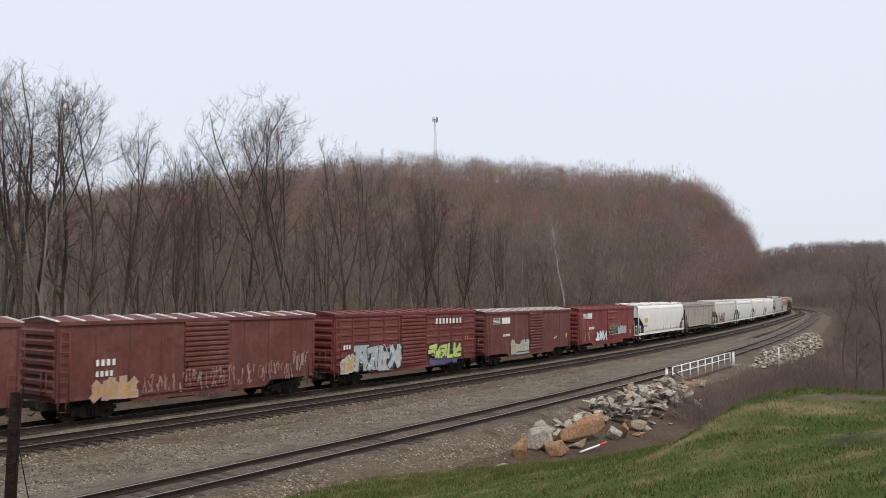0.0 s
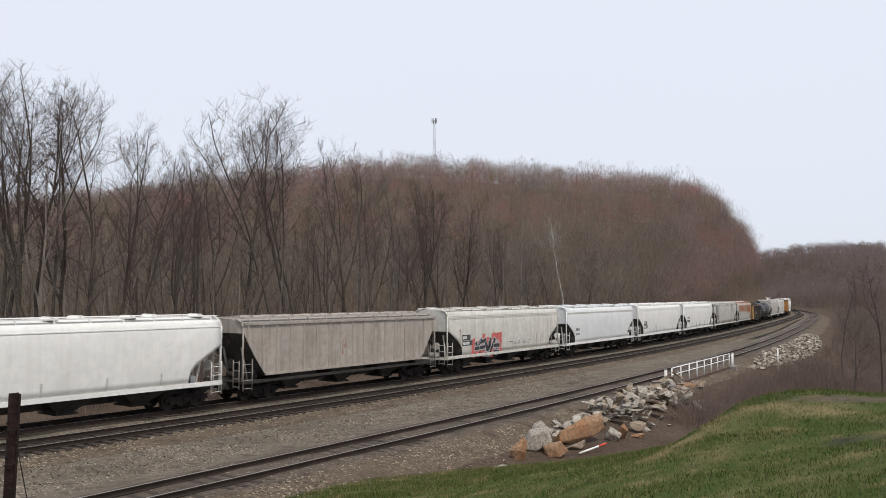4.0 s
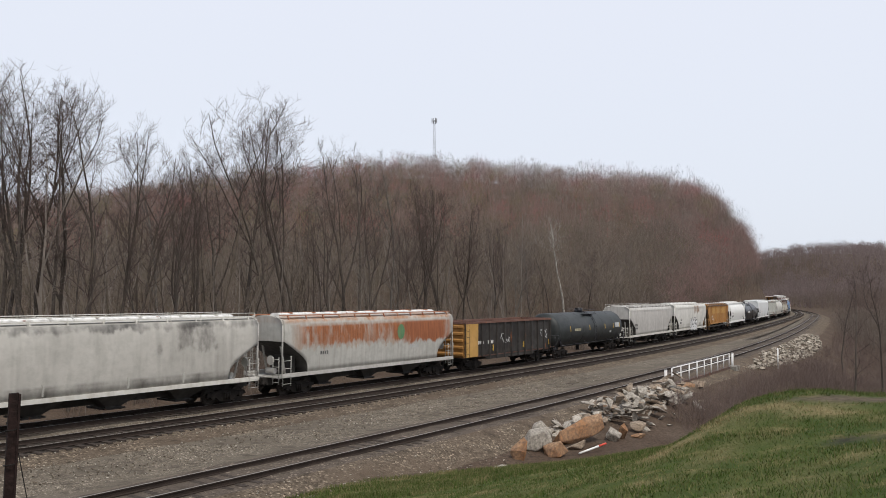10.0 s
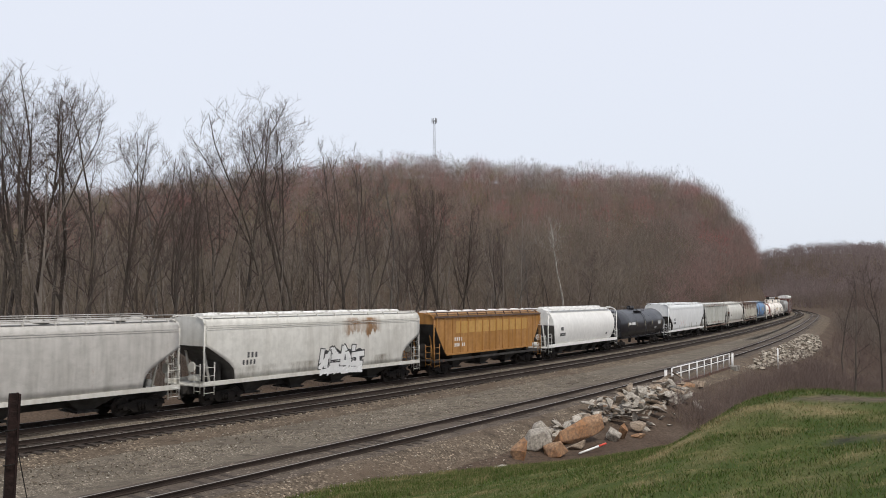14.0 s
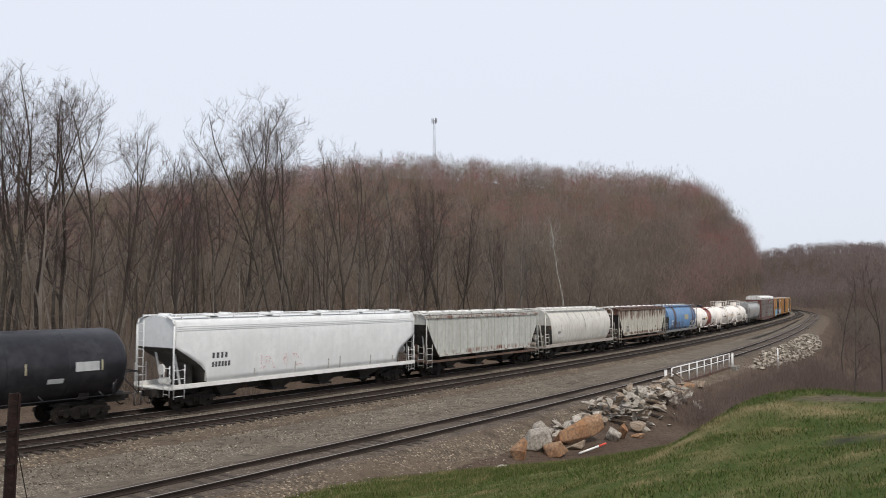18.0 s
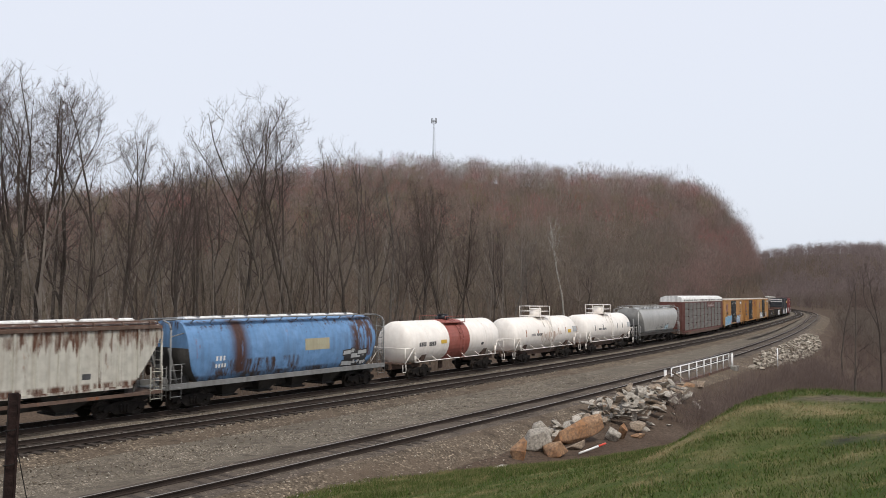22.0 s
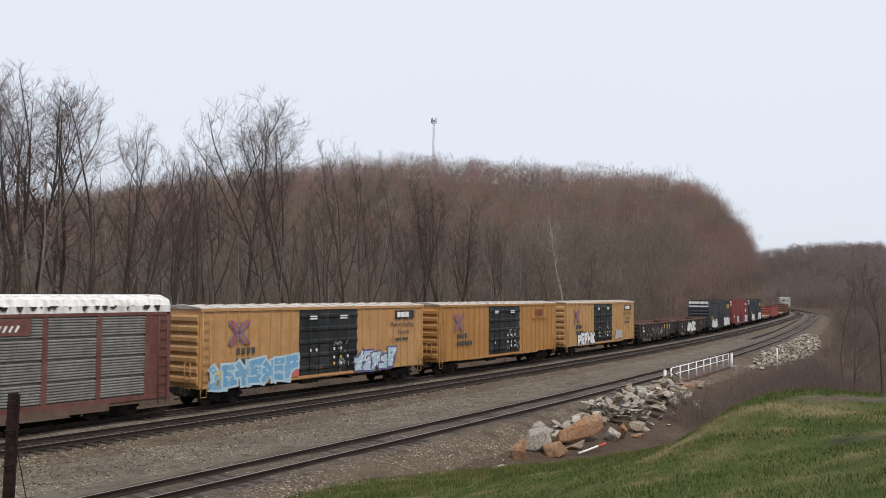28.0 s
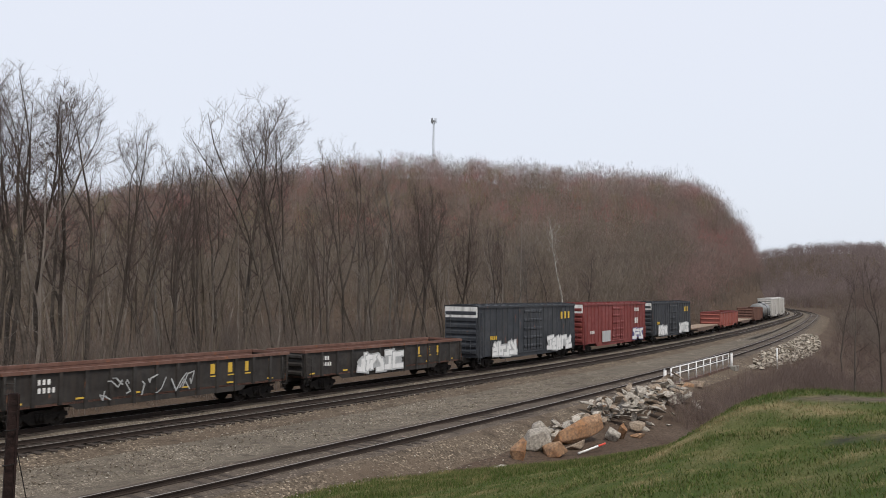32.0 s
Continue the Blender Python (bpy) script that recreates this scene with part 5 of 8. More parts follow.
WHEEL_ME = Kit().loft([[(max(r, 0.01) * math.cos(2 * math.pi * i / 20), y, max(r, 0.01) * math.sin(2 * math.pi * i / 20)) for i in range(20)] for r, y in WHEEL_PROFILE], smooth=False, caps=True).mesh("wheel", WHEEL_STEEL)
COUPLER_ME = Kit().box(-0.75, -0.1, -0.09, 0.09, 0.78, 0.98).box(-0.1, 0.22, -0.17, 0.13, 0.74, 1.02).box(0.1, 0.30, 0.02, 0.16, 0.74, 1.02).mesh("coupler", STEEL_DARK)
HOSE_ME = Kit().path([(-0.05, 0.3, 0.8), (0.12, 0.3, 0.55), (0.3, 0.28, 0.4), (0.42, 0.22, 0.48)], 0.03).mesh("air_hose", STEEL_DARK)


def running_gear(car, half, inset=1.9, gap=0.55):
    """Two trucks with their wheelsets, and a coupler at each end."""
    for sx in (-1, 1):
        tr = part("truck", TRUCK_ME, None, car, "grimy cast-steel truck frame", pose(sx * (half - inset), 0, 0))
        for bx in (-0.89, 0.89):
            part("axle", AXLE_ME, None, tr, at=pose(bx, 0, 0.42))
            part("wheel", WHEEL_ME, None, tr, at=pose(bx, 0, 0.42))
            part("wheel", WHEEL_ME, None, tr, at=pose(bx, 0, 0.42, rz=180))
        part("coupler", COUPLER_ME, None, car, at=pose(sx * (half + gap - 0.25), 0, 0, rz=0 if sx > 0 else 180))
        part("air_hose", HOSE_ME, None, car, at=pose(sx * (half + 0.1), 0, 0, rz=0 if sx > 0 else 180))


def zigzag(z0, z1, n, back, front, fill=0.45):
    """The outline of a corrugated sheet: depth and height."""
    pts, step = [(back, z0)], (z1 - z0) / n
    base = back + (front - back) * 0.35
    for i in range(n):
        z = z0 + step * i
        pts += [(base, z + 0.02), (base, z + step * (0.5 - fill)), (front, z + step * (0.5 - fill * 0.45)), (front, z + step * (0.5 + fill * 0.45)), (base, z + step * (0.5 + fill))]
    return pts + [(base, z1 - 0.005), (back, z1)]


def ladder_kit(width, z0, z1, step=0.42, r=0.022):
    kt = Kit()
    for x in (0, width):
        kt.rod((x, 0, z0), (x, 0, z1), r, n=5)
    z = z0 + 0.12
    while z < z1:
        kt.rod((0, 0, z), (width, 0, z), r * 0.85, n=5)
        z += step
    return kt


def slab(kt, x0, x1, z0, z1, yf, lift=0.006):
    """A thin plate on the near side, following the side's curve."""
    n = max(1, int((z1 - z0) / 0.3 + 0.5))
    rings = []
    for i in range(n + 1):
        z = z0 + (z1 - z0) * i / n
        y = -yf(z)
        rings.append([(x0, y - lift, z), (x1, y - lift, z), (x1, y + 0.03, z), (x0, y + 0.03, z)])
    kt.loft(rings, smooth=False, caps=True)
    return kt


def stroke(kt, pts, w, yf, lift):
    """A brushed line of width w along points (x, z) of the near side."""
    for (xa, za), (xb, zb) in zip(pts, pts[1:]):
        dx, dz = xb - xa, zb - za
        k = math.hypot(dx, dz) or 1
        px, pz = -dz / k * w / 2, dx / k * w / 2
        ex, ez = dx / k * w * 0.4, dz / k * w * 0.4
        q = [(xa - ex + px, za - ez + pz), (xb + ex + px, zb + ez + pz), (xb + ex - px, zb + ez - pz), (xa - ex - px, za - ez - pz)]
        kt.add([(x, -yf(z) - lift, z) for x, z in q], [(0, 1, 2, 3)])
    return kt


def letters(car, name, x, z, n, h, material, yf, rng, gap=0.45, wide=0.5, label=""):
    """A row of plain bars of the size of a row of letters."""
    kt = Kit()
    for i in range(n):
        w = h * wide * rng.uniform(0.85, 1.1)
        slab(kt, x, x + w, z, z + h, yf, 0.008)
        x += w + h * gap
    ob = part(name, kt, material, car, label)
    ob["kind"] = "stuff"
    return ob


GLYPH_BARS = [((0.12, 0.05), (0.18, 0.95)), ((0.85, 0.05), (0.80, 0.95)), ((0.1, 0.9), (0.9, 0.95)), ((0.12, 0.5), (0.85, 0.55)), ((0.1, 0.08), (0.9, 0.05)), ((0.15, 0.1), (0.85, 0.9)), ((0.85, 0.1), (0.2, 0.9)), ((0.5, 0.05), (0.5, 0.6))]


def tag_art(car, x0, x1, z0, z1, n, fill, line, yf, rng, label, w=0.07, slope=0.0, shine=None):
    """Spray-painted lettering: crowded crooked forms of thick bars over a cloud of paint, no real letters."""
    kc, kf, kl, ks = Kit(), Kit(), Kit(), Kit()
    cw, tall = (x1 - x0) / n, z1 - z0
    for i in range(n):
        left, base = x0 + cw * i - 0.1 * cw, z0 + slope * (i / max(1, n - 1)) + rng.uniform(-0.06, 0.06) * tall
        wide, high = cw * rng.uniform(1.1, 1.35), tall * rng.uniform(0.88, 1.08)
        at = lambda q: (left + wide * (q[0] + rng.uniform(-0.08, 0.08)), base + high * (q[1] + rng.uniform(-0.05, 0.05)))
        if fill:
            thick = min(wide * 0.30, high * 0.30)
            ring = [(left + wide * (0.5 + 0.52 * math.cos(k * 0.571) * rng.uniform(0.75, 1.15)), base + high * (0.48 + 0.46 * math.sin(k * 0.571) * rng.uniform(0.7, 1.15))) for k in range(11)]
            c = (left + wide * 0.5, base + high * 0.48)
            kc.add([(c[0], -yf(c[1]) - 0.006, c[1])] + [(x, -yf(z) - 0.006, z) for x, z in ring], [(0, k + 1, (k + 1) % 11 + 1) for k in range(11)])
            for j, (a, b) in enumerate(rng.sample(GLYPH_BARS, rng.choice((3, 4, 4)))):
                a, b = at(a), at(b)
                if line:
                    stroke(kl, [a, b], thick + 3 * w, yf, 0.009 + 0.0045 * i + 0.0005 * j)
                stroke(kf, [a, b], thick, yf, 0.0115 + 0.0045 * i + 0.0005 * j)
        else:
            for _ in range(2):
                p = [at((rng.random(), rng.random()))]
                for _ in range(rng.choice((2, 3, 4))):
                    p.append((p[-1][0] + rng.uniform(-0.4, 0.45) * cw, min(max(p[-1][1] + rng.uniform(-0.7, 0.7) * tall, base), base + high)))
                stroke(kl, p, w * rng.uniform(0.7, 1.2), yf, 0.013)
        if shine:
            for _ in range(4):
                px, pz = left + rng.uniform(0.1, 0.8) * wide, base + rng.uniform(0.15, 0.85) * high
                stroke(ks, [(px, pz), (px + rng.uniform(0.08, 0.2) * cw, pz + rng.uniform(-0.1, 0.2))], w * 1.2, yf, 0.015 + 0.0045 * i)
    if fill:
        part("graffiti_cloud", kc, line or fill, car)["kind"] = "stuff"
        part("graffiti_fill", kf, fill, car, label)["kind"] = "stuff"
    if line:
        part("graffiti_outline", kl, line, car, "" if fill else label)["kind"] = "stuff"
    if shine:
        part("graffiti_shine", ks, shine, car)["kind"] = "stuff"


def words(car, text, x, z, size, material, y):
    """Lettering in the plain built-in face, flat on the near side."""
    cu = bpy.data.curves.new("lettering", "FONT")
    cu.body, cu.size, cu.extrude = text, size, 0.003
    tmp = bpy.data.objects.new("lettering", cu)
    me = bpy.data.meshes.new_from_object(tmp)
    bpy.data.objects.remove(tmp)
    me.materials.clear()
    me.materials.append(material)
    return part("lettering", me, None, car, at=pose(x, -y, z, rx=90))


# ---- box cars ----
def boxcar(name, label, L, z0, eave, top, body_mat, roof_mat, rib_mat, rng, ribs=12, rib_w=0.09, rib_d=0.05, door=None, doors_mat=None, door_style="slat", grid=False, end_mat=None, rib_z=0.1, drop=0.3):
    """A box car: shell, outside posts, sliding doors, corrugated ends, ribbed roof, ladders and running gear."""
    car = tagged(new(name), label, "box car", group="freight train cars")
    h, W = L / 2, 1.46
    part("body", Kit().box(-h, h, -W, W, z0, eave), body_mat, car)
    door = door or (-1.3, 1.3)
    # side sills with a deeper middle
    for sy in (-1, 1):
        y0, y1 = sorted((sy * (W + 0.004), sy * (W - 0.14)))
        kt = Kit().prism([(-h, z0 + 0.02), (-h + 3.3, z0 + 0.02), (-h + 3.7, z0 - drop), (h - 3.7, z0 - drop), (h - 3.3, z0 + 0.02), (h, z0 + 0.02), (h, z0 + 0.16), (-h, z0 + 0.16)], y0 - 0.012, y1 + 0.012)
        part("side_sill", kt, body_mat, car)
    # posts
    post = Kit().prism([(-rib_w / 2, 0), (-rib_w / 2 * 0.6, rib_d), (rib_w / 2 * 0.6, rib_d), (rib_w / 2, 0)], z0 + rib_z, eave - 0.06, "z").mesh("side_post", body_mat)
    xs = [-h + 0.12 + (2 * h - 0.24) * i / (ribs - 1) for i in range(ribs)]
    for sy in (-1, 1):
        for x in xs:
            if door[0] - 0.1 < x * (1 if sy < 0 else -1) < door[1] + 0.1:
                continue
            part("side_post", post, None, car, at=pose(x, sy * W, 0, rz=180 if sy < 0 else 0))
    if grid:
        n = 7
        for sy in (-1, 1):
            kt = Kit()
            for i in range(n):
                z = z0 + 0.45 + (eave - z0 - 0.8) * i / (n - 1)
                for a, b in ((-h + 0.15, door[0] - 0.1), (door[1] + 0.1, h - 0.15)):
                    y0, y1 = sorted((sy * (W - 0.01), sy * (W + 0.035)))
                    kt.prism([(y0, z - 0.10), (y0, z + 0.10), (y1, z + 0.05), (y1, z - 0.05)] if sy > 0 else [(y1, z - 0.10), (y1, z + 0.10), (y0, z + 0.05), (y0, z - 0.05)], a, b, "x")
            part("corrugated_siding", kt, body_mat, car)["kind"] = "stuff"
    # eave plate
    for sy in (-1, 1):
        y0, y1 = sorted((sy * (W - 0.05), sy * (W + 0.075)))
        part("eave_plate", Kit().box(-h - 0.02, h + 0.02, y0, y1, eave - 0.13, eave + 0.02), body_mat, car)
    # doors
    for sy in (-1, 1):
        s = 1 if sy < 0 else -1
        x0, x1 = sorted((door[0] * s, door[1] * s))
        y = sy * (W + 0.02)
        ya, yb = sorted((y, y + sy * 0.05))
        kt = Kit()
        if door_style == "slat":
            kt.prism(zigzag(z0 + 0.06, eave - 0.14, 13, y, y + sy * 0.10), x0, x1, "x")
            dr = part("door", kt, doors_mat or body_mat, car)
            part("door_handle", Kit().box(x0 + 0.08, x0 + 0.14, ya + sy * 0.07, yb + sy * 0.07, z0 + 0.7, z0 + 1.3), STEEL_DARK, dr)
        else:
            leaves = 2 if door_style == "plug2" else 1
            for k in range(leaves):
                a, b = x0 + (x1 - x0) * k / leaves + 0.02, x0 + (x1 - x0) * (k + 1) / leaves - 0.02
                kd = Kit().prism(zigzag(z0 + 0.14, eave - 0.14, 5, y, y + sy * 0.075, 0.2), a, b, "x")
                dr = part("door", kd, doors_mat or body_mat, car, "plug door with locking bars")
                for f in ((0.3, 0.62) if door_style == "plug2" else (0.4,)):
                    xx = a + (b - a) * f
                    part("lock_bar", Kit().rod((xx, y + sy * 0.11, z0 + 0.2), (xx, y + sy * 0.11, eave - 0.3), 0.025, n=5), doors_mat or body_mat, dr)
        part("door_rail", Kit().box(x0 - (x1 - x0) * 0.9, x1 + 0.1, min(y, y + sy * 0.07), max(y, y + sy * 0.07), z0 - 0.02, z0 + 0.06), body_mat, car)
    # Second, wider sill, added dark to stand for shade in the gap below.
    part("centre_sill", Kit().box(-h - 0.1, h + 0.1, -0.42, 0.42, 0.55, z0), P_UNDER, car)
    part("brake_reservoir", Kit().rod((-1.6, -0.75, 0.72), (-0.2, -0.75, 0.72), 0.2, n=10), P_UNDER, car)
    part("cross_bearer", Kit().box(2.0, 2.3, -1.3, 1.3, 0.6, z0), P_UNDER, car)
    # ends
    for sx in (-1, 1):
        kt = Kit().prism(zigzag(z0 + 0.15, eave - 0.25, 7, sx * (h - 0.01), sx * (h + 0.12), 0.42), -W + 0.1, W - 0.1)
        part("end_panel", kt, end_mat or body_mat, car, "end with deep horizontal corrugations")
        for sy in (-1, 1):
            part("end_ladder", ladder_kit(0.42, z0 - 0.1, eave - 0.5 if sx * sy < 0 else z0 + 1.3), body_mat, car, at=pose(sx * (h + 0.13), sy * (W - 0.55), 0, rz=90))
            part("side_ladder", ladder_kit(0.42, z0 - 0.1, eave - 0.4 if sx * sy > 0 else z0 + 1.3), body_mat, car, at=pose(sx * (h - 0.32) - 0.21, sy * (W + 0.09), 0))
            part("step", Kit().path([(-0.18, 0, z0), (-0.18, 0, z0 - 0.42), (0.18, 0, z0 - 0.42), (0.18, 0, z0)], 0.022), body_mat, car, at=pose(sx * (h - 0.3), sy * (W - 0.03), 0))
    # roof
    kt = Kit().prism([(-W - 0.06, eave), (W + 0.06, eave), (W + 0.06, eave + 0.03), (0, top - 0.03), (-W - 0.06, eave + 0.03)], -h - 0.04, h + 0.04, "x")
    roof = part("roof", kt, roof_mat, car)
    kr = Kit()
    n = int(L / 1.15)
    for i in range(n + 1):
        x = -h + L * i / n
        kr.prism([(-W - 0.05, eave + 0.03), (0, top - 0.03), (W + 0.05, eave + 0.03), (W + 0.05, eave + 0.075), (0, top + 0.02), (-W - 0.05, eave + 0.075)], x - 0.07, x + 0.07, "x")
    part("roof_seams", kr, rib_mat, roof)
    part("centre_sill", Kit().box(-h - 0.2, h + 0.2, -0.25, 0.25, 0.66, z0 + 0.05), P_UNDER, car)
    running_gear(car, h)
    return car


# ---- covered hoppers ----
def profile(points):
    zs, ys = zip(*points)
    return lambda z: float(np.interp(z, zs, ys))


PLATE = profile([(1.0, 1.45), (1.5, 1.50), (2.6, 1.56), (3.5, 1.55), (4.0, 1.50), (4.35, 1.40)])
ROUND = profile([(1.0, 1.20), (1.3, 1.33), (1.8, 1.50), (2.5, 1.60), (3.1, 1.58), (3.6, 1.44), (3.95, 1.22), (4.25, 0.98)])
FLAT = profile([(0.5, 1.50), (5.0, 1.50)])
RIBBED = profile([(0.5, 1.46), (5.0, 1.46)])


def hopper(name, label, L, style, mat, rng, eave=4.3, top=4.5, sill_mat=None, chutes=4, flutes=0, hatch="round", posts=0, rails=False, roof_mat=None, end_mat=None, stripe=None, cut="hex", low=1.25):
    """A covered hopper: shell with sloped ends, side sills, outlets, roof hatches, end frames, ladders and running gear."""
    car = tagged(new(name), label, "hopper car", group="freight train cars")
    yf = {"plate": PLATE, "round": ROUND, "flat": RIBBED}[style]
    h = L / 2
    a = h - 0.12 if style != "round" else h - 1.0
    sill_mat, roof_mat, end_mat = sill_mat or mat, roof_mat or mat, end_mat or mat
    if cut == "hex":
        prof = [(0, 3.05), (0.5, 2.75), (1.0, 2.45), (1.5, 2.12), (1.78, 1.85), (1.86, 1.6), (1.9, low)]
    elif cut == "slope":
        prof = [(0, 3.6), (0.28, 3.1), (0.6, 2.6), (0.95, 2.1), (1.3, 1.65), (1.55, low)]
    else:
        prof = [(0, 3.0), (0.05, 2.6), (0.15, 2.2), (0.3, 1.85), (0.5, 1.6), (0.62, 1.45), (0.8, low)]
    xs = [-a + p[0] for p in prof] + [-a + 4.5, 0.0, a - 4.5] + [a - p[0] for p in prof[::-1]]
    zbs = [p[1] for p in prof] + [low, low, low] + [p[1] for p in prof[::-1]]
    levels = [0, 0.12, 0.25, 0.4, 0.55, 0.7, 0.82, 0.92, 1.0]
    rings = []
    for x, zb in zip(xs, zbs):
        zz = [zb + (eave - zb) * f for f in levels]
        rings.append([(x, -yf(z), z) for z in zz] + [(x, -0.45, top), (x, 0.45, top)] + [(x, yf(z), z) for z in zz[::-1]])
    kt = Kit().loft(rings, smooth=(style != "flat"), caps=True)
    me = kt.mesh("body", mat)
    # Bottom and end slopes get a dark colour that stands for their shade.
    me.materials.append(P_CHUTE)
    ring_n = len(rings[0])
    for p in me.polygons:
        if p.index < ring_n * (len(rings) - 1) and p.index % ring_n == ring_n - 1 and not (style == "round" and cut == "slope"):
            p.material_index = 1
    body = part("body", me, None, car)
    # end sheets below the shell, side sills, centre sill
    for sy in (-1, 1):
        y0, y1 = sorted((sy * 1.36, sy * 1.53))
        if style == "flat":
            part("side_sill", Kit().box(-h, h, y0, y1 - 0.02 if sy > 0 else y1, 0.98, 1.12), sill_mat, car)
        else:
            part("side_sill", Kit().box(-h, h, y0, y1, 1.09, low + 0.04), sill_mat, car)
    part("centre_sill", Kit().box(-h - 0.25, h + 0.25, -0.28, 0.28, 0.68, 1.04), P_UNDER, car)
    # outlets
    span = 2 * (a - 2.1)
    for i in range(chutes):
        cx = -span / 2 + span * (i + 0.5) / chutes
        hw = span / chutes * 0.40
        rb = [[(cx - hw, -1.32, low + 0.02), (cx + hw, -1.32, low + 0.02), (cx + hw, 1.32, low + 0.02), (cx - hw, 1.32, low + 0.02)],
              [(cx - 0.42, -0.62, 0.50), (cx + 0.42, -0.62, 0.50), (cx + 0.42, 0.62, 0.50), (cx - 0.42, 0.62, 0.50)],
              [(cx - 0.40, -0.58, 0.34), (cx + 0.40, -0.58, 0.34), (cx + 0.40, 0.58, 0.34), (cx - 0.40, 0.58, 0.34)]]
        ch = part("outlet", Kit().loft(rb, smooth=False, caps=True), P_CHUTE, car)
        part("gate", Kit().box(cx - 0.52, cx + 0.52, -0.75, 0.75, 0.36, 0.44).rod((cx + 0.2, -0.95, 0.40), (cx + 0.2, 0.95, 0.40), 0.035), P_UNDER, ch)
    # upper side flutes and stripe
    for i in range(flutes):
        z = eave - 0.30 - 0.09 * i
        kf = Kit()
        for sy in (-1, 1):
            yy = yf(z)
            y0, y1 = sorted((sy * (yy - 0.02), sy * (yy + 0.022)))
            kf.box(-a + 0.03, a - 0.03, y0, y1, z - 0.022, z + 0.022)
        part("side_flute", kf, mat, car)
    if stripe:
        part("side_stripe", slab(Kit(), -a + 0.05, a - 0.05, eave - 0.52, eave - 0.36, yf), stripe, car, "grey stripe under the roof edge")
    # posts on flat sides
    if posts:
        for sy in (-1, 1):
            for i in range(posts):
                x = -a + 0.25 + (2 * a - 0.5) * i / (posts - 1)
                zb = float(np.interp(abs(x), [a - p[0] for p in prof[::-1]], [p[1] for p in prof[::-1]]))
                zb = max(zb + 0.02, low)
                k = Kit().prism([(-0.055, 0), (-0.035, 0.07), (0.035, 0.07), (0.055, 0)], zb, eave - 0.08, "z")
                part("side_post", k, mat, car, at=pose(x, sy * yf(2), 0, rz=180 if sy < 0 else 0))
            y0, y1 = sorted((sy * (yf(2) - 0.02), sy * (yf(2) + 0.09)))
            part("top_chord", Kit().box(-a, a, y0, y1, eave - 0.12, eave + 0.02), roof_mat, car)
            part("side_chord", Kit().box(-a + 1.5, a - 1.5, y0, y1 - 0.01, low - 0.02, low + 0.10), mat, car)
    # roof: hatches and walkways
    if hatch == "round":
        n = int(2 * a / 1.75)
        for i in range(n):
            x = -a + 0.9 + (2 * a - 1.8) * i / (n - 1)
            hb = part("hatch", Kit().rod((x, (-0.55 if i % 2 else 0.55), top - 0.04), (x, (-0.55 if i % 2 else 0.55), top + 0.09), 0.40, 0.36, n=14), roof_mat, car)
            part("hatch_latch", Kit().box(x - 0.06, x + 0.06, (-1.0 if i % 2 else 0.1), (-0.1 if i % 2 else 1.0), top + 0.09, top + 0.13), roof_mat, hb)
    else:
        n = 5 if hatch == "trough" else 4
        w = (2 * a - 1.4) / n
        for i in range(n):
            x = -a + 0.7 + w * i
            k = Kit().prism([(-0.36, top - 0.02), (-0.36, top + 0.08), (-0.2, top + 0.14), (0.2, top + 0.14), (0.36, top + 0.08), (0.36, top - 0.02)], x + 0.04, x + w - 0.04, "x")
            hb = part("trough_hatch", k, roof_mat if hatch == "trough" else P_ROOF_WHITE, car, "long trough hatch cover")
            for f in (0.25, 0.75):
                part("hatch_latch", Kit().box(x + w * f - 0.05, x + w * f + 0.05, -0.46, 0.46, top + 0.10, top + 0.17), roof_mat, hb)
    kw = Kit()
    for sy in (-1, 1):
        y0, y1 = sorted((sy * 0.98, sy * 1.30))
        zt = top - 0.02 if style != "round" else 4.36
        kw.box(-a + 0.1, a - 0.1, y0, y1, zt + 0.02, zt + 0.07)
        for i in range(12):
            x = -a + 0.5 + (2 * a - 1) * i / 11
            kw.prism([(sy * 1.30, zt + 0.03), (sy * (yf(eave) - 0.02), eave - 0.06), (sy * (yf(eave) - 0.06), eave - 0.08), (sy * 1.22, zt + 0.02)], x - 0.025, x + 0.025, "x")
    part("roof_walkway", kw, roof_mat, car)
    if rails:
        for sy in (-1, 1):
            part("roof_rail", Kit().rod((-a + 0.1, sy * 1.34, top + 0.22), (a - 0.1, sy * 1.34, top + 0.22), 0.022, n=5), roof_mat, car)
            for i in range(12):
                x = -a + 0.1 + (2 * a - 0.2) * i / 11
                part("rail_post", Kit().rod((x, sy * 1.36, eave - 0.1), (x, sy * 1.34, top + 0.22), 0.022, n=5), roof_mat, car)
    # end frames, platforms, ladders, brake gear
    # Second sill, added dark so the space underneath reads as shaded.
    part("centre_sill", Kit().box(-h, h, -0.33, 0.33, 0.62, 1.03), P_UNDER, car)
    for sx in (-1, 1):
        part("end_platform", Kit().box(sx * (h - 1.7) if sx > 0 else -h, h if sx > 0 else -h + 1.7, -1.36, 1.36, 1.04, 1.09), sill_mat, car)
        for sy in (-1, 1):
            pts = [(sx * (h - 0.06), sy * 1.44, 1.08), (sx * (h - 0.06), sy * 1.46, eave - 0.25), (sx * (h - 0.08), sy * 1.30, eave + 0.02), (sx * (h - 0.08), sy * 0.8, top + 0.02)]
            if style == "round":
                pts.append((sx * (a - 0.2), sy * 0.8, top + 0.05))
            part("end_frame", Kit().path(pts, 0.045, 6), end_mat, car)
            part("side_ladder", ladder_kit(0.62, 0.62, 2.25), end_mat, car, at=pose(sx * (h - 0.36) - 0.31, sy * 1.52, 0))
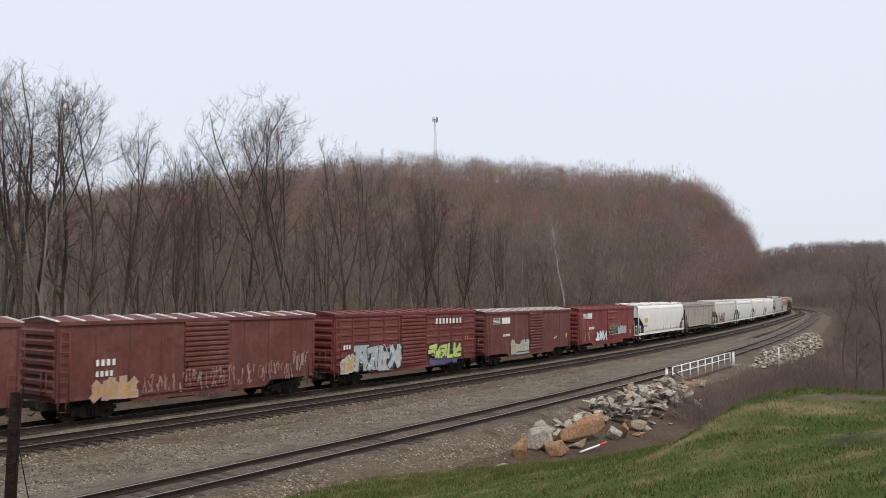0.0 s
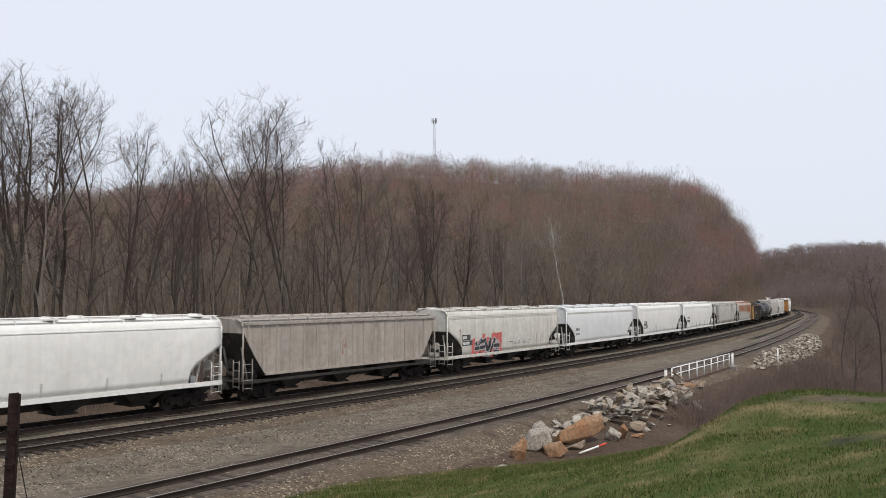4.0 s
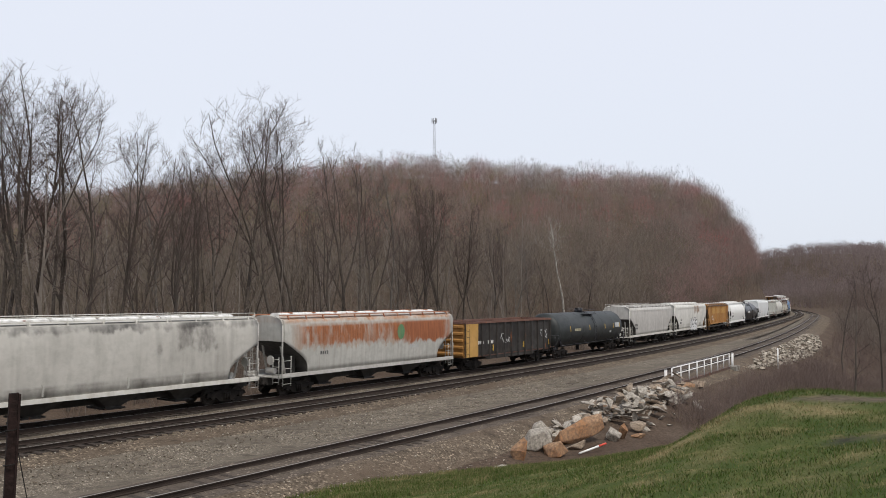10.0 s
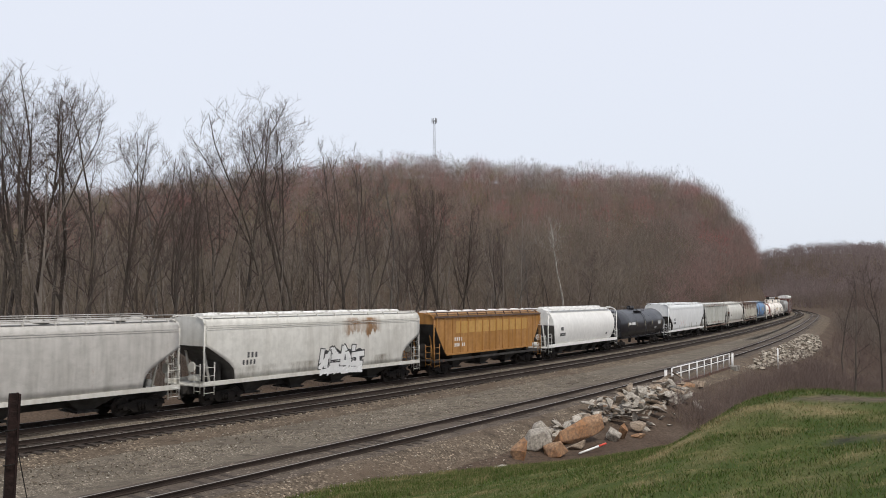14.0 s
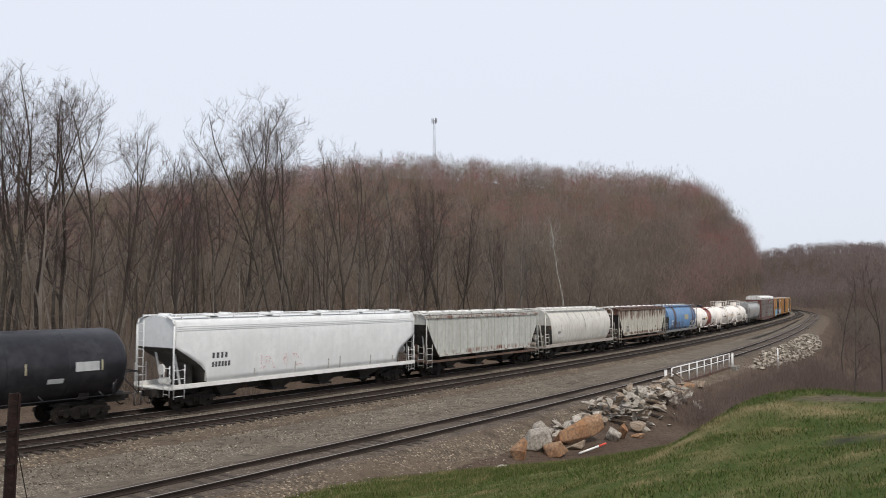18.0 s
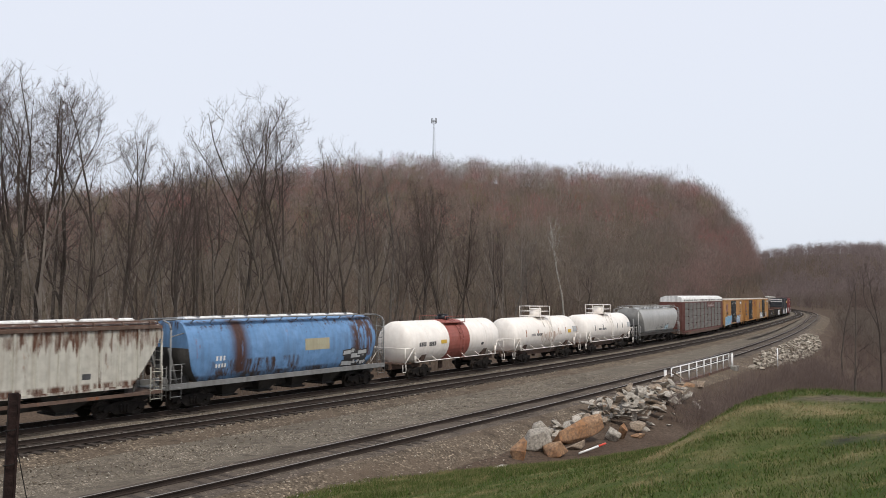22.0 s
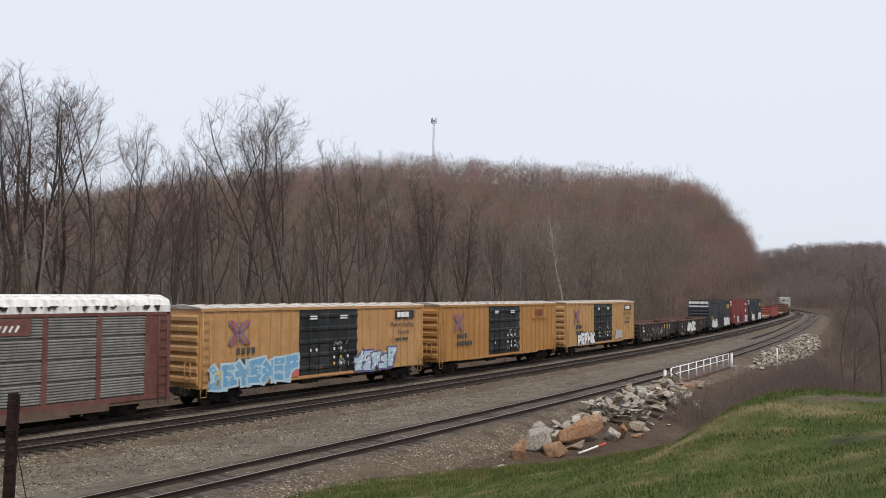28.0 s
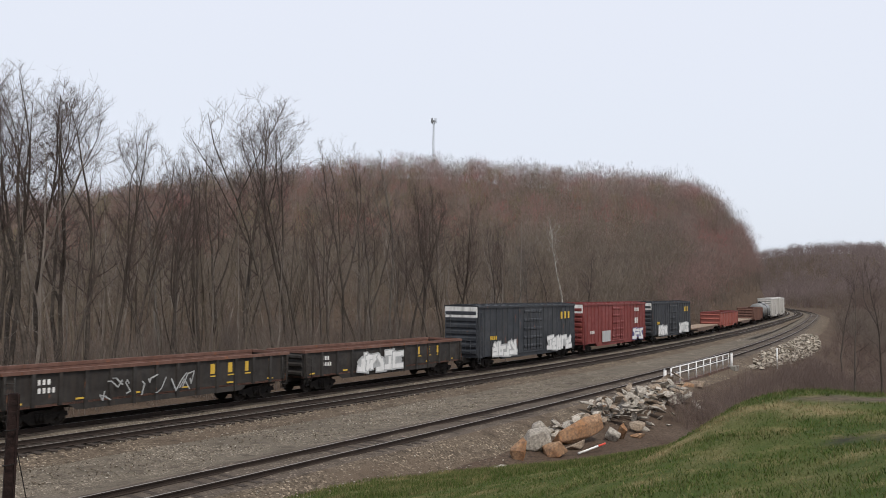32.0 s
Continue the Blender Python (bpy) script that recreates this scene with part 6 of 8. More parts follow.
            part("end_ladder", ladder_kit(0.45, 0.7, eave if sy * sx < 0 else 2.2), end_mat, car, at=pose(sx * (h + 0.01), sy * 1.05 - 0.22, 0, rz=90))
            part("end_post", Kit().rod((sx * (h - 1.05), sy * 0.72, 1.05), (sx * (h - 0.5), sy * 0.72, 3.35 if style != "round" else 3.0), 0.06, n=6), end_mat, car)
            if style == "round":
                part("frame_brace", Kit().rod((sx * (h - 0.06), sy * 1.44, 2.25), (sx * (a - 0.02), sy * 1.30, 2.25), 0.03, n=5), end_mat, car)
                part("frame_brace", Kit().rod((sx * (h - 0.06), sy * 1.44, 3.6), (sx * (a - 0.02), sy * 1.2, 3.75), 0.03, n=5), end_mat, car)
        part("slope_brace", Kit().box(sx * (h - 1.6) if sx > 0 else sx * (h - 1.45), sx * (h - 1.45) if sx > 0 else sx * (h - 1.6), -0.9, 0.9, 1.06, 2.3), P_CHUTE, car)
        part("brake_cylinder", Kit().rod((sx * (h - 0.75), -0.2, 1.35), (sx * (h - 0.75), 0.45, 1.35), 0.16, n=8), sill_mat, car)
        part("brake_wheel", Kit().rod((sx * (h - 0.12), -0.5, 2.0), (sx * (h - 0.06), -0.5, 2.0), 0.26, n=12), sill_mat, car)
    running_gear(car, h, 1.75)
    return car


# ---- tank cars ----
def tank_car(name, label, L, r, zc, mat, rng, band=None, dome="hatch", rail_mat=None, frame_mat=None, ladder_mat=None):
    """A tank car: barrel with domed heads, saddles, stub sills, walkway rails, top fittings, ladders and running gear."""
    car = tagged(new(name), label, "tank car", group="freight train cars")
    h = L / 2
    rail_mat, frame_mat, ladder_mat = rail_mat or mat, frame_mat or P_UNDER, ladder_mat or rail_mat or mat
    stations = [(-h + 0.62 * (1 - math.cos(k / 6 * math.pi / 2)), max(0.03, r * math.sin(k / 6 * math.pi / 2))) for k in range(7)]
    stations = stations + [(-h / 2, r), (0.0, r), (h / 2, r)] + [(-x, rr) for x, rr in stations[::-1]]
    n = 32
    kt = Kit().loft([[(x, rr * math.sin(2 * math.pi * i / n), zc + rr * math.cos(2 * math.pi * i / n)) for i in range(n)] for x, rr in stations], smooth=True, caps=True)
    part("barrel", kt, mat, car)

    def hoop(x0, x1, rr, name_, m_):
        return part(name_, Kit().loft([[(x, q * math.sin(2 * math.pi * i / n), zc + q * math.cos(2 * math.pi * i / n)) for i in range(n)] for x, q in ((x0, r - 0.01), (x0, rr), (x1, rr), (x1, r - 0.01))], smooth=False), m_, car)

    for x in (-h * 0.62, -h * 0.3, h * 0.3, h * 0.62):
        hoop(x - 0.02, x + 0.02, r + 0.008, "weld_seam", mat)
    if band:
        hoop(band[0], band[1], r + 0.02, "band", band[2])["label"] = "brick-red painted band round the middle"
    for sx in (-1, 1):
        x0, x1 = sorted((sx * (h - 3.0), sx * (h + 0.35)))
        part("stub_sill", Kit().box(x0, x1, -0.3, 0.3, 0.66, 1.06), frame_mat, car)
        part("saddle", Kit().prism([(-1.25, zc - r * 0.55), (-1.0, 1.0), (1.0, 1.0), (1.25, zc - r * 0.55)], sx * (h - 2.2) - 0.25, sx * (h - 2.2) + 0.25, "x"), frame_mat, car)
        xe = sx * (h + 0.28)
        part("end_deck", Kit().box(min(sx * (h - 1.0), xe), max(sx * (h - 1.0), xe), -1.0, 1.0, 1.03, 1.10), frame_mat, car)
        for sy in (-1, 1):
            part("end_rail", Kit().path([(sx * (h - 1.1), sy * 1.45, 1.08), (sx * (h - 0.75), sy * 1.45, 2.1), (xe, sy * 1.45, 2.1), (xe, sy * 1.45, 1.08), (sx * (h - 0.75), sy * 1.45, 2.1)], 0.027), rail_mat, car)
            part("step", Kit().path([(xe - 0.2, sy * 1.42, 1.05), (xe - 0.2, sy * 1.42, 0.55), (xe + 0.15, sy * 1.42, 0.55), (xe + 0.15, sy * 1.42, 1.05)], 0.025), rail_mat, car)
        part("cross_rail", Kit().path([(xe, -1.45, 2.1), (xe, 1.45, 2.1)], 0.03), rail_mat, car)
        part("end_valve", Kit().rod((sx * (h - 0.95), -1.38, 1.1), (sx * (h - 0.95), -1.38, 1.75), 0.10, 0.05, n=8), rail_mat, car)
    for sy in (-1, 1):
        part("side_rail", Kit().rod((-h + 1.0, sy * 1.46, 1.14), (h - 1.0, sy * 1.46, 1.14), 0.032, n=6), rail_mat, car)
        for i in range(6):
            x = -h + 1.5 + (L - 3) * i / 5
            part("rail_bracket", Kit().rod((x, sy * 1.46, 1.14), (x - 0.12, sy * 1.05, zc - r * 0.62), 0.03, n=5), rail_mat, car)
        kl = Kit()
        bend = [(sy * (r + 0.08) * math.sin(a), zc + (r + 0.08) * math.cos(a)) for a in (0.25, 0.5, 0.75, 1.0, 1.25, 1.5)] + [(sy * (r + 0.08), 0.95)]
        for x in (0.1, 0.55):
            kl.path([(x, y_, z_) for y_, z_ in bend], 0.022)
        for y_, z_ in bend[:-1] + [(sy * (r + 0.08), zc - 0.4 * k) for k in range(1, 4)]:
            kl.rod((0.1, y_, z_), (0.55, y_, z_), 0.018, n=5)
        part("ladder", kl, ladder_mat, car)
    part("belly_pipe", Kit().rod((-0.25, 0, zc - r + 0.1), (-0.25, 0, 0.35), 0.16, n=10), frame_mat, car)
    zt = zc + r
    if dome == "cage":
        part("centre_sill", Kit().box(-h + 2.6, h - 2.6, -0.3, 0.3, 0.55, 0.98), P_FRAME_RUST, car, "rusty brown centre sill")
        part("platform", Kit().box(-1.0, 1.0, -1.0, 1.0, zt + 0.02, zt + 0.10), rail_mat, car)
        part("dome", Kit().rod((0.1, 0, zt - 0.05), (0.1, 0, zt + 0.62), 0.52, n=18).rod((0.1, 0, zt + 0.62), (0.1, 0, zt + 0.72), 0.56, 0.48, n=18), mat, car)
        for sx in (-1, 1):
            for sy in (-1, 1):
                part("cage_post", Kit().rod((sx * 0.98, sy * 0.98, zt + 0.02), (sx * 0.98, sy * 0.98, zt + 0.92), 0.033, n=6), rail_mat, car)
        for z in (0.48, 0.92):
            part("cage_rail", Kit().path([(-0.98, -0.98, zt + z), (0.98, -0.98, zt + z), (0.98, 0.98, zt + z), (-0.98, 0.98, zt + z), (-0.98, -0.98, zt + z)], 0.028), rail_mat, car)
        for sy in (-1, 1):
            part("platform_brace", Kit().rod((-0.9, sy * 0.98, zt + 0.05), (-0.7, sy * (r * 0.92), zc + r * 0.4), 0.03, n=5).rod((0.9, sy * 0.98, zt + 0.05), (0.7, sy * (r * 0.92), zc + r * 0.4), 0.04, n=5), rail_mat, car)
    else:
        part("platform", Kit().box(-1.3, 1.3, -1.15, -0.75, zt - 0.22, zt - 0.16).box(-1.3, 1.3, 0.75, 1.15, zt - 0.22, zt - 0.16), band[2] if band else P_BLACK, car)
        part("dome", Kit().rod((0, 0, zt - 0.08), (0, 0, zt + 0.34), 0.40, n=14).box(-0.45, 0.45, -0.14, 0.14, zt + 0.30, zt + 0.40), P_BLACK, car, "black top hatch")
        for sx in (-1, 1):
            part("valve", Kit().rod((sx * 0.75, 0, zt - 0.08), (sx * 0.75, 0, zt + 0.22), 0.11, n=8), P_BLACK, car)
        for sy in (-1, 1):
            part("platform_rail", Kit().path([(-1.3, sy * 1.12, zt - 0.18), (-1.3, sy * 1.12, zt + 0.25), (1.3, sy * 1.12, zt + 0.25), (1.3, sy * 1.12, zt - 0.18)], 0.022), band[2] if band else P_BLACK, car)
    running_gear(car, h + 0.1, 2.2)
    return car


# ---- gondolas ----
def gondola(name, label, L, z0, z1, mat, rng, posts=14, rim_mat=None, low_mid=True, end_mat=None):
    """An open gondola: sides with outside posts, top chords, floor, corrugated ends and running gear."""
    car = tagged(new(name), label, "gondola car", group="freight train cars")
    h, W = L / 2, 1.46
    rim_mat = rim_mat or mat
    part("floor", Kit().box(-h, h, -W, W, z0 - 0.02, z0 + 0.08), P_GON_IN, car)
    for sy in (-1, 1):
        y0, y1 = sorted((sy * W, sy * (W - 0.04)))
        low = z0 - (0.28 if low_mid else 0.0)
        kt = Kit().prism([(-h, z0), (-h + 2.9, z0), (-h + 3.3, low), (h - 3.3, low), (h - 2.9, z0), (h, z0), (h, z1), (-h, z1)], y0, y1)
        part("side", kt, mat, car)
        yi = sorted((sy * (W - 0.045), sy * (W - 0.07)))
        part("lining", Kit().box(-h + 0.05, h - 0.05, yi[0], yi[1], z0 + 0.08, z1 - 0.02), P_GON_IN, car)
        yr = sorted((sy * (W - 0.09), sy * (W + 0.10)))
        part("top_chord", Kit().box(-h - 0.02, h + 0.02, yr[0], yr[1], z1 - 0.03, z1 + 0.12), rim_mat, car)
        for i in range(posts):
            x = -h + 0.15 + (L - 0.3) * i / (posts - 1)
            lo = low if abs(x) < h - 3.3 else z0
            k = Kit().prism([(-0.10, 0), (-0.07, 0.10), (0.07, 0.10), (0.10, 0)], lo, z1 - 0.03, "z")
            part("side_post", k, mat, car, at=pose(x, sy * W, 0, rz=180 if sy < 0 else 0))
    for sx in (-1, 1):
        x0, x1 = sorted((sx * h, sx * (h - 0.05)))
        en = part("end", Kit().box(x0, x1, -W, W, z0, z1), end_mat or mat, car)
        kt = Kit()
        m = max(3, int((z1 - z0) / 0.5))
        for i in range(m):
            z = z0 + (z1 - z0) * (i + 0.5) / m
            kt.prism([(sx * (h - 0.01), z - 0.16), (sx * (h + 0.10), z - 0.06), (sx * (h + 0.10), z + 0.06), (sx * (h - 0.01), z + 0.16)], -W + 0.1, W - 0.1)
        part("end_ribs", kt, end_mat or mat, en)
        part("end_chord", Kit().box(x0 - 0.05, x1 + 0.05, -W, W, z1 - 0.03, z1 + 0.12), rim_mat, car)
        for sy in (-1, 1):
            part("side_ladder", ladder_kit(0.4, z0 - 0.3, z1 - 0.1), mat, car, at=pose(sx * (h - 0.32) - 0.2, sy * (W + 0.12), 0))
            part("step", Kit().path([(-0.18, 0, z0), (-0.18, 0, z0 - 0.42), (0.18, 0, z0 - 0.42), (0.18, 0, z0)], 0.022), mat, car, at=pose(sx * (h - 0.3), sy * (W - 0.03), 0))
    part("centre_sill", Kit().box(-h - 0.2, h + 0.2, -0.25, 0.25, 0.64, z0), P_UNDER, car)
    running_gear(car, h)
    return car


# ---- automobile rack ----
def autorack(label, L, rng):
    car = tagged(new("auto_rack_car"), label, "auto rack", group="freight train cars")
    h, W = L / 2, 1.5
    part("deck", Kit().box(-h, h, -W + 0.02, W - 0.02, 0.62, 1.0), P_FRAME_RUST, car)
    part("core", Kit().box(-h + 0.4, h - 0.4, -W + 0.10, W - 0.10, 1.0, 4.72), P_GALV, car)
    bays = 10
    bw = (L - 2.6) / bays
    slat_kit = Kit().prism(zigzag(0, 0.83, 7, 0.02, -0.055, 0.4), 0.09, bw - 0.09, "x")
    panel = slat_kit.mesh("panel", P_GALV)
    for sy in (-1, 1):
        for i in range(bays):
            x = -h + 1.3 + bw * i
            for k in range(4):
                part("panel", panel, None, car, at=pose(x if sy < 0 else x + bw, sy * (W - 0.04), 1.03 + 0.92 * k, rz=0 if sy < 0 else 180))
        for i in range(bays + 1):
            x = -h + 1.3 + bw * i
            y0, y1 = sorted((sy * (W - 0.12), sy * (W + 0.02)))
            part("post", Kit().box(x - 0.12, x + 0.12, y0, y1, 0.95, 4.72), P_BROWN, car)
        y0, y1 = sorted((sy * (W - 0.1), sy * (W + 0.03)))
        part("top_beam", Kit().box(-h + 0.3, h - 0.3, y0, y1, 4.66, 4.80), P_BROWN, car)
        part("side_sill", Kit().box(-h, h, y0, y1, 0.78, 0.98), P_BROWN, car)
        part("sill_web", Kit().box(-h + 3.2, h - 3.2, y0, y1 - 0.02, 0.45, 0.78), P_FRAME_RUST, car)
        for sx in (-1, 1):
            x0, x1 = sorted((sx * (h - 1.2), sx * (h - 0.05)))
            y2, y3 = sorted((sy * (W - 0.06), sy * (W - 0.01)))
            part("end_panel", Kit().box(x0, x1, y2, y3, 0.98, 4.7), P_BROWN, car)
            part("side_ladder", ladder_kit(0.45, 0.5, 4.6), P_BROWN, car, at=pose(sx * (h - 0.5) - 0.22, sy * (W + 0.05), 0))
    # rounded white roof of ribbed sheet
    prof = [(-W - 0.02, 4.80), (-W - 0.02, 5.10), (-W + 0.10, 5.38), (-0.7, 5.60), (0.7, 5.60), (W - 0.10, 5.38), (W + 0.02, 5.10), (W + 0.02, 4.80)]
    rings = []
    n = 150
    for i in range(n + 1):
        x = -h + 0.1 + (L - 0.2) * i / n
        k = 1.0 if i % 2 else 0.982
        rings.append([(x, y * k, 4.8 + (z - 4.8) * k) for y, z in prof])
    part("roof", Kit().loft(rings, smooth=False, caps=True), P_ROOF_WHITE, car, "white ribbed roof with peeling paint")
    for sx in (-1, 1):
        for sy in (-1, 1):
            y0, y1 = sorted((sy * 0.02, sy * (W - 0.04)))
            x0, x1 = sorted((sx * (h - 0.12), sx * (h - 0.03)))
            part("end_door", Kit().box(x0, x1, y0, y1, 1.0, 4.78), P_BROWN, car)
    part("name_board", Kit().box(1.45, 6.7, -W - 0.05, -W - 0.01, 3.92, 4.62), P_BROWN, car, "brown board with a white faded name")
    part("centre_sill", Kit().box(-h - 0.2, h + 0.2, -0.3, 0.3, 0.5, 0.75), P_UNDER, car)
    running_gear(car, h, 2.6)
    return car


def flat_car(name, label, L, mat, rng, load=None, ends=False):
    """A low flat car with a plank deck, perhaps with bulkheads or a load."""
    car = tagged(new(name), label, "flat car", group="freight train cars")
    h, W = L / 2, 1.45
    part("deck", Kit().box(-h, h, -W, W, 1.0, 1.12), P_DECK, car)
    for sy in (-1, 1):
        y0, y1 = sorted((sy * W, sy * (W + 0.06)))
        part("side_sill", Kit().prism([(-h, 0.95), (-h + 3, 0.95), (-h + 4, 0.62), (h - 4, 0.62), (h - 3, 0.95), (h, 0.95), (h, 1.1), (-h, 1.1)], y0, y1), mat, car)
    for i in range(40):
        x = -h + L * (i + 0.5) / 40
        part("plank", Kit().box(x - L / 84, x + L / 84, -W + 0.03, W - 0.03, 1.12, 1.16 + 0.01 * rng.random()), P_DECK, car)
    if ends:
        for sx in (-1, 1):
            x0, x1 = sorted((sx * h, sx * (h - 0.25)))
            part("bulkhead", Kit().box(x0, x1, -W, W, 1.12, 3.3), mat, car)
    part("centre_sill", Kit().box(-h - 0.2, h + 0.2, -0.3, 0.3, 0.5, 1.0), P_UNDER, car)
    running_gear(car, h)
    return car
# ---- the train, car by car: position along it, and the car ----
TRAIN = []
SIDE_BOX = lambda z: 1.515
SIDE_RIB = lambda z: 1.545
rt = random.Random(21)


def put(car, u0, u1):
    TRAIN.append((car, (u0 + u1) / 2))
    return car


def rust_streaks(car, x0, x1, z0, z1, yf, n, name, ragged, mat=None):
    """Uneven upright runs of rust on the near side."""
    kt = Kit()
    for i in range(n):
        x = x0 + (x1 - x0) * (i + rt.random()) / n
        w = (x1 - x0) / n * rt.uniform(0.25, 1.1)
        lo = z0 + (z1 - z0) * ragged * rt.random() ** 1.5
        hi = z1 - (z1 - z0) * 0.25 * rt.random() ** 2
        rows = []
        for k in range(6):
            z, q = hi + (lo - hi) * k / 5, w * (1, 0.95, 0.75, 0.6, 0.4, 0.15)[k] / 2
            mid = x + w / 2 + w * 0.12 * rt.uniform(-1, 1)
            rows += [(mid - q, -yf(z) - 0.018, z), (mid + q, -yf(z) - 0.018, z)]
        kt.add(rows, [(2 * k, 2 * k + 1, 2 * k + 3, 2 * k + 2) for k in range(5)])
    part(name, kt, mat or P_RUST_BAND, car, "uneven runs of brown rust" if mat else "uneven runs of orange rust")["kind"] = "stuff"


c = boxcar("boxcar", "weathered oxide-red box car at the train's head", 15.5, 1.0, 4.38, 4.62, P_OXIDE, P_OXIDE, P_ROOF_PALE, rt, 9)
put(c, -319.5, -304.0)
c = boxcar("boxcar", "weathered oxide-red box car with pale spray-painted scrawls", 15.4, 0.98, 4.38, 4.62, P_OXIDE, P_OXIDE, P_ROOF_WHITE, rt, 10, 0.07, 0.035, (-1.25, 1.4))
letters(c, "reporting_mark", -5.9, 2.42, 4, 0.28, M_WHITE, SIDE_BOX, rt)
letters(c, "number", -5.9, 1.95, 4, 0.24, M_WHITE, SIDE_BOX, rt)
tag_art(c, -6.0, -3.9, 1.0, 1.75, 3, G_FADED_YELLOW, G_PINK, SIDE_BOX, rt, "faded white and yellow scrawl", 0.06)
tag_art(c, -3.7, -1.3, 0.95, 1.8, 9, None, G_PINK, SIDE_BOX, rt, "thin pale spray-painted scrawl", 0.04)
tag_art(c, -1.2, 5.9, 1.0, 1.9, 24, None, G_PINK, lambda z: 1.62, rt, "thin pale spray-painted scrawl", 0.04)
tag_art(c, 5.9, 7.2, 1.3, 2.3, 5, None, G_PINK, SIDE_BOX, rt, "small faded spray-painted patch", 0.06)
put(c, -302.5, -287.1)
c = boxcar("boxcar", "red box car with corrugated siding and silver and lime graffiti", 15.6, 0.95, 4.38, 4.60, P_OXIDE_BRIGHT, P_OXIDE_BRIGHT, P_OXIDE_BRIGHT, rt, 11, 0.12, 0.075, (-1.35, 1.35), grid=True)
letters(c, "name_lettering", 2.6, 3.55, 8, 0.38, M_WHITE, SIDE_RIB, rt, 0.62, 0.5, "wide-set white lettering drawn as plain bars")
letters(c, "reporting_mark", -7.0, 2.3, 3, 0.26, M_WHITE, SIDE_RIB, rt)
tag_art(c, -5.9, -1.5, 1.0, 2.35, 4, G_SILVER, G_BLACK, lambda z: 1.56, rt, "large silver graffiti with black outlines", 0.05, 0.0, G_WHITE)
tag_art(c, -5.9, -1.5, 1.0, 2.3, 9, None, G_PALE, lambda z: 1.575, rt, "pale blue streaks in the graffiti", 0.06)
tag_art(c, -7.2, -6.2, 1.0, 1.9, 2, G_FADED_YELLOW, G_SILVER, lambda z: 1.56, rt, "yellow patch under pale scrawl")
tag_art(c, 1.8, 5.6, 1.25, 2.05, 5, G_LIME, G_BLACK, lambda z: 1.56, rt, "lime-green graffiti with dark outlines", 0.05, 0.0, G_OLIVE)
tag_art(c, 1.9, 5.2, 0.75, 1.2, 4, G_PURPLE, None, lambda z: 1.556, rt, "violet graffiti shadow")
letters(c, "data_plate", 6.3, 2.3, 2, 0.3, M_RED, SIDE_RIB, rt)
put(c, -285.5, -269.9)
c = boxcar("boxcar", "plain red-brown box car with a striped pale roof", 15.4, 0.95, 4.22, 4.46, P_OXIDE, P_BROWN, P_ROOF_WHITE, rt, 8, 0.05, 0.025, (-0.6, 1.9))
letters(c, "emblem", -5.2, 3.3, 3, 0.48, M_WHITE, SIDE_BOX, rt, 0.1, 0.8, "white emblem drawn as plain bars")
for k in range(5):
    part("emblem_stripe", slab(Kit(), -6.6, -5.5, 3.3 + 0.10 * k, 3.34 + 0.10 * k, SIDE_BOX), M_WHITE, c)
letters(c, "number", -5.0, 2.3, 6, 0.2, M_WHITE, SIDE_BOX, rt)
tag_art(c, -3.6, -0.8, 0.95, 1.75, 3, G_OLIVE, G_SILVER, SIDE_BOX, rt, "faded olive and grey graffiti", 0.1)
tag_art(c, 4.1, 4.7, 1.75, 2.2, 1, None, G_WHITE, SIDE_BOX, rt, "small white scrawl")
letters(c, "yellow_patch", 6.6, 1.75, 1, 0.35, M_YELLOW, SIDE_BOX, rt)
put(c, -268.4, -253.0)
c = boxcar("boxcar", "red box car with a white emblem and white graffiti", 15.6, 0.95, 4.22, 4.48, P_RED2, P_RED2, P_RED2, rt, 9, 0.05, 0.03, (-0.3, 2.3), None, "plug")
letters(c, "emblem", -5.5, 3.3, 2, 0.5, M_WHITE, SIDE_BOX, rt, 0.1, 0.9, "white emblem drawn as plain bars")
for k in range(5):
    part("emblem_stripe", slab(Kit(), -6.7, -5.6, 3.3 + 0.10 * k, 3.34 + 0.10 * k, SIDE_BOX), M_WHITE, c)
letters(c, "number", -5.2, 2.25, 6, 0.24, M_WHITE, SIDE_BOX, rt)
tag_art(c, -3.5, -0.5, 1.15, 2.05, 3, G_WHITE, G_BLACK, SIDE_BOX, rt, "white bubble graffiti with dark outlines", 0.05)
tag_art(c, -7.0, -4.6, 1.2, 2.0, 3, None, G_SILVER, SIDE_BOX, rt, "thin grey scrawl", 0.05)
tag_art(c, -0.2, 2.2, 1.7, 2.4, 4, G_BLACK, G_OLIVE, lambda z: 1.61, rt, "dark graffiti with a pale outline", 0.04)
tag_art(c, 2.7, 5.2, 1.6, 2.35, 4, G_SILVER, None, SIDE_BOX, rt, "pale grey block graffiti")
letters(c, "yellow_patch", 6.4, 1.5, 1, 0.35, M_YELLOW, SIDE_BOX, rt)
put(c, -251.2, -235.6)

c = hopper("covered_hopper", "clean white covered hopper with a small yellow plate", 19.2, "plate", P_WHITE, rt, 4.3, 4.52, None, 4, 1)
slabk = slab(Kit(), -7.6, -6.4, 2.45, 2.95, PLATE)
part("yellow_plate", slabk, M_YELLOW, c)
letters(c, "number", -7.6, 1.95, 5, 0.26, M_BLUEMARK, PLATE, rt)
for x in (-8.0, -5.8, -2.6, 0.2, 3.2, 6.0):
    part("side_stake", slab(Kit(), x, x + 0.05, 1.35, 1.9, PLATE, 0.03), P_GREY_DIRTY, c)
put(c, -234.1, -214.8)
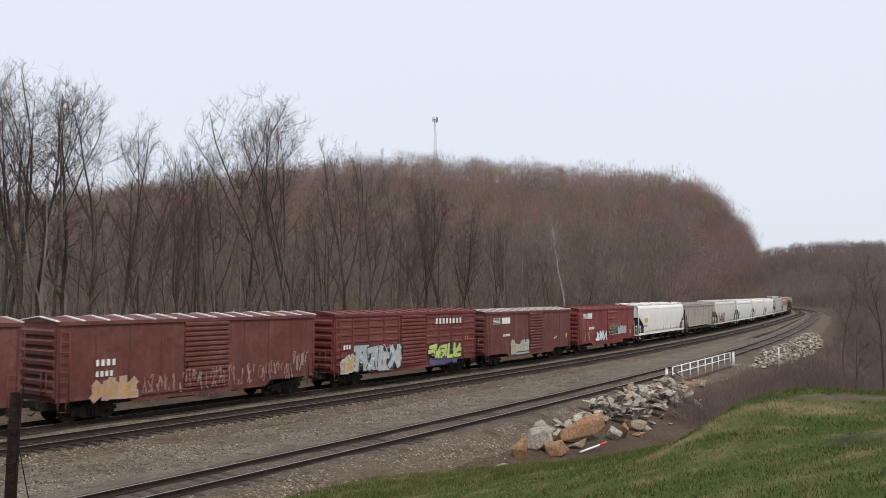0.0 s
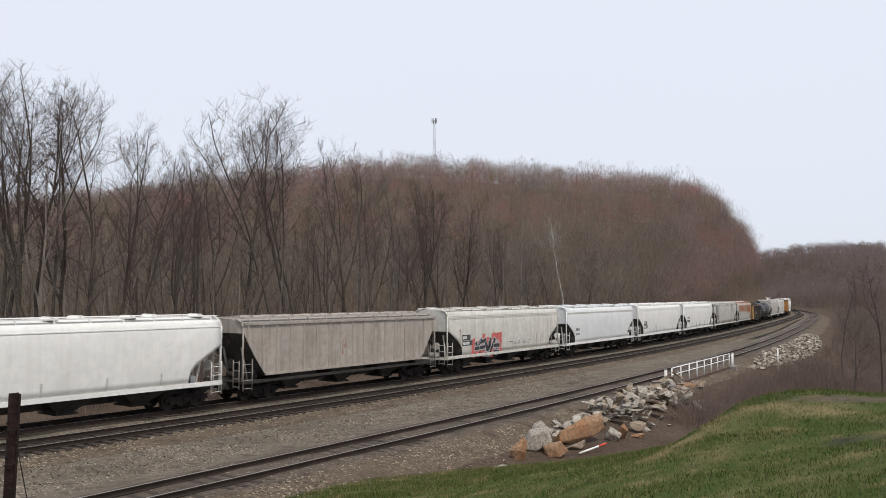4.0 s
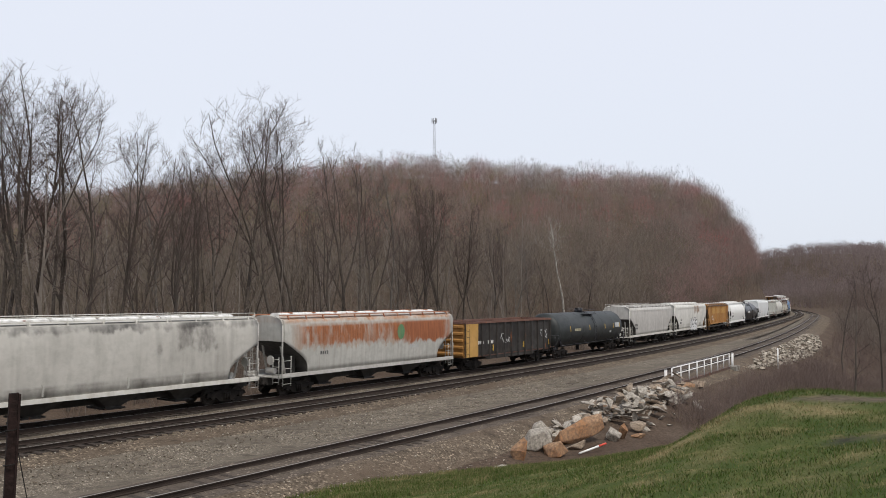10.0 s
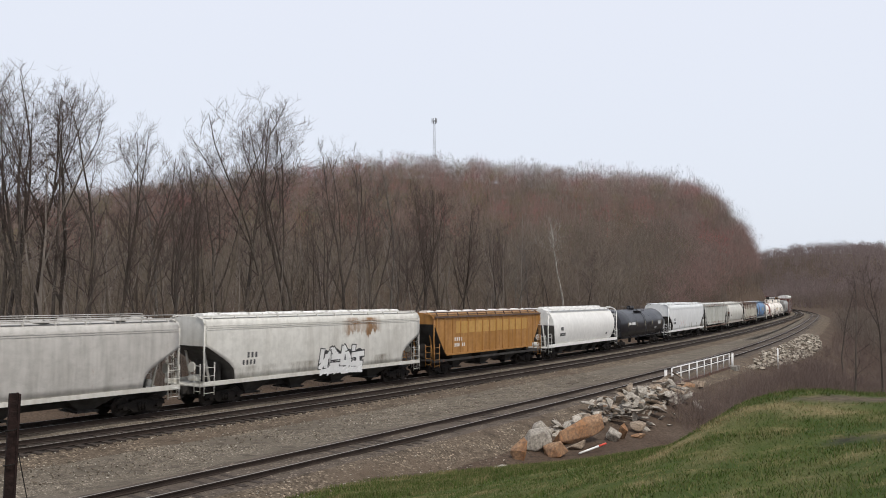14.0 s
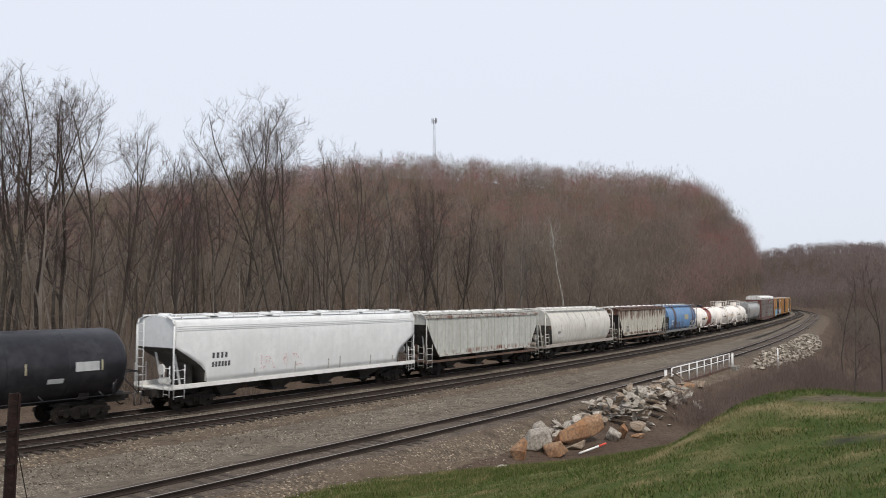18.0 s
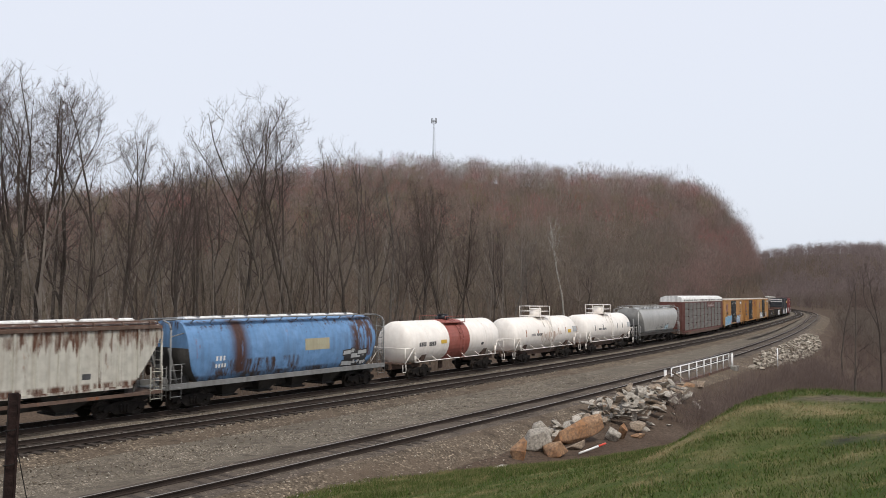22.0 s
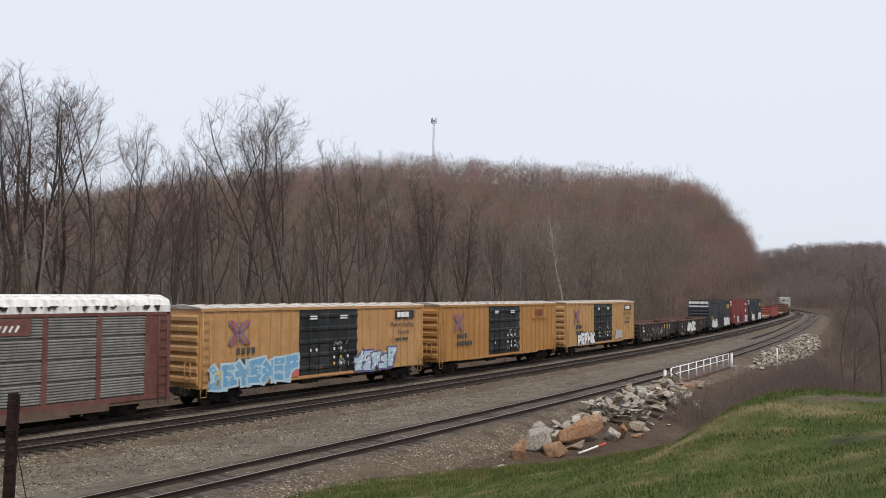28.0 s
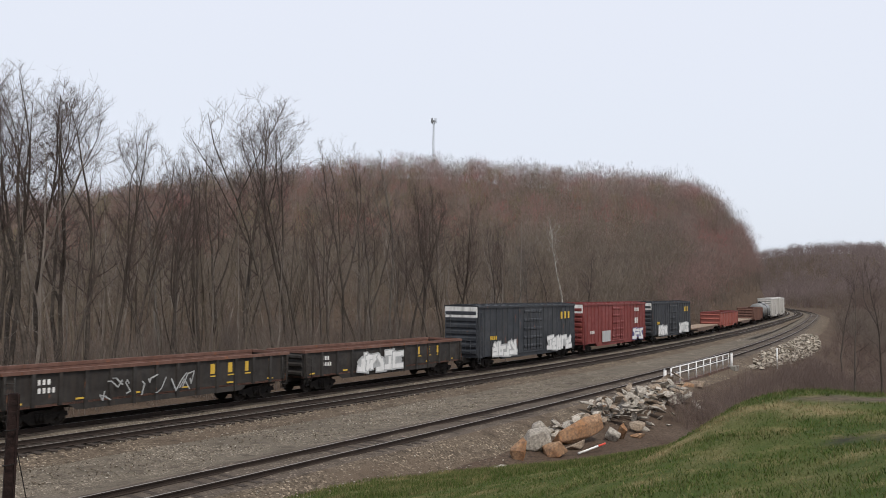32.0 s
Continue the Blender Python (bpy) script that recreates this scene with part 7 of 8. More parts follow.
c = hopper("covered_hopper", "dull tan covered hopper with ribbed sides", 17.4, "flat", P_TAN, rt, 4.15, 4.35, P_UNDER, 3, 0, "trough", 17, cut="slope", low=1.35)
put(c, -213.6, -196.1)
c = hopper("covered_hopper", "stained white covered hopper with red-and-black graffiti", 18.1, "plate", P_WHITE_WORN, rt, 4.42, 4.6, None, 4, 3)
part("dark_plate", slab(Kit(), -7.2, -6.0, 2.35, 2.75, PLATE).box(0, 0.01, 0, 0.01, 2.5, 2.51), M_BLACK, c)
part("dark_plate", slab(Kit(), -7.1, -5.7, 1.95, 2.32, PLATE), M_BLACK, c)
letters(c, "reporting_mark", -7.1, 2.44, 4, 0.22, M_WHITE, lambda z: PLATE(z) + 0.005, rt, 0.25)
letters(c, "number", -7.0, 2.03, 6, 0.2, M_WHITE, lambda z: PLATE(z) + 0.005, rt, 0.25, 0.55)
tag_art(c, -5.6, -1.3, 1.2, 2.55, 3, G_RED, None, PLATE, rt, "red spray-painted burst")
tag_art(c, -5.3, -1.7, 1.2, 2.25, 5, G_BLACK, G_SILVER, lambda z: PLATE(z) + 0.004, rt, "black graffiti letters with pale edges", 0.05)
tag_art(c, -0.2, 3.6, 1.7, 2.0, 8, None, G_BLACK, PLATE, rt, "thin dark scrawl", 0.02)
put(c, -194.8, -176.6)
c = hopper("covered_hopper", "cool white covered hopper with a grey stripe", 18.2, "plate", P_WHITE_COOL, rt, 4.42, 4.6, P_WHITE, 4, 0, stripe=P_GREY_DIRTY)
letters(c, "reporting_mark", -7.0, 2.35, 4, 0.24, M_BLACK, PLATE, rt)
letters(c, "number", -7.0, 1.95, 5, 0.2, M_BLACK, PLATE, rt)
put(c, -175.0, -156.7)
c = hopper("covered_hopper", "white covered hopper with dark plates and thin scrawls", 18.1, "plate", P_WHITE, rt, 4.42, 4.6, None, 4, 3)
part("dark_plate", slab(Kit(), -7.0, -5.9, 2.3, 2.7, PLATE), M_BLACK, c)
part("dark_plate", slab(Kit(), -7.0, -5.6, 1.9, 2.26, PLATE), M_BLACK, c)
letters(c, "reporting_mark", -6.9, 2.4, 4, 0.2, M_WHITE, lambda z: PLATE(z) + 0.005, rt, 0.25)
letters(c, "number", -6.9, 1.98, 6, 0.2, M_WHITE, lambda z: PLATE(z) + 0.005, rt, 0.25, 0.5)
tag_art(c, -5.0, -1.2, 1.3, 2.3, 5, None, G_BLACK, PLATE, rt, "thin dark outline graffiti", 0.025)
tag_art(c, 4.2, 5.3, 1.6, 2.4, 2, None, G_BLACK, PLATE, rt, "small dark scrawl", 0.025)
tag_art(c, -0.8, 2.0, 1.5, 1.9, 5, None, G_SILVER, PLATE, rt, "faint grey scrawl", 0.03)
put(c, -155.1, -137.0)
c = hopper("covered_hopper", "white covered hopper with dark lettering bars", 18.1, "plate", P_WHITE, rt, 4.42, 4.6, None, 4, 3)
letters(c, "reporting_mark", -7.0, 2.5, 4, 0.32, M_BLACK, PLATE, rt)
letters(c, "number", -7.0, 2.08, 6, 0.30, M_BLACK, PLATE, rt, 0.22, 0.55)
for x in (-7.5, -4.3, -1.6, 0.3, 1.2, 3.4, 5.2, 7.1):
    part("side_stake", slab(Kit(), x, x + 0.05, 1.35, 1.7 + 0.3 * rt.random(), PLATE, 0.03), P_GREY_DIRTY, c)
put(c, -135.5, -117.4)
c = hopper("covered_hopper", "grimy grey covered hopper with roof railings", 19.6, "plate", P_GRIMY, rt, 4.28, 4.42, P_WHITE_WORN, 4, 0, "trough_white", 0, True, P_WHITE_WORN, P_GREY)
letters(c, "reporting_mark", -7.4, 2.3, 4, 0.26, M_BLACK, PLATE, rt)
letters(c, "number", -7.4, 1.9, 6, 0.22, M_BLACK, PLATE, rt)
for x in (-6.0, -2.0, 2.0, 5.0):
    part("side_stake", slab(Kit(), x, x + 0.08, 1.35, 1.85, PLATE, 0.03), P_ORANGE_RUST, c)
put(c, -115.8, -96.1)
c = hopper("covered_hopper", "grey covered hopper streaked with broad orange rust", 16.8, "plate", P_ORANGE_RUST, rt, 4.22, 4.45, P_GREY, 3, 0, "trough_white", cut="hex", roof_mat=P_RUST_BAND)
part("round_emblem", Kit().add([(2.2 + 0.38 * math.cos(i * 0.449), -PLATE(3.25) - 0.02, 3.25 + 0.5 * math.sin(i * 0.449)) for i in range(14)], [tuple(range(14))]), M_GREEN, c)
letters(c, "number", -5.4, 2.2, 4, 0.2, M_BLACK, PLATE, rt)
letters(c, "data_bars", 3.2, 2.15, 5, 0.22, G_SILVER, PLATE, rt)
put(c, -94.5, -77.7)
c = gondola("gondola", "tall black gondola with an ochre end panel", 14.2, 1.05, 3.55, P_GON, rt, 13, P_GON_IN, True, P_OCHRE)
part("ochre_panel", slab(Kit(), -7.05, -5.35, 1.08, 3.5, lambda z: 1.58), P_OCHRE_LIGHT, c, "ochre-painted corner panel")
letters(c, "reporting_mark", -5.2, 1.95, 4, 0.24, M_WHITE, lambda z: 1.475, rt)
letters(c, "number", -3.7, 1.95, 4, 0.24, M_WHITE, lambda z: 1.475, rt)
tag_art(c, -1.5, -0.5, 1.9, 2.6, 2, None, G_WHITE, lambda z: 1.57, rt, "small white scrawl", 0.04)
tag_art(c, 5.2, 6.2, 2.0, 2.7, 2, None, G_WHITE, lambda z: 1.57, rt, "small white scrawl", 0.04)
for x in (-3.1, 1.9, 6.55):
    part("yellow_mark", slab(Kit(), x, x + 0.09, 1.4, 1.85, lambda z: 1.57), M_YELLOW, c)
put(c, -76.1, -62.0)
c = tank_car("tank_car", "dark green-black tank car with small yellow marks", 16.9, 1.6, 2.42, P_GREEN_BLACK, rt, rail_mat=P_BLACK)
TANK_Y = lambda zc, r: (lambda z: math.sqrt(max(0.01, r * r - (z - zc) ** 2)))
ty = TANK_Y(2.42, 1.61)
letters(c, "reporting_mark", -4.6, 2.35, 9, 0.22, G_OLIVE, ty, rt, 0.25, 0.5)
for x in (-5.6, -1.0, 3.0, 5.3, 7.1):
    part("yellow_mark", slab(Kit(), x, x + 0.09, 2.35, 2.8, ty), M_YELLOW, c)
part("white_plate", slab(Kit(), 5.9, 7.0, 2.4, 2.85, ty), G_SILVER, c)
part("white_plate", slab(Kit(), 4.4, 4.8, 1.9, 2.1, ty), G_SILVER, c)
put(c, -60.9, -43.7)
c = hopper("covered_hopper", "light grey covered hopper with fluted upper sides", 16.6, "plate", P_GREY, rt, 4.25, 4.42, P_WHITE_WORN, 3, 2, "round", 0, True, None, P_WHITE_WORN)
letters(c, "reporting_mark", -6.6, 2.25, 4, 0.26, M_BLACK, PLATE, rt)
letters(c, "number", -6.6, 1.9, 5, 0.22, M_BLACK, PLATE, rt)
put(c, -41.6, -25.0)
c = hopper("covered_hopper", "stained grey covered hopper with pale graffiti and rust", 18.0, "plate", P_STAINED, rt, 4.36, 4.52, P_WHITE_WORN, 4, 3, "trough_white", 0, False)
letters(c, "reporting_mark", -6.2, 2.35, 3, 0.28, M_BLACK, PLATE, rt)
letters(c, "number", -6.5, 1.98, 4, 0.26, M_BLACK, PLATE, rt, 0.5)
tag_art(c, -0.6, 3.0, 1.45, 2.45, 4, G_WHITE, G_BLACK, PLATE, rt, "white graffiti with dark outlines", 0.05)
tag_art(c, -0.7, 3.0, 1.0, 1.4, 6, G_WHITE, None, lambda z: 1.54, rt, "white graffiti on the sill")
put(c, -23.7, -5.6)
c = hopper("covered_hopper", "ochre-yellow covered hopper with ribbed sides", 16.2, "flat", P_OCHRE, rt, 4.15, 4.38, P_UNDER, 3, 0, "trough_white", 16, cut="slope", low=1.4, roof_mat=P_FRAME_RUST)
part("pale_patch", slab(Kit(), -5.2, 5.9, 2.9, 3.75, lambda z: 1.462, 0.004), P_OCHRE_LIGHT, c, "lighter yellow lettering patches")
letters(c, "reporting_mark", -5.4, 2.35, 4, 0.26, M_WHITE, lambda z: 1.465, rt, 0.6)
letters(c, "number", -5.4, 1.95, 6, 0.24, M_WHITE, lambda z: 1.465, rt, 0.5)
put(c, -4.0, 12.2)
c = hopper("covered_hopper", "smooth white round-sided covered hopper", 16.8, "round", P_WHITE, rt, 4.2, 4.42, P_WHITE, 4, 0, "trough", cut="round", low=1.3)
letters(c, "reporting_mark", -5.9, 2.5, 3, 0.3, M_BLACK, ROUND, rt, 0.15)
letters(c, "number", -6.0, 2.0, 6, 0.28, M_BLACK, ROUND, rt, 0.2, 0.55)
part("side_mark", slab(Kit(), 5.2, 5.5, 1.75, 1.95, ROUND), M_BLACK, c)
put(c, 13.7, 30.4)
c = tank_car("tank_car", "glossy black tank car with white lettering bars", 16.6, 1.62, 2.45, P_BLACK, rt, rail_mat=P_BLACK)
ty = TANK_Y(2.45, 1.63)
letters(c, "reporting_mark", -5.2, 2.45, 4, 0.26, M_WHITE, ty, rt, 0.25, 0.5)
letters(c, "number", -4.2, 2.45, 6, 0.26, M_WHITE, ty, rt, 0.25, 0.5)
for x in (-5.5, -2.6, 0.4, 3.2, 6.6):
    part("pale_mark", slab(Kit(), x, x + 0.07, 2.3, 2.75, ty), G_OLIVE, c)
part("white_plate", slab(Kit(), 5.4, 6.5, 2.3, 2.7, ty), G_SILVER, c)
part("white_plate", slab(Kit(), 4.2, 4.9, 1.85, 2.05, ty), G_SILVER, c)
put(c, 30.9, 47.6)
c = hopper("covered_hopper", "pale grey-white covered hopper with fluted upper sides", 19.2, "plate", P_WHITE_COOL, rt, 4.38, 4.56, P_WHITE, 4, 3)
letters(c, "reporting_mark", -7.3, 2.45, 4, 0.28, M_BLACK, PLATE, rt)
letters(c, "number", -7.3, 2.02, 6, 0.26, M_BLACK, PLATE, rt, 0.25, 0.55)
tag_art(c, -4.2, -1.2, 1.7, 2.4, 5, None, G_RED, PLATE, rt, "thin faint red scrawl", 0.015)
for x in (-7.7, -4.5, -1.5, 1.2, 2.2, 5.0, 7.2):
    part("side_stake", slab(Kit(), x, x + 0.05, 1.35, 1.75 + 0.3 * rt.random(), PLATE, 0.03), P_GREY_DIRTY, c)
put(c, 49.6, 68.8)
c = hopper("covered_hopper", "worn grey covered hopper with ribbed sides and rust stains", 16.7, "flat", P_GREY_RUST, rt, 4.15, 4.35, P_FRAME_RUST, 3, 0, "trough_white", 17, cut="slope", low=1.38)
put(c, 70.2, 86.8)
c = hopper("covered_hopper", "dirty white round-sided covered hopper with dark drips", 16.2, "round", P_WHITE_WORN, rt, 4.2, 4.38, P_TAN, 4, 0, "trough_white", cut="round", low=1.3)
letters(c, "reporting_mark", -5.6, 2.25, 3, 0.24, M_BLACK, ROUND, rt)
letters(c, "number", -5.6, 1.92, 5, 0.22, G_WHITE, ROUND, rt)
for x, drop in ((-3.0, 0.9), (-1.3, 0.7), (0.4, 1.8), (2.2, 0.6), (4.4, 0.5)):
    stk = Kit()
    for k in range(10):
        za, zb = 4.12 - drop * k / 10, 4.12 - drop * (k + 1) / 10
        stroke(stk, [(x + 0.02 * k, za), (x + 0.02 * (k + 1), zb)], 0.11 - 0.009 * k, ROUND, 0.02)
    part("drip_stain", stk, P_SLATE, c)
tag_art(c, 3.4, 7.0, 1.5, 2.2, 5, None, G_SILVER, ROUND, rt, "faint grey scrawl", 0.03)
put(c, 88.0, 104.5)
c = hopper("covered_hopper", "rust-eaten cream covered hopper with ribbed sides", 16.9, "flat", P_RUSTY_CREAM, rt, 4.15, 4.35, P_FRAME_RUST, 3, 0, "trough_white", 18, cut="slope", low=1.38, roof_mat=P_FRAME_RUST)
letters(c, "reporting_mark", -6.0, 2.1, 3, 0.26, M_BLACK, lambda z: 1.465, rt, 0.7)
letters(c, "number", -6.0, 1.75, 6, 0.26, M_BLACK, lambda z: 1.465, rt, 0.4)
part("dark_plate", slab(Kit(), 4.4, 4.8, 1.9, 2.15, lambda z: 1.465), M_BLACK, c)
put(c, 106.2, 123.0)
c = hopper("covered_hopper", "sky-blue round-sided covered hopper with rust streaks", 16.2, "round", P_BLUE, rt, 4.2, 4.36, P_SLATE, 4, 0, "trough_white", cut="round", low=1.3, roof_mat=P_SLATE, end_mat=P_SLATE)
part("yellow_patch", slab(Kit(), 0.9, 2.9, 2.5, 3.15, ROUND), G_OLIVE, c, "faded yellow patch")
tag_art(c, 4.2, 6.2, 1.5, 2.3, 3, G_SILVER, G_BLACK, ROUND, rt, "grey bubble graffiti", 0.05)
letters(c, "reporting_mark", -5.4, 2.3, 3, 0.24, M_WHITE, ROUND, rt)
letters(c, "number", -5.4, 1.95, 4, 0.2, M_WHITE, ROUND, rt)
put(c, 123.4, 139.6)
c = tank_car("tank_car", "white tank car with a brick-red middle band", 12.5, 1.47, 2.38, P_TANK_WHITE, rt, (-1.25, 1.45, P_TANK_BAND), "hatch", P_TANK_WHITE, P_FRAME_RUST, P_TANK_BAND)
ty = TANK_Y(2.38, 1.48)
letters(c, "reporting_mark", -4.9, 2.15, 4, 0.28, M_BLACK, ty, rt, 0.25, 0.55)
letters(c, "number", -3.75, 2.15, 4, 0.28, M_BLACK, ty, rt, 0.25, 0.55)
part("yellow_plate", slab(Kit(), -2.3, -1.6, 2.25, 2.5, ty), M_YELLOW, c)
part("dark_plate", slab(Kit(), 3.2, 3.5, 1.9, 2.1, ty), M_BLACK, c)
put(c, 142.1, 154.6)
for kk, (u0, u1, lab) in enumerate(((156.9, 169.5, "cream-white tank car with a caged top platform and rust stains"), (171.6, 184.6, "white tank car with a caged top platform and dark marks"))):
    c = tank_car("tank_car", lab, u1 - u0, 1.43, 2.32, P_TANK_WHITE, rt, None, "cage", P_TANK_WHITE, P_FRAME_RUST)
    ty = TANK_Y(2.32, 1.44)
    letters(c, "reporting_mark", -3.4, 2.2, 4, 0.2, M_BLACK, ty, rt, 0.5, 0.45)
    letters(c, "number", -2.4, 2.2, 6, 0.2, M_BLACK, ty, rt, 0.5, 0.45)
    for x in (-4.4, -2.2, 1.9, 3.4, 5.9):
        part("rust_mark" if kk == 0 else "dark_mark", slab(Kit(), x, x + 0.10, 2.2, 2.75, ty), P_RUST_BAND if kk == 0 else M_BLACK, c)
    if kk == 0:
        part("yellow_plate", slab(Kit(), 3.9, 4.6, 2.25, 2.55, ty), M_YELLOW, c)
        rust_streaks(c, -1.6, 2.6, 1.35, 2.5, ty, 14, "rust_stain", 0.9, P_STAIN)
    part("grey_plate", slab(Kit(), 5.0, 5.9, 2.3, 2.8, ty), G_SILVER, c)
    put(c, u0, u1)
c = hopper("covered_hopper", "slate-grey round-sided covered hopper with dark graffiti", 17.3, "round", P_STEEL_GREY, rt, 4.05, 4.2, P_UNDER, 4, 0, "round", cut="slope", low=1.3)
tag_art(c, -1.4, 3.5, 1.45, 2.2, 5, None, G_BLACK, ROUND, rt, "dark outline graffiti", 0.06)
tag_art(c, 1.8, 3.2, 1.5, 2.1, 2, G_PALE, None, ROUND, rt, "pale blue spray patch")
part("dark_smear", slab(Kit(), -5.8, 6.0, 1.6, 2.05, ROUND, 0.004), P_GREY_DIRTY, c)
put(c, 186.6, 203.9)
c = autorack("rust-brown auto rack with grey slatted panels and white roof", 27.0, rt)
kn = Kit()
for x, w in ((2.2, 1.9), (4.6, 1.7)):
    for i in range(7):
        xx = x + w * i / 7
        stroke(kn, [(xx, 4.16 + (0 if x < 3 else -0.06)), (xx + 0.10, 4.30 + (0.14 if i == 0 else 0))], 0.09, lambda z: 1.556, 0.004)
stroke(kn, [(2.1, 4.08), (4.5, 4.08)], 0.04, lambda z: 1.556, 0.004)
part("name_script", kn, M_WHITE, c, "white script drawn as plain strokes")
rust_streaks(c, -13.0, 13.0, 4.86, 5.12, lambda z: 1.53, 70, "peeled_patch", 0.9, P_UNDER)
put(c, 205.3, 232.4)


def ttx_boxcar(label, mat, u0, u1, art):
    c = boxcar("high_cube_boxcar", label, 18.6, 0.95, 4.92, 5.12, mat, P_ROOF_PALE, P_ROOF_PALE, rt, 25, 0.11, 0.075, (-2.45, 2.5), P_DOOR, "plug2", drop=0.08)
    k1, k2 = Kit(), Kit()
    f = lambda z: 1.545
    for a, b in (((-7.4, 3.1), (-6.35, 4.25)), ((-7.4, 4.25), (-6.35, 3.1))):
        stroke(k1, [a, b], 0.17, f, 0.010)
        for dx in (-0.2, 0.2):
            stroke(k2, [(a[0] + dx, a[1]), (b[0] + dx, b[1])], 0.08, f, 0.013)
    part("emblem_cross", k1, M_FADED_RED, c, "faded red and blue crossed-bar emblem")
    part("emblem_cross", k2, M_FADED_BLUE, c)
    if art == "orange":
        letters(c, "logo", 5.3, 3.95, 3, 0.50, M_MAROON, f, rt, 0.35, 0.75)
        words(c, "Railcar Pooling Experts", 4.55, 3.55, 0.32, M_MAROON, 1.55)
    else:
        part("logo_panel", slab(Kit(), 6.2, 8.2, 4.08, 4.62, f), G_BLACK, c, "black panel with white logo bars")
        letters(c, "logo", 6.4, 4.18, 3, 0.34, M_WHITE, lambda z: 1.556, rt, 0.2, 1.1)
        words(c, "Railcar Pooling", 5.75, 3.62, 0.40, M_BLACK, 1.55)
        words(c, "Experts", 6.5, 3.12, 0.40, M_BLACK, 1.55)
        letters(c, "address_line", 6.3, 2.7, 9, 0.16, M_BLACK, f, rt)
    for z, n in ((2.55, 4), (2.0, 6)):
        letters(c, "reporting_mark", -7.0, z, n, 0.32, M_BLACK, f, rt, 0.5, 0.6)
    for x in (-1.7, 0.9):
        for z in (4.35, 4.22):
            letters(c, "door_lettering", x, z, 7, 0.09, M_WHITE, lambda z: 1.57, rt, 0.2, 0.8)
    for x in (-1.7, -1.2, 0.3, 0.9, 1.5):
        for z in (1.55, 1.9, 2.4):
            if rt.random() < 0.65:
                part("door_sticker", slab(Kit(), x, x + 0.12, z, z + 0.16, lambda z: 1.60), M_WHITE if rt.random() < 0.7 else M_YELLOW, c)
    tag_art(c, 0.3, 1.4, 2.3, 2.9, 3, None, G_SILVER, lambda z: 1.61, rt, "small white scrawl on the door", 0.03)
    tag_art(c, 0.3, 2.3, 1.4, 1.9, 4, None, G_SILVER, lambda z: 1.61, rt, "small white scrawl on the door", 0.025)
    if art == "blue":
        tag_art(c, -8.7, -2.6, 1.0, 2.05, 7, G_BLUE, G_PALE, f, rt, "blue graffiti along the lower side", 0.08, 0.1, G_PALE)
        tag_art(c, -8.2, -7.3, 1.1, 1.8, 1, M_YELLOW, None, lambda z: 1.545, rt, "yellow patch in the graffiti")
        tag_art(c, -3.1, -2.5, 1.1, 2.1, 1, G_RED, None, lambda z: 1.545, rt, "red patch of graffiti")
        tag_art(c, 2.3, 6.2, 1.1, 2.15, 5, G_PALE, G_PURPLE, lambda z: 1.60, rt, "pale blue graffiti with dark outlines", 0.07, 0, G_WHITE)
    elif art == "white":
        tag_art(c, -6.6, -2.6, 1.05, 1.95, 5, G_WHITE, G_BLACK, f, rt, "white bubble graffiti", 0.04)
        tag_art(c, 3.4, 5.2, 1.15, 1.95, 2, G_SILVER, None, f, rt, "grey paint-out patch")
    return put(c, u0, u1)


ttx_boxcar("mustard-yellow high-cube box car with black doors and blue graffiti", P_TTX, 234.1, 252.6, "blue")
ttx_boxcar("clean mustard-yellow high-cube box car with black doors", P_TTX2, 254.6, 273.2, "orange")
ttx_boxcar("pale mustard high-cube box car with white bubble graffiti", P_TTX3, 275.3, 294.0, "white")
for lab, u0, u1, n in (("long black gondola with yellow letter bars and rusty lining", 295.6, 311.3, 14), ("black gondola with white graffiti and yellow letter bars", 312.5, 328.7, 13)):
    c = gondola("gondola", lab, u1 - u0, 0.95, 2.36, P_GON, rt, n, P_GON_IN)
    h2 = (u1 - u0) / 2
    g = lambda z: 1.475
    for i in range(3):
        letters(c, "yellow_letter", h2 - 5.3 + 1.12 * i, 1.65, 1, 0.5, M_YELLOW, g, rt)
        part("yellow_dash", slab(Kit(), h2 - 5.3 + 1.12 * i, h2 - 4.9 + 1.12 * i, 1.5, 1.56, g), M_YELLOW, c)
    letters(c, "reporting_mark", -h2 + 1.55, 1.85, 3, 0.22, M_WHITE, g, rt)
    letters(c, "number", -h2 + 1.55, 1.5, 4, 0.22, M_WHITE, g, rt)
    for i in range(6):
        part("yellow_dash", slab(Kit(), -h2 + 0.5 + i * (2 * h2 - 2) / 5, -h2 + 0.9 + i * (2 * h2 - 2) / 5, 1.1, 1.18, g), M_YELLOW, c)
    tag_art(c, -h2 + 4.6, -h2 + 9.0, 1.0, 1.9, 5, G_WHITE if n == 13 else None, G_SILVER, lambda z: 1.575, rt, "white graffiti over the posts", 0.06)
    put(c, u0, u1)
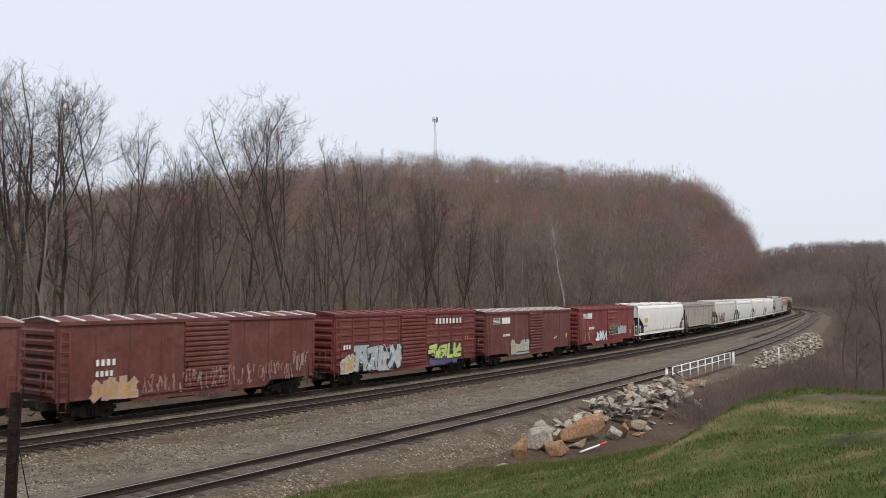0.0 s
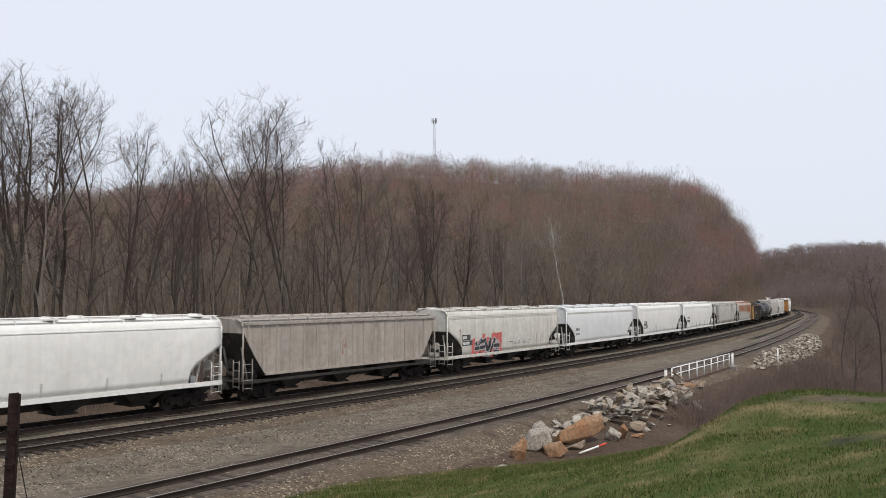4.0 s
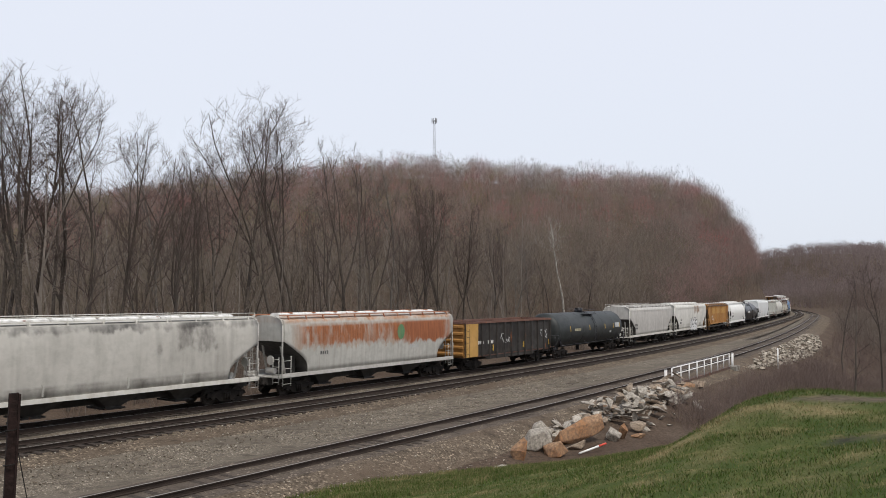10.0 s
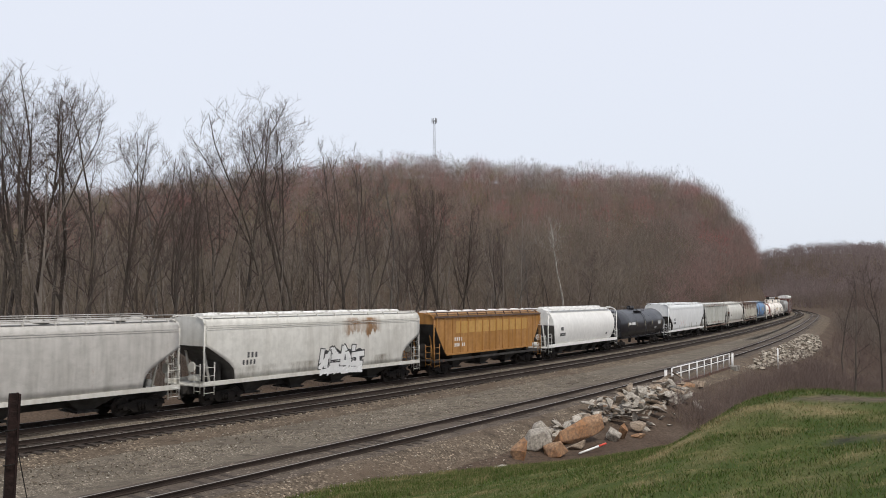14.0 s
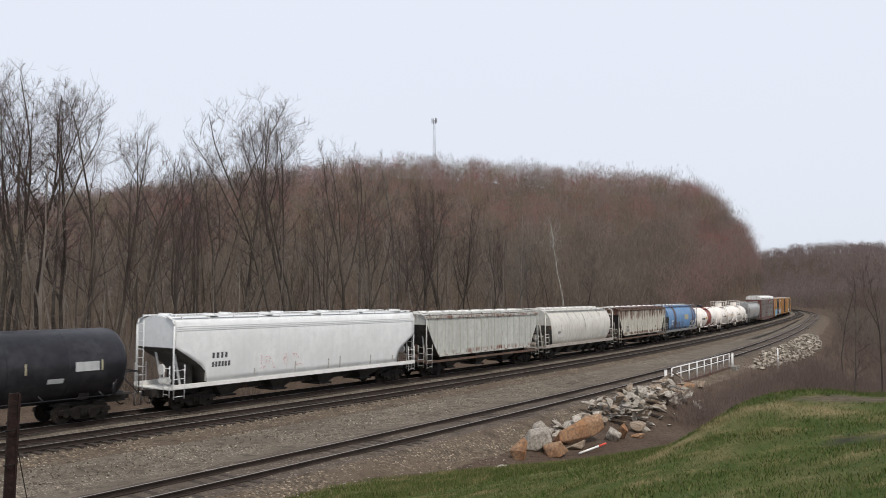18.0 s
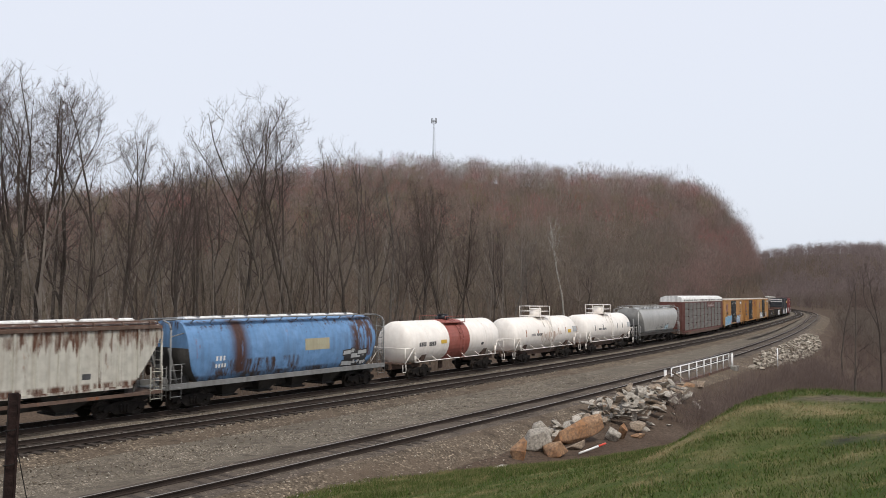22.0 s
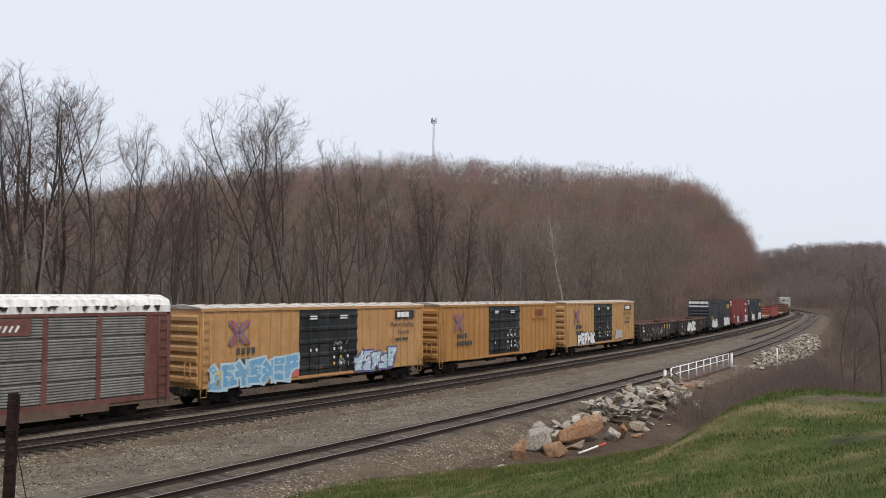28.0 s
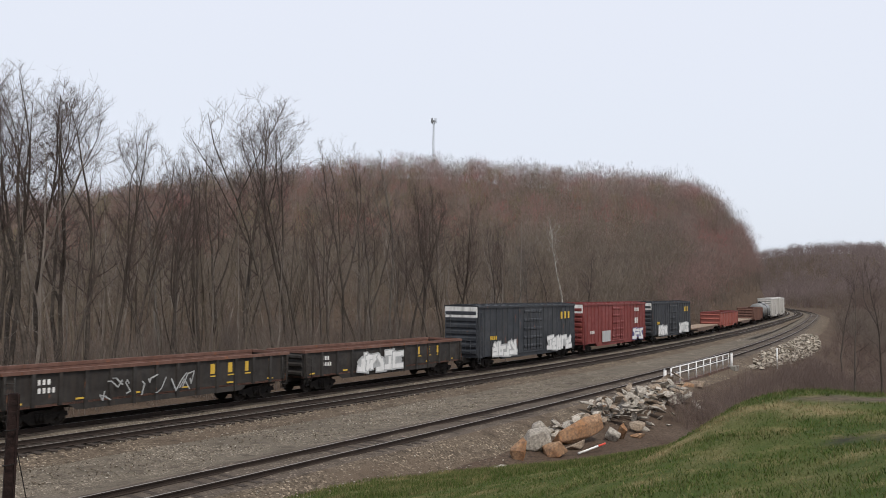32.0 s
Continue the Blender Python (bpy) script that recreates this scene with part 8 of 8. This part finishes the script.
for lab, m, u0, u1, k in (("navy-blue high-cube box car with a white-topped end", P_NAVY, 331.0, 348.6, 0), ("faded red box car with white graffiti patches", P_RED2, 350.6, 369.3, 1), ("navy-blue box car with pale graffiti along the base", P_NAVY, 371.9, 390.2, 2)):
    c = boxcar("high_cube_boxcar", lab, u1 - u0, 0.95, 4.78, 4.95, m, m, m, rt, 20, 0.10, 0.055, (-1.4, 1.9), None, "plug2")
    for sx in (-1, 1):
        part("white_end_top", Kit().box(sx * (u1 - u0) / 2 - 0.02, sx * ((u1 - u0) / 2 + 0.09), -1.42, 1.42, 3.95, 4.76) if sx > 0 else Kit().box(-(u1 - u0) / 2 - 0.09, -(u1 - u0) / 2 + 0.02, -1.42, 1.42, 3.95, 4.76), P_ROOF_WHITE, c)
    f = lambda z: 1.53
    if k != 1:
        for i in range(3):
            letters(c, "yellow_letter", 5.7 + 0.75 * i, 3.55, 1, 0.62, M_YELLOW, f, rt)
        letters(c, "reporting_mark", -7.0, 2.2, 4, 0.3, M_YELLOW, f, rt)
        tag_art(c, -6.6, -3.0, 1.0, 1.9, 4, G_WHITE, G_SILVER, lambda z: 1.57, rt, "pale scrawled graffiti", 0.08)
        tag_art(c, 3.0, 7.6, 1.0, 2.0, 5, G_WHITE, G_SILVER, lambda z: 1.56, rt, "grey graffiti", 0.06)
    else:
        tag_art(c, 4.9, 8.2, 1.0, 2.0, 3, G_WHITE, G_PURPLE, f, rt, "white graffiti with violet shadows", 0.06)
        part("white_patch", slab(Kit(), -4.5, -2.2, 1.0, 2.1, lambda z: 1.57), G_SILVER, c)
        letters(c, "name_lettering", 5.5, 3.9, 4, 0.4, M_WHITE, f, rt)
        letters(c, "emblem", 5.6, 2.6, 2, 0.6, M_WHITE, f, rt)
        letters(c, "reporting_mark", -7.6, 1.9, 4, 0.3, M_WHITE, f, rt)
    put(c, u0, u1)
c = flat_car("flat_car", "low flat car with a littered plank deck", 18.0, P_FRAME_RUST, rt)
put(c, 391.2, 409.2)
c = gondola("gondola", "bright red-brown low gondola", 16.6, 0.95, 2.9, P_TANK_BAND, rt, 12, P_RED2)
put(c, 411.0, 427.6)
c = flat_car("flat_car", "empty flat car with a pale plank deck", 17.0, P_FRAME_RUST, rt)
put(c, 429.2, 446.2)
c = gondola("gondola", "dark rusty gondola with high sides", 15.6, 0.95, 3.1, P_GON_IN, rt, 12)
put(c, 448.0, 463.6)
c = tank_car("tank_car", "dark grey tank car beyond the gondolas", 14.6, 1.5, 2.4, P_SLATE, rt, rail_mat=P_BLACK)
put(c, 465.6, 480.2)
for u0 in (482.4, 502.0):
    c = boxcar("high_cube_boxcar", "pale grey high-cube box car at the curve", 17.6, 0.95, 4.9, 5.1, P_GREY, P_WHITE, P_WHITE, rt, 16, 0.1, 0.05, (-1.4, 1.4), None, "plug2")
    put(c, u0, u0 + 17.6)


# ---- how the train runs along the line ----
def travelled(t):
    return 18.7606 * (t - 16) - 0.0341 * (t - 16) ** 2


def car_pose(u, t, half=6.0):
    s = u - travelled(t)
    xa, ya, za, _ = on_line(s - half)
    xb, yb, zb, _ = on_line(s + half)
    psi = math.atan2(xb - xa, yb - ya)
    return Matrix.Translation(((xa + xb) / 2, (ya + yb) / 2, (za + zb) / 2)) @ Euler((0, 0, math.pi / 2 - psi)).to_matrix().to_4x4()


def motions():
    for thing, u in TRAIN:
        walk(thing, [(k * 0.5, car_pose(u, k * 0.5)) for k in range(65)])


motions()
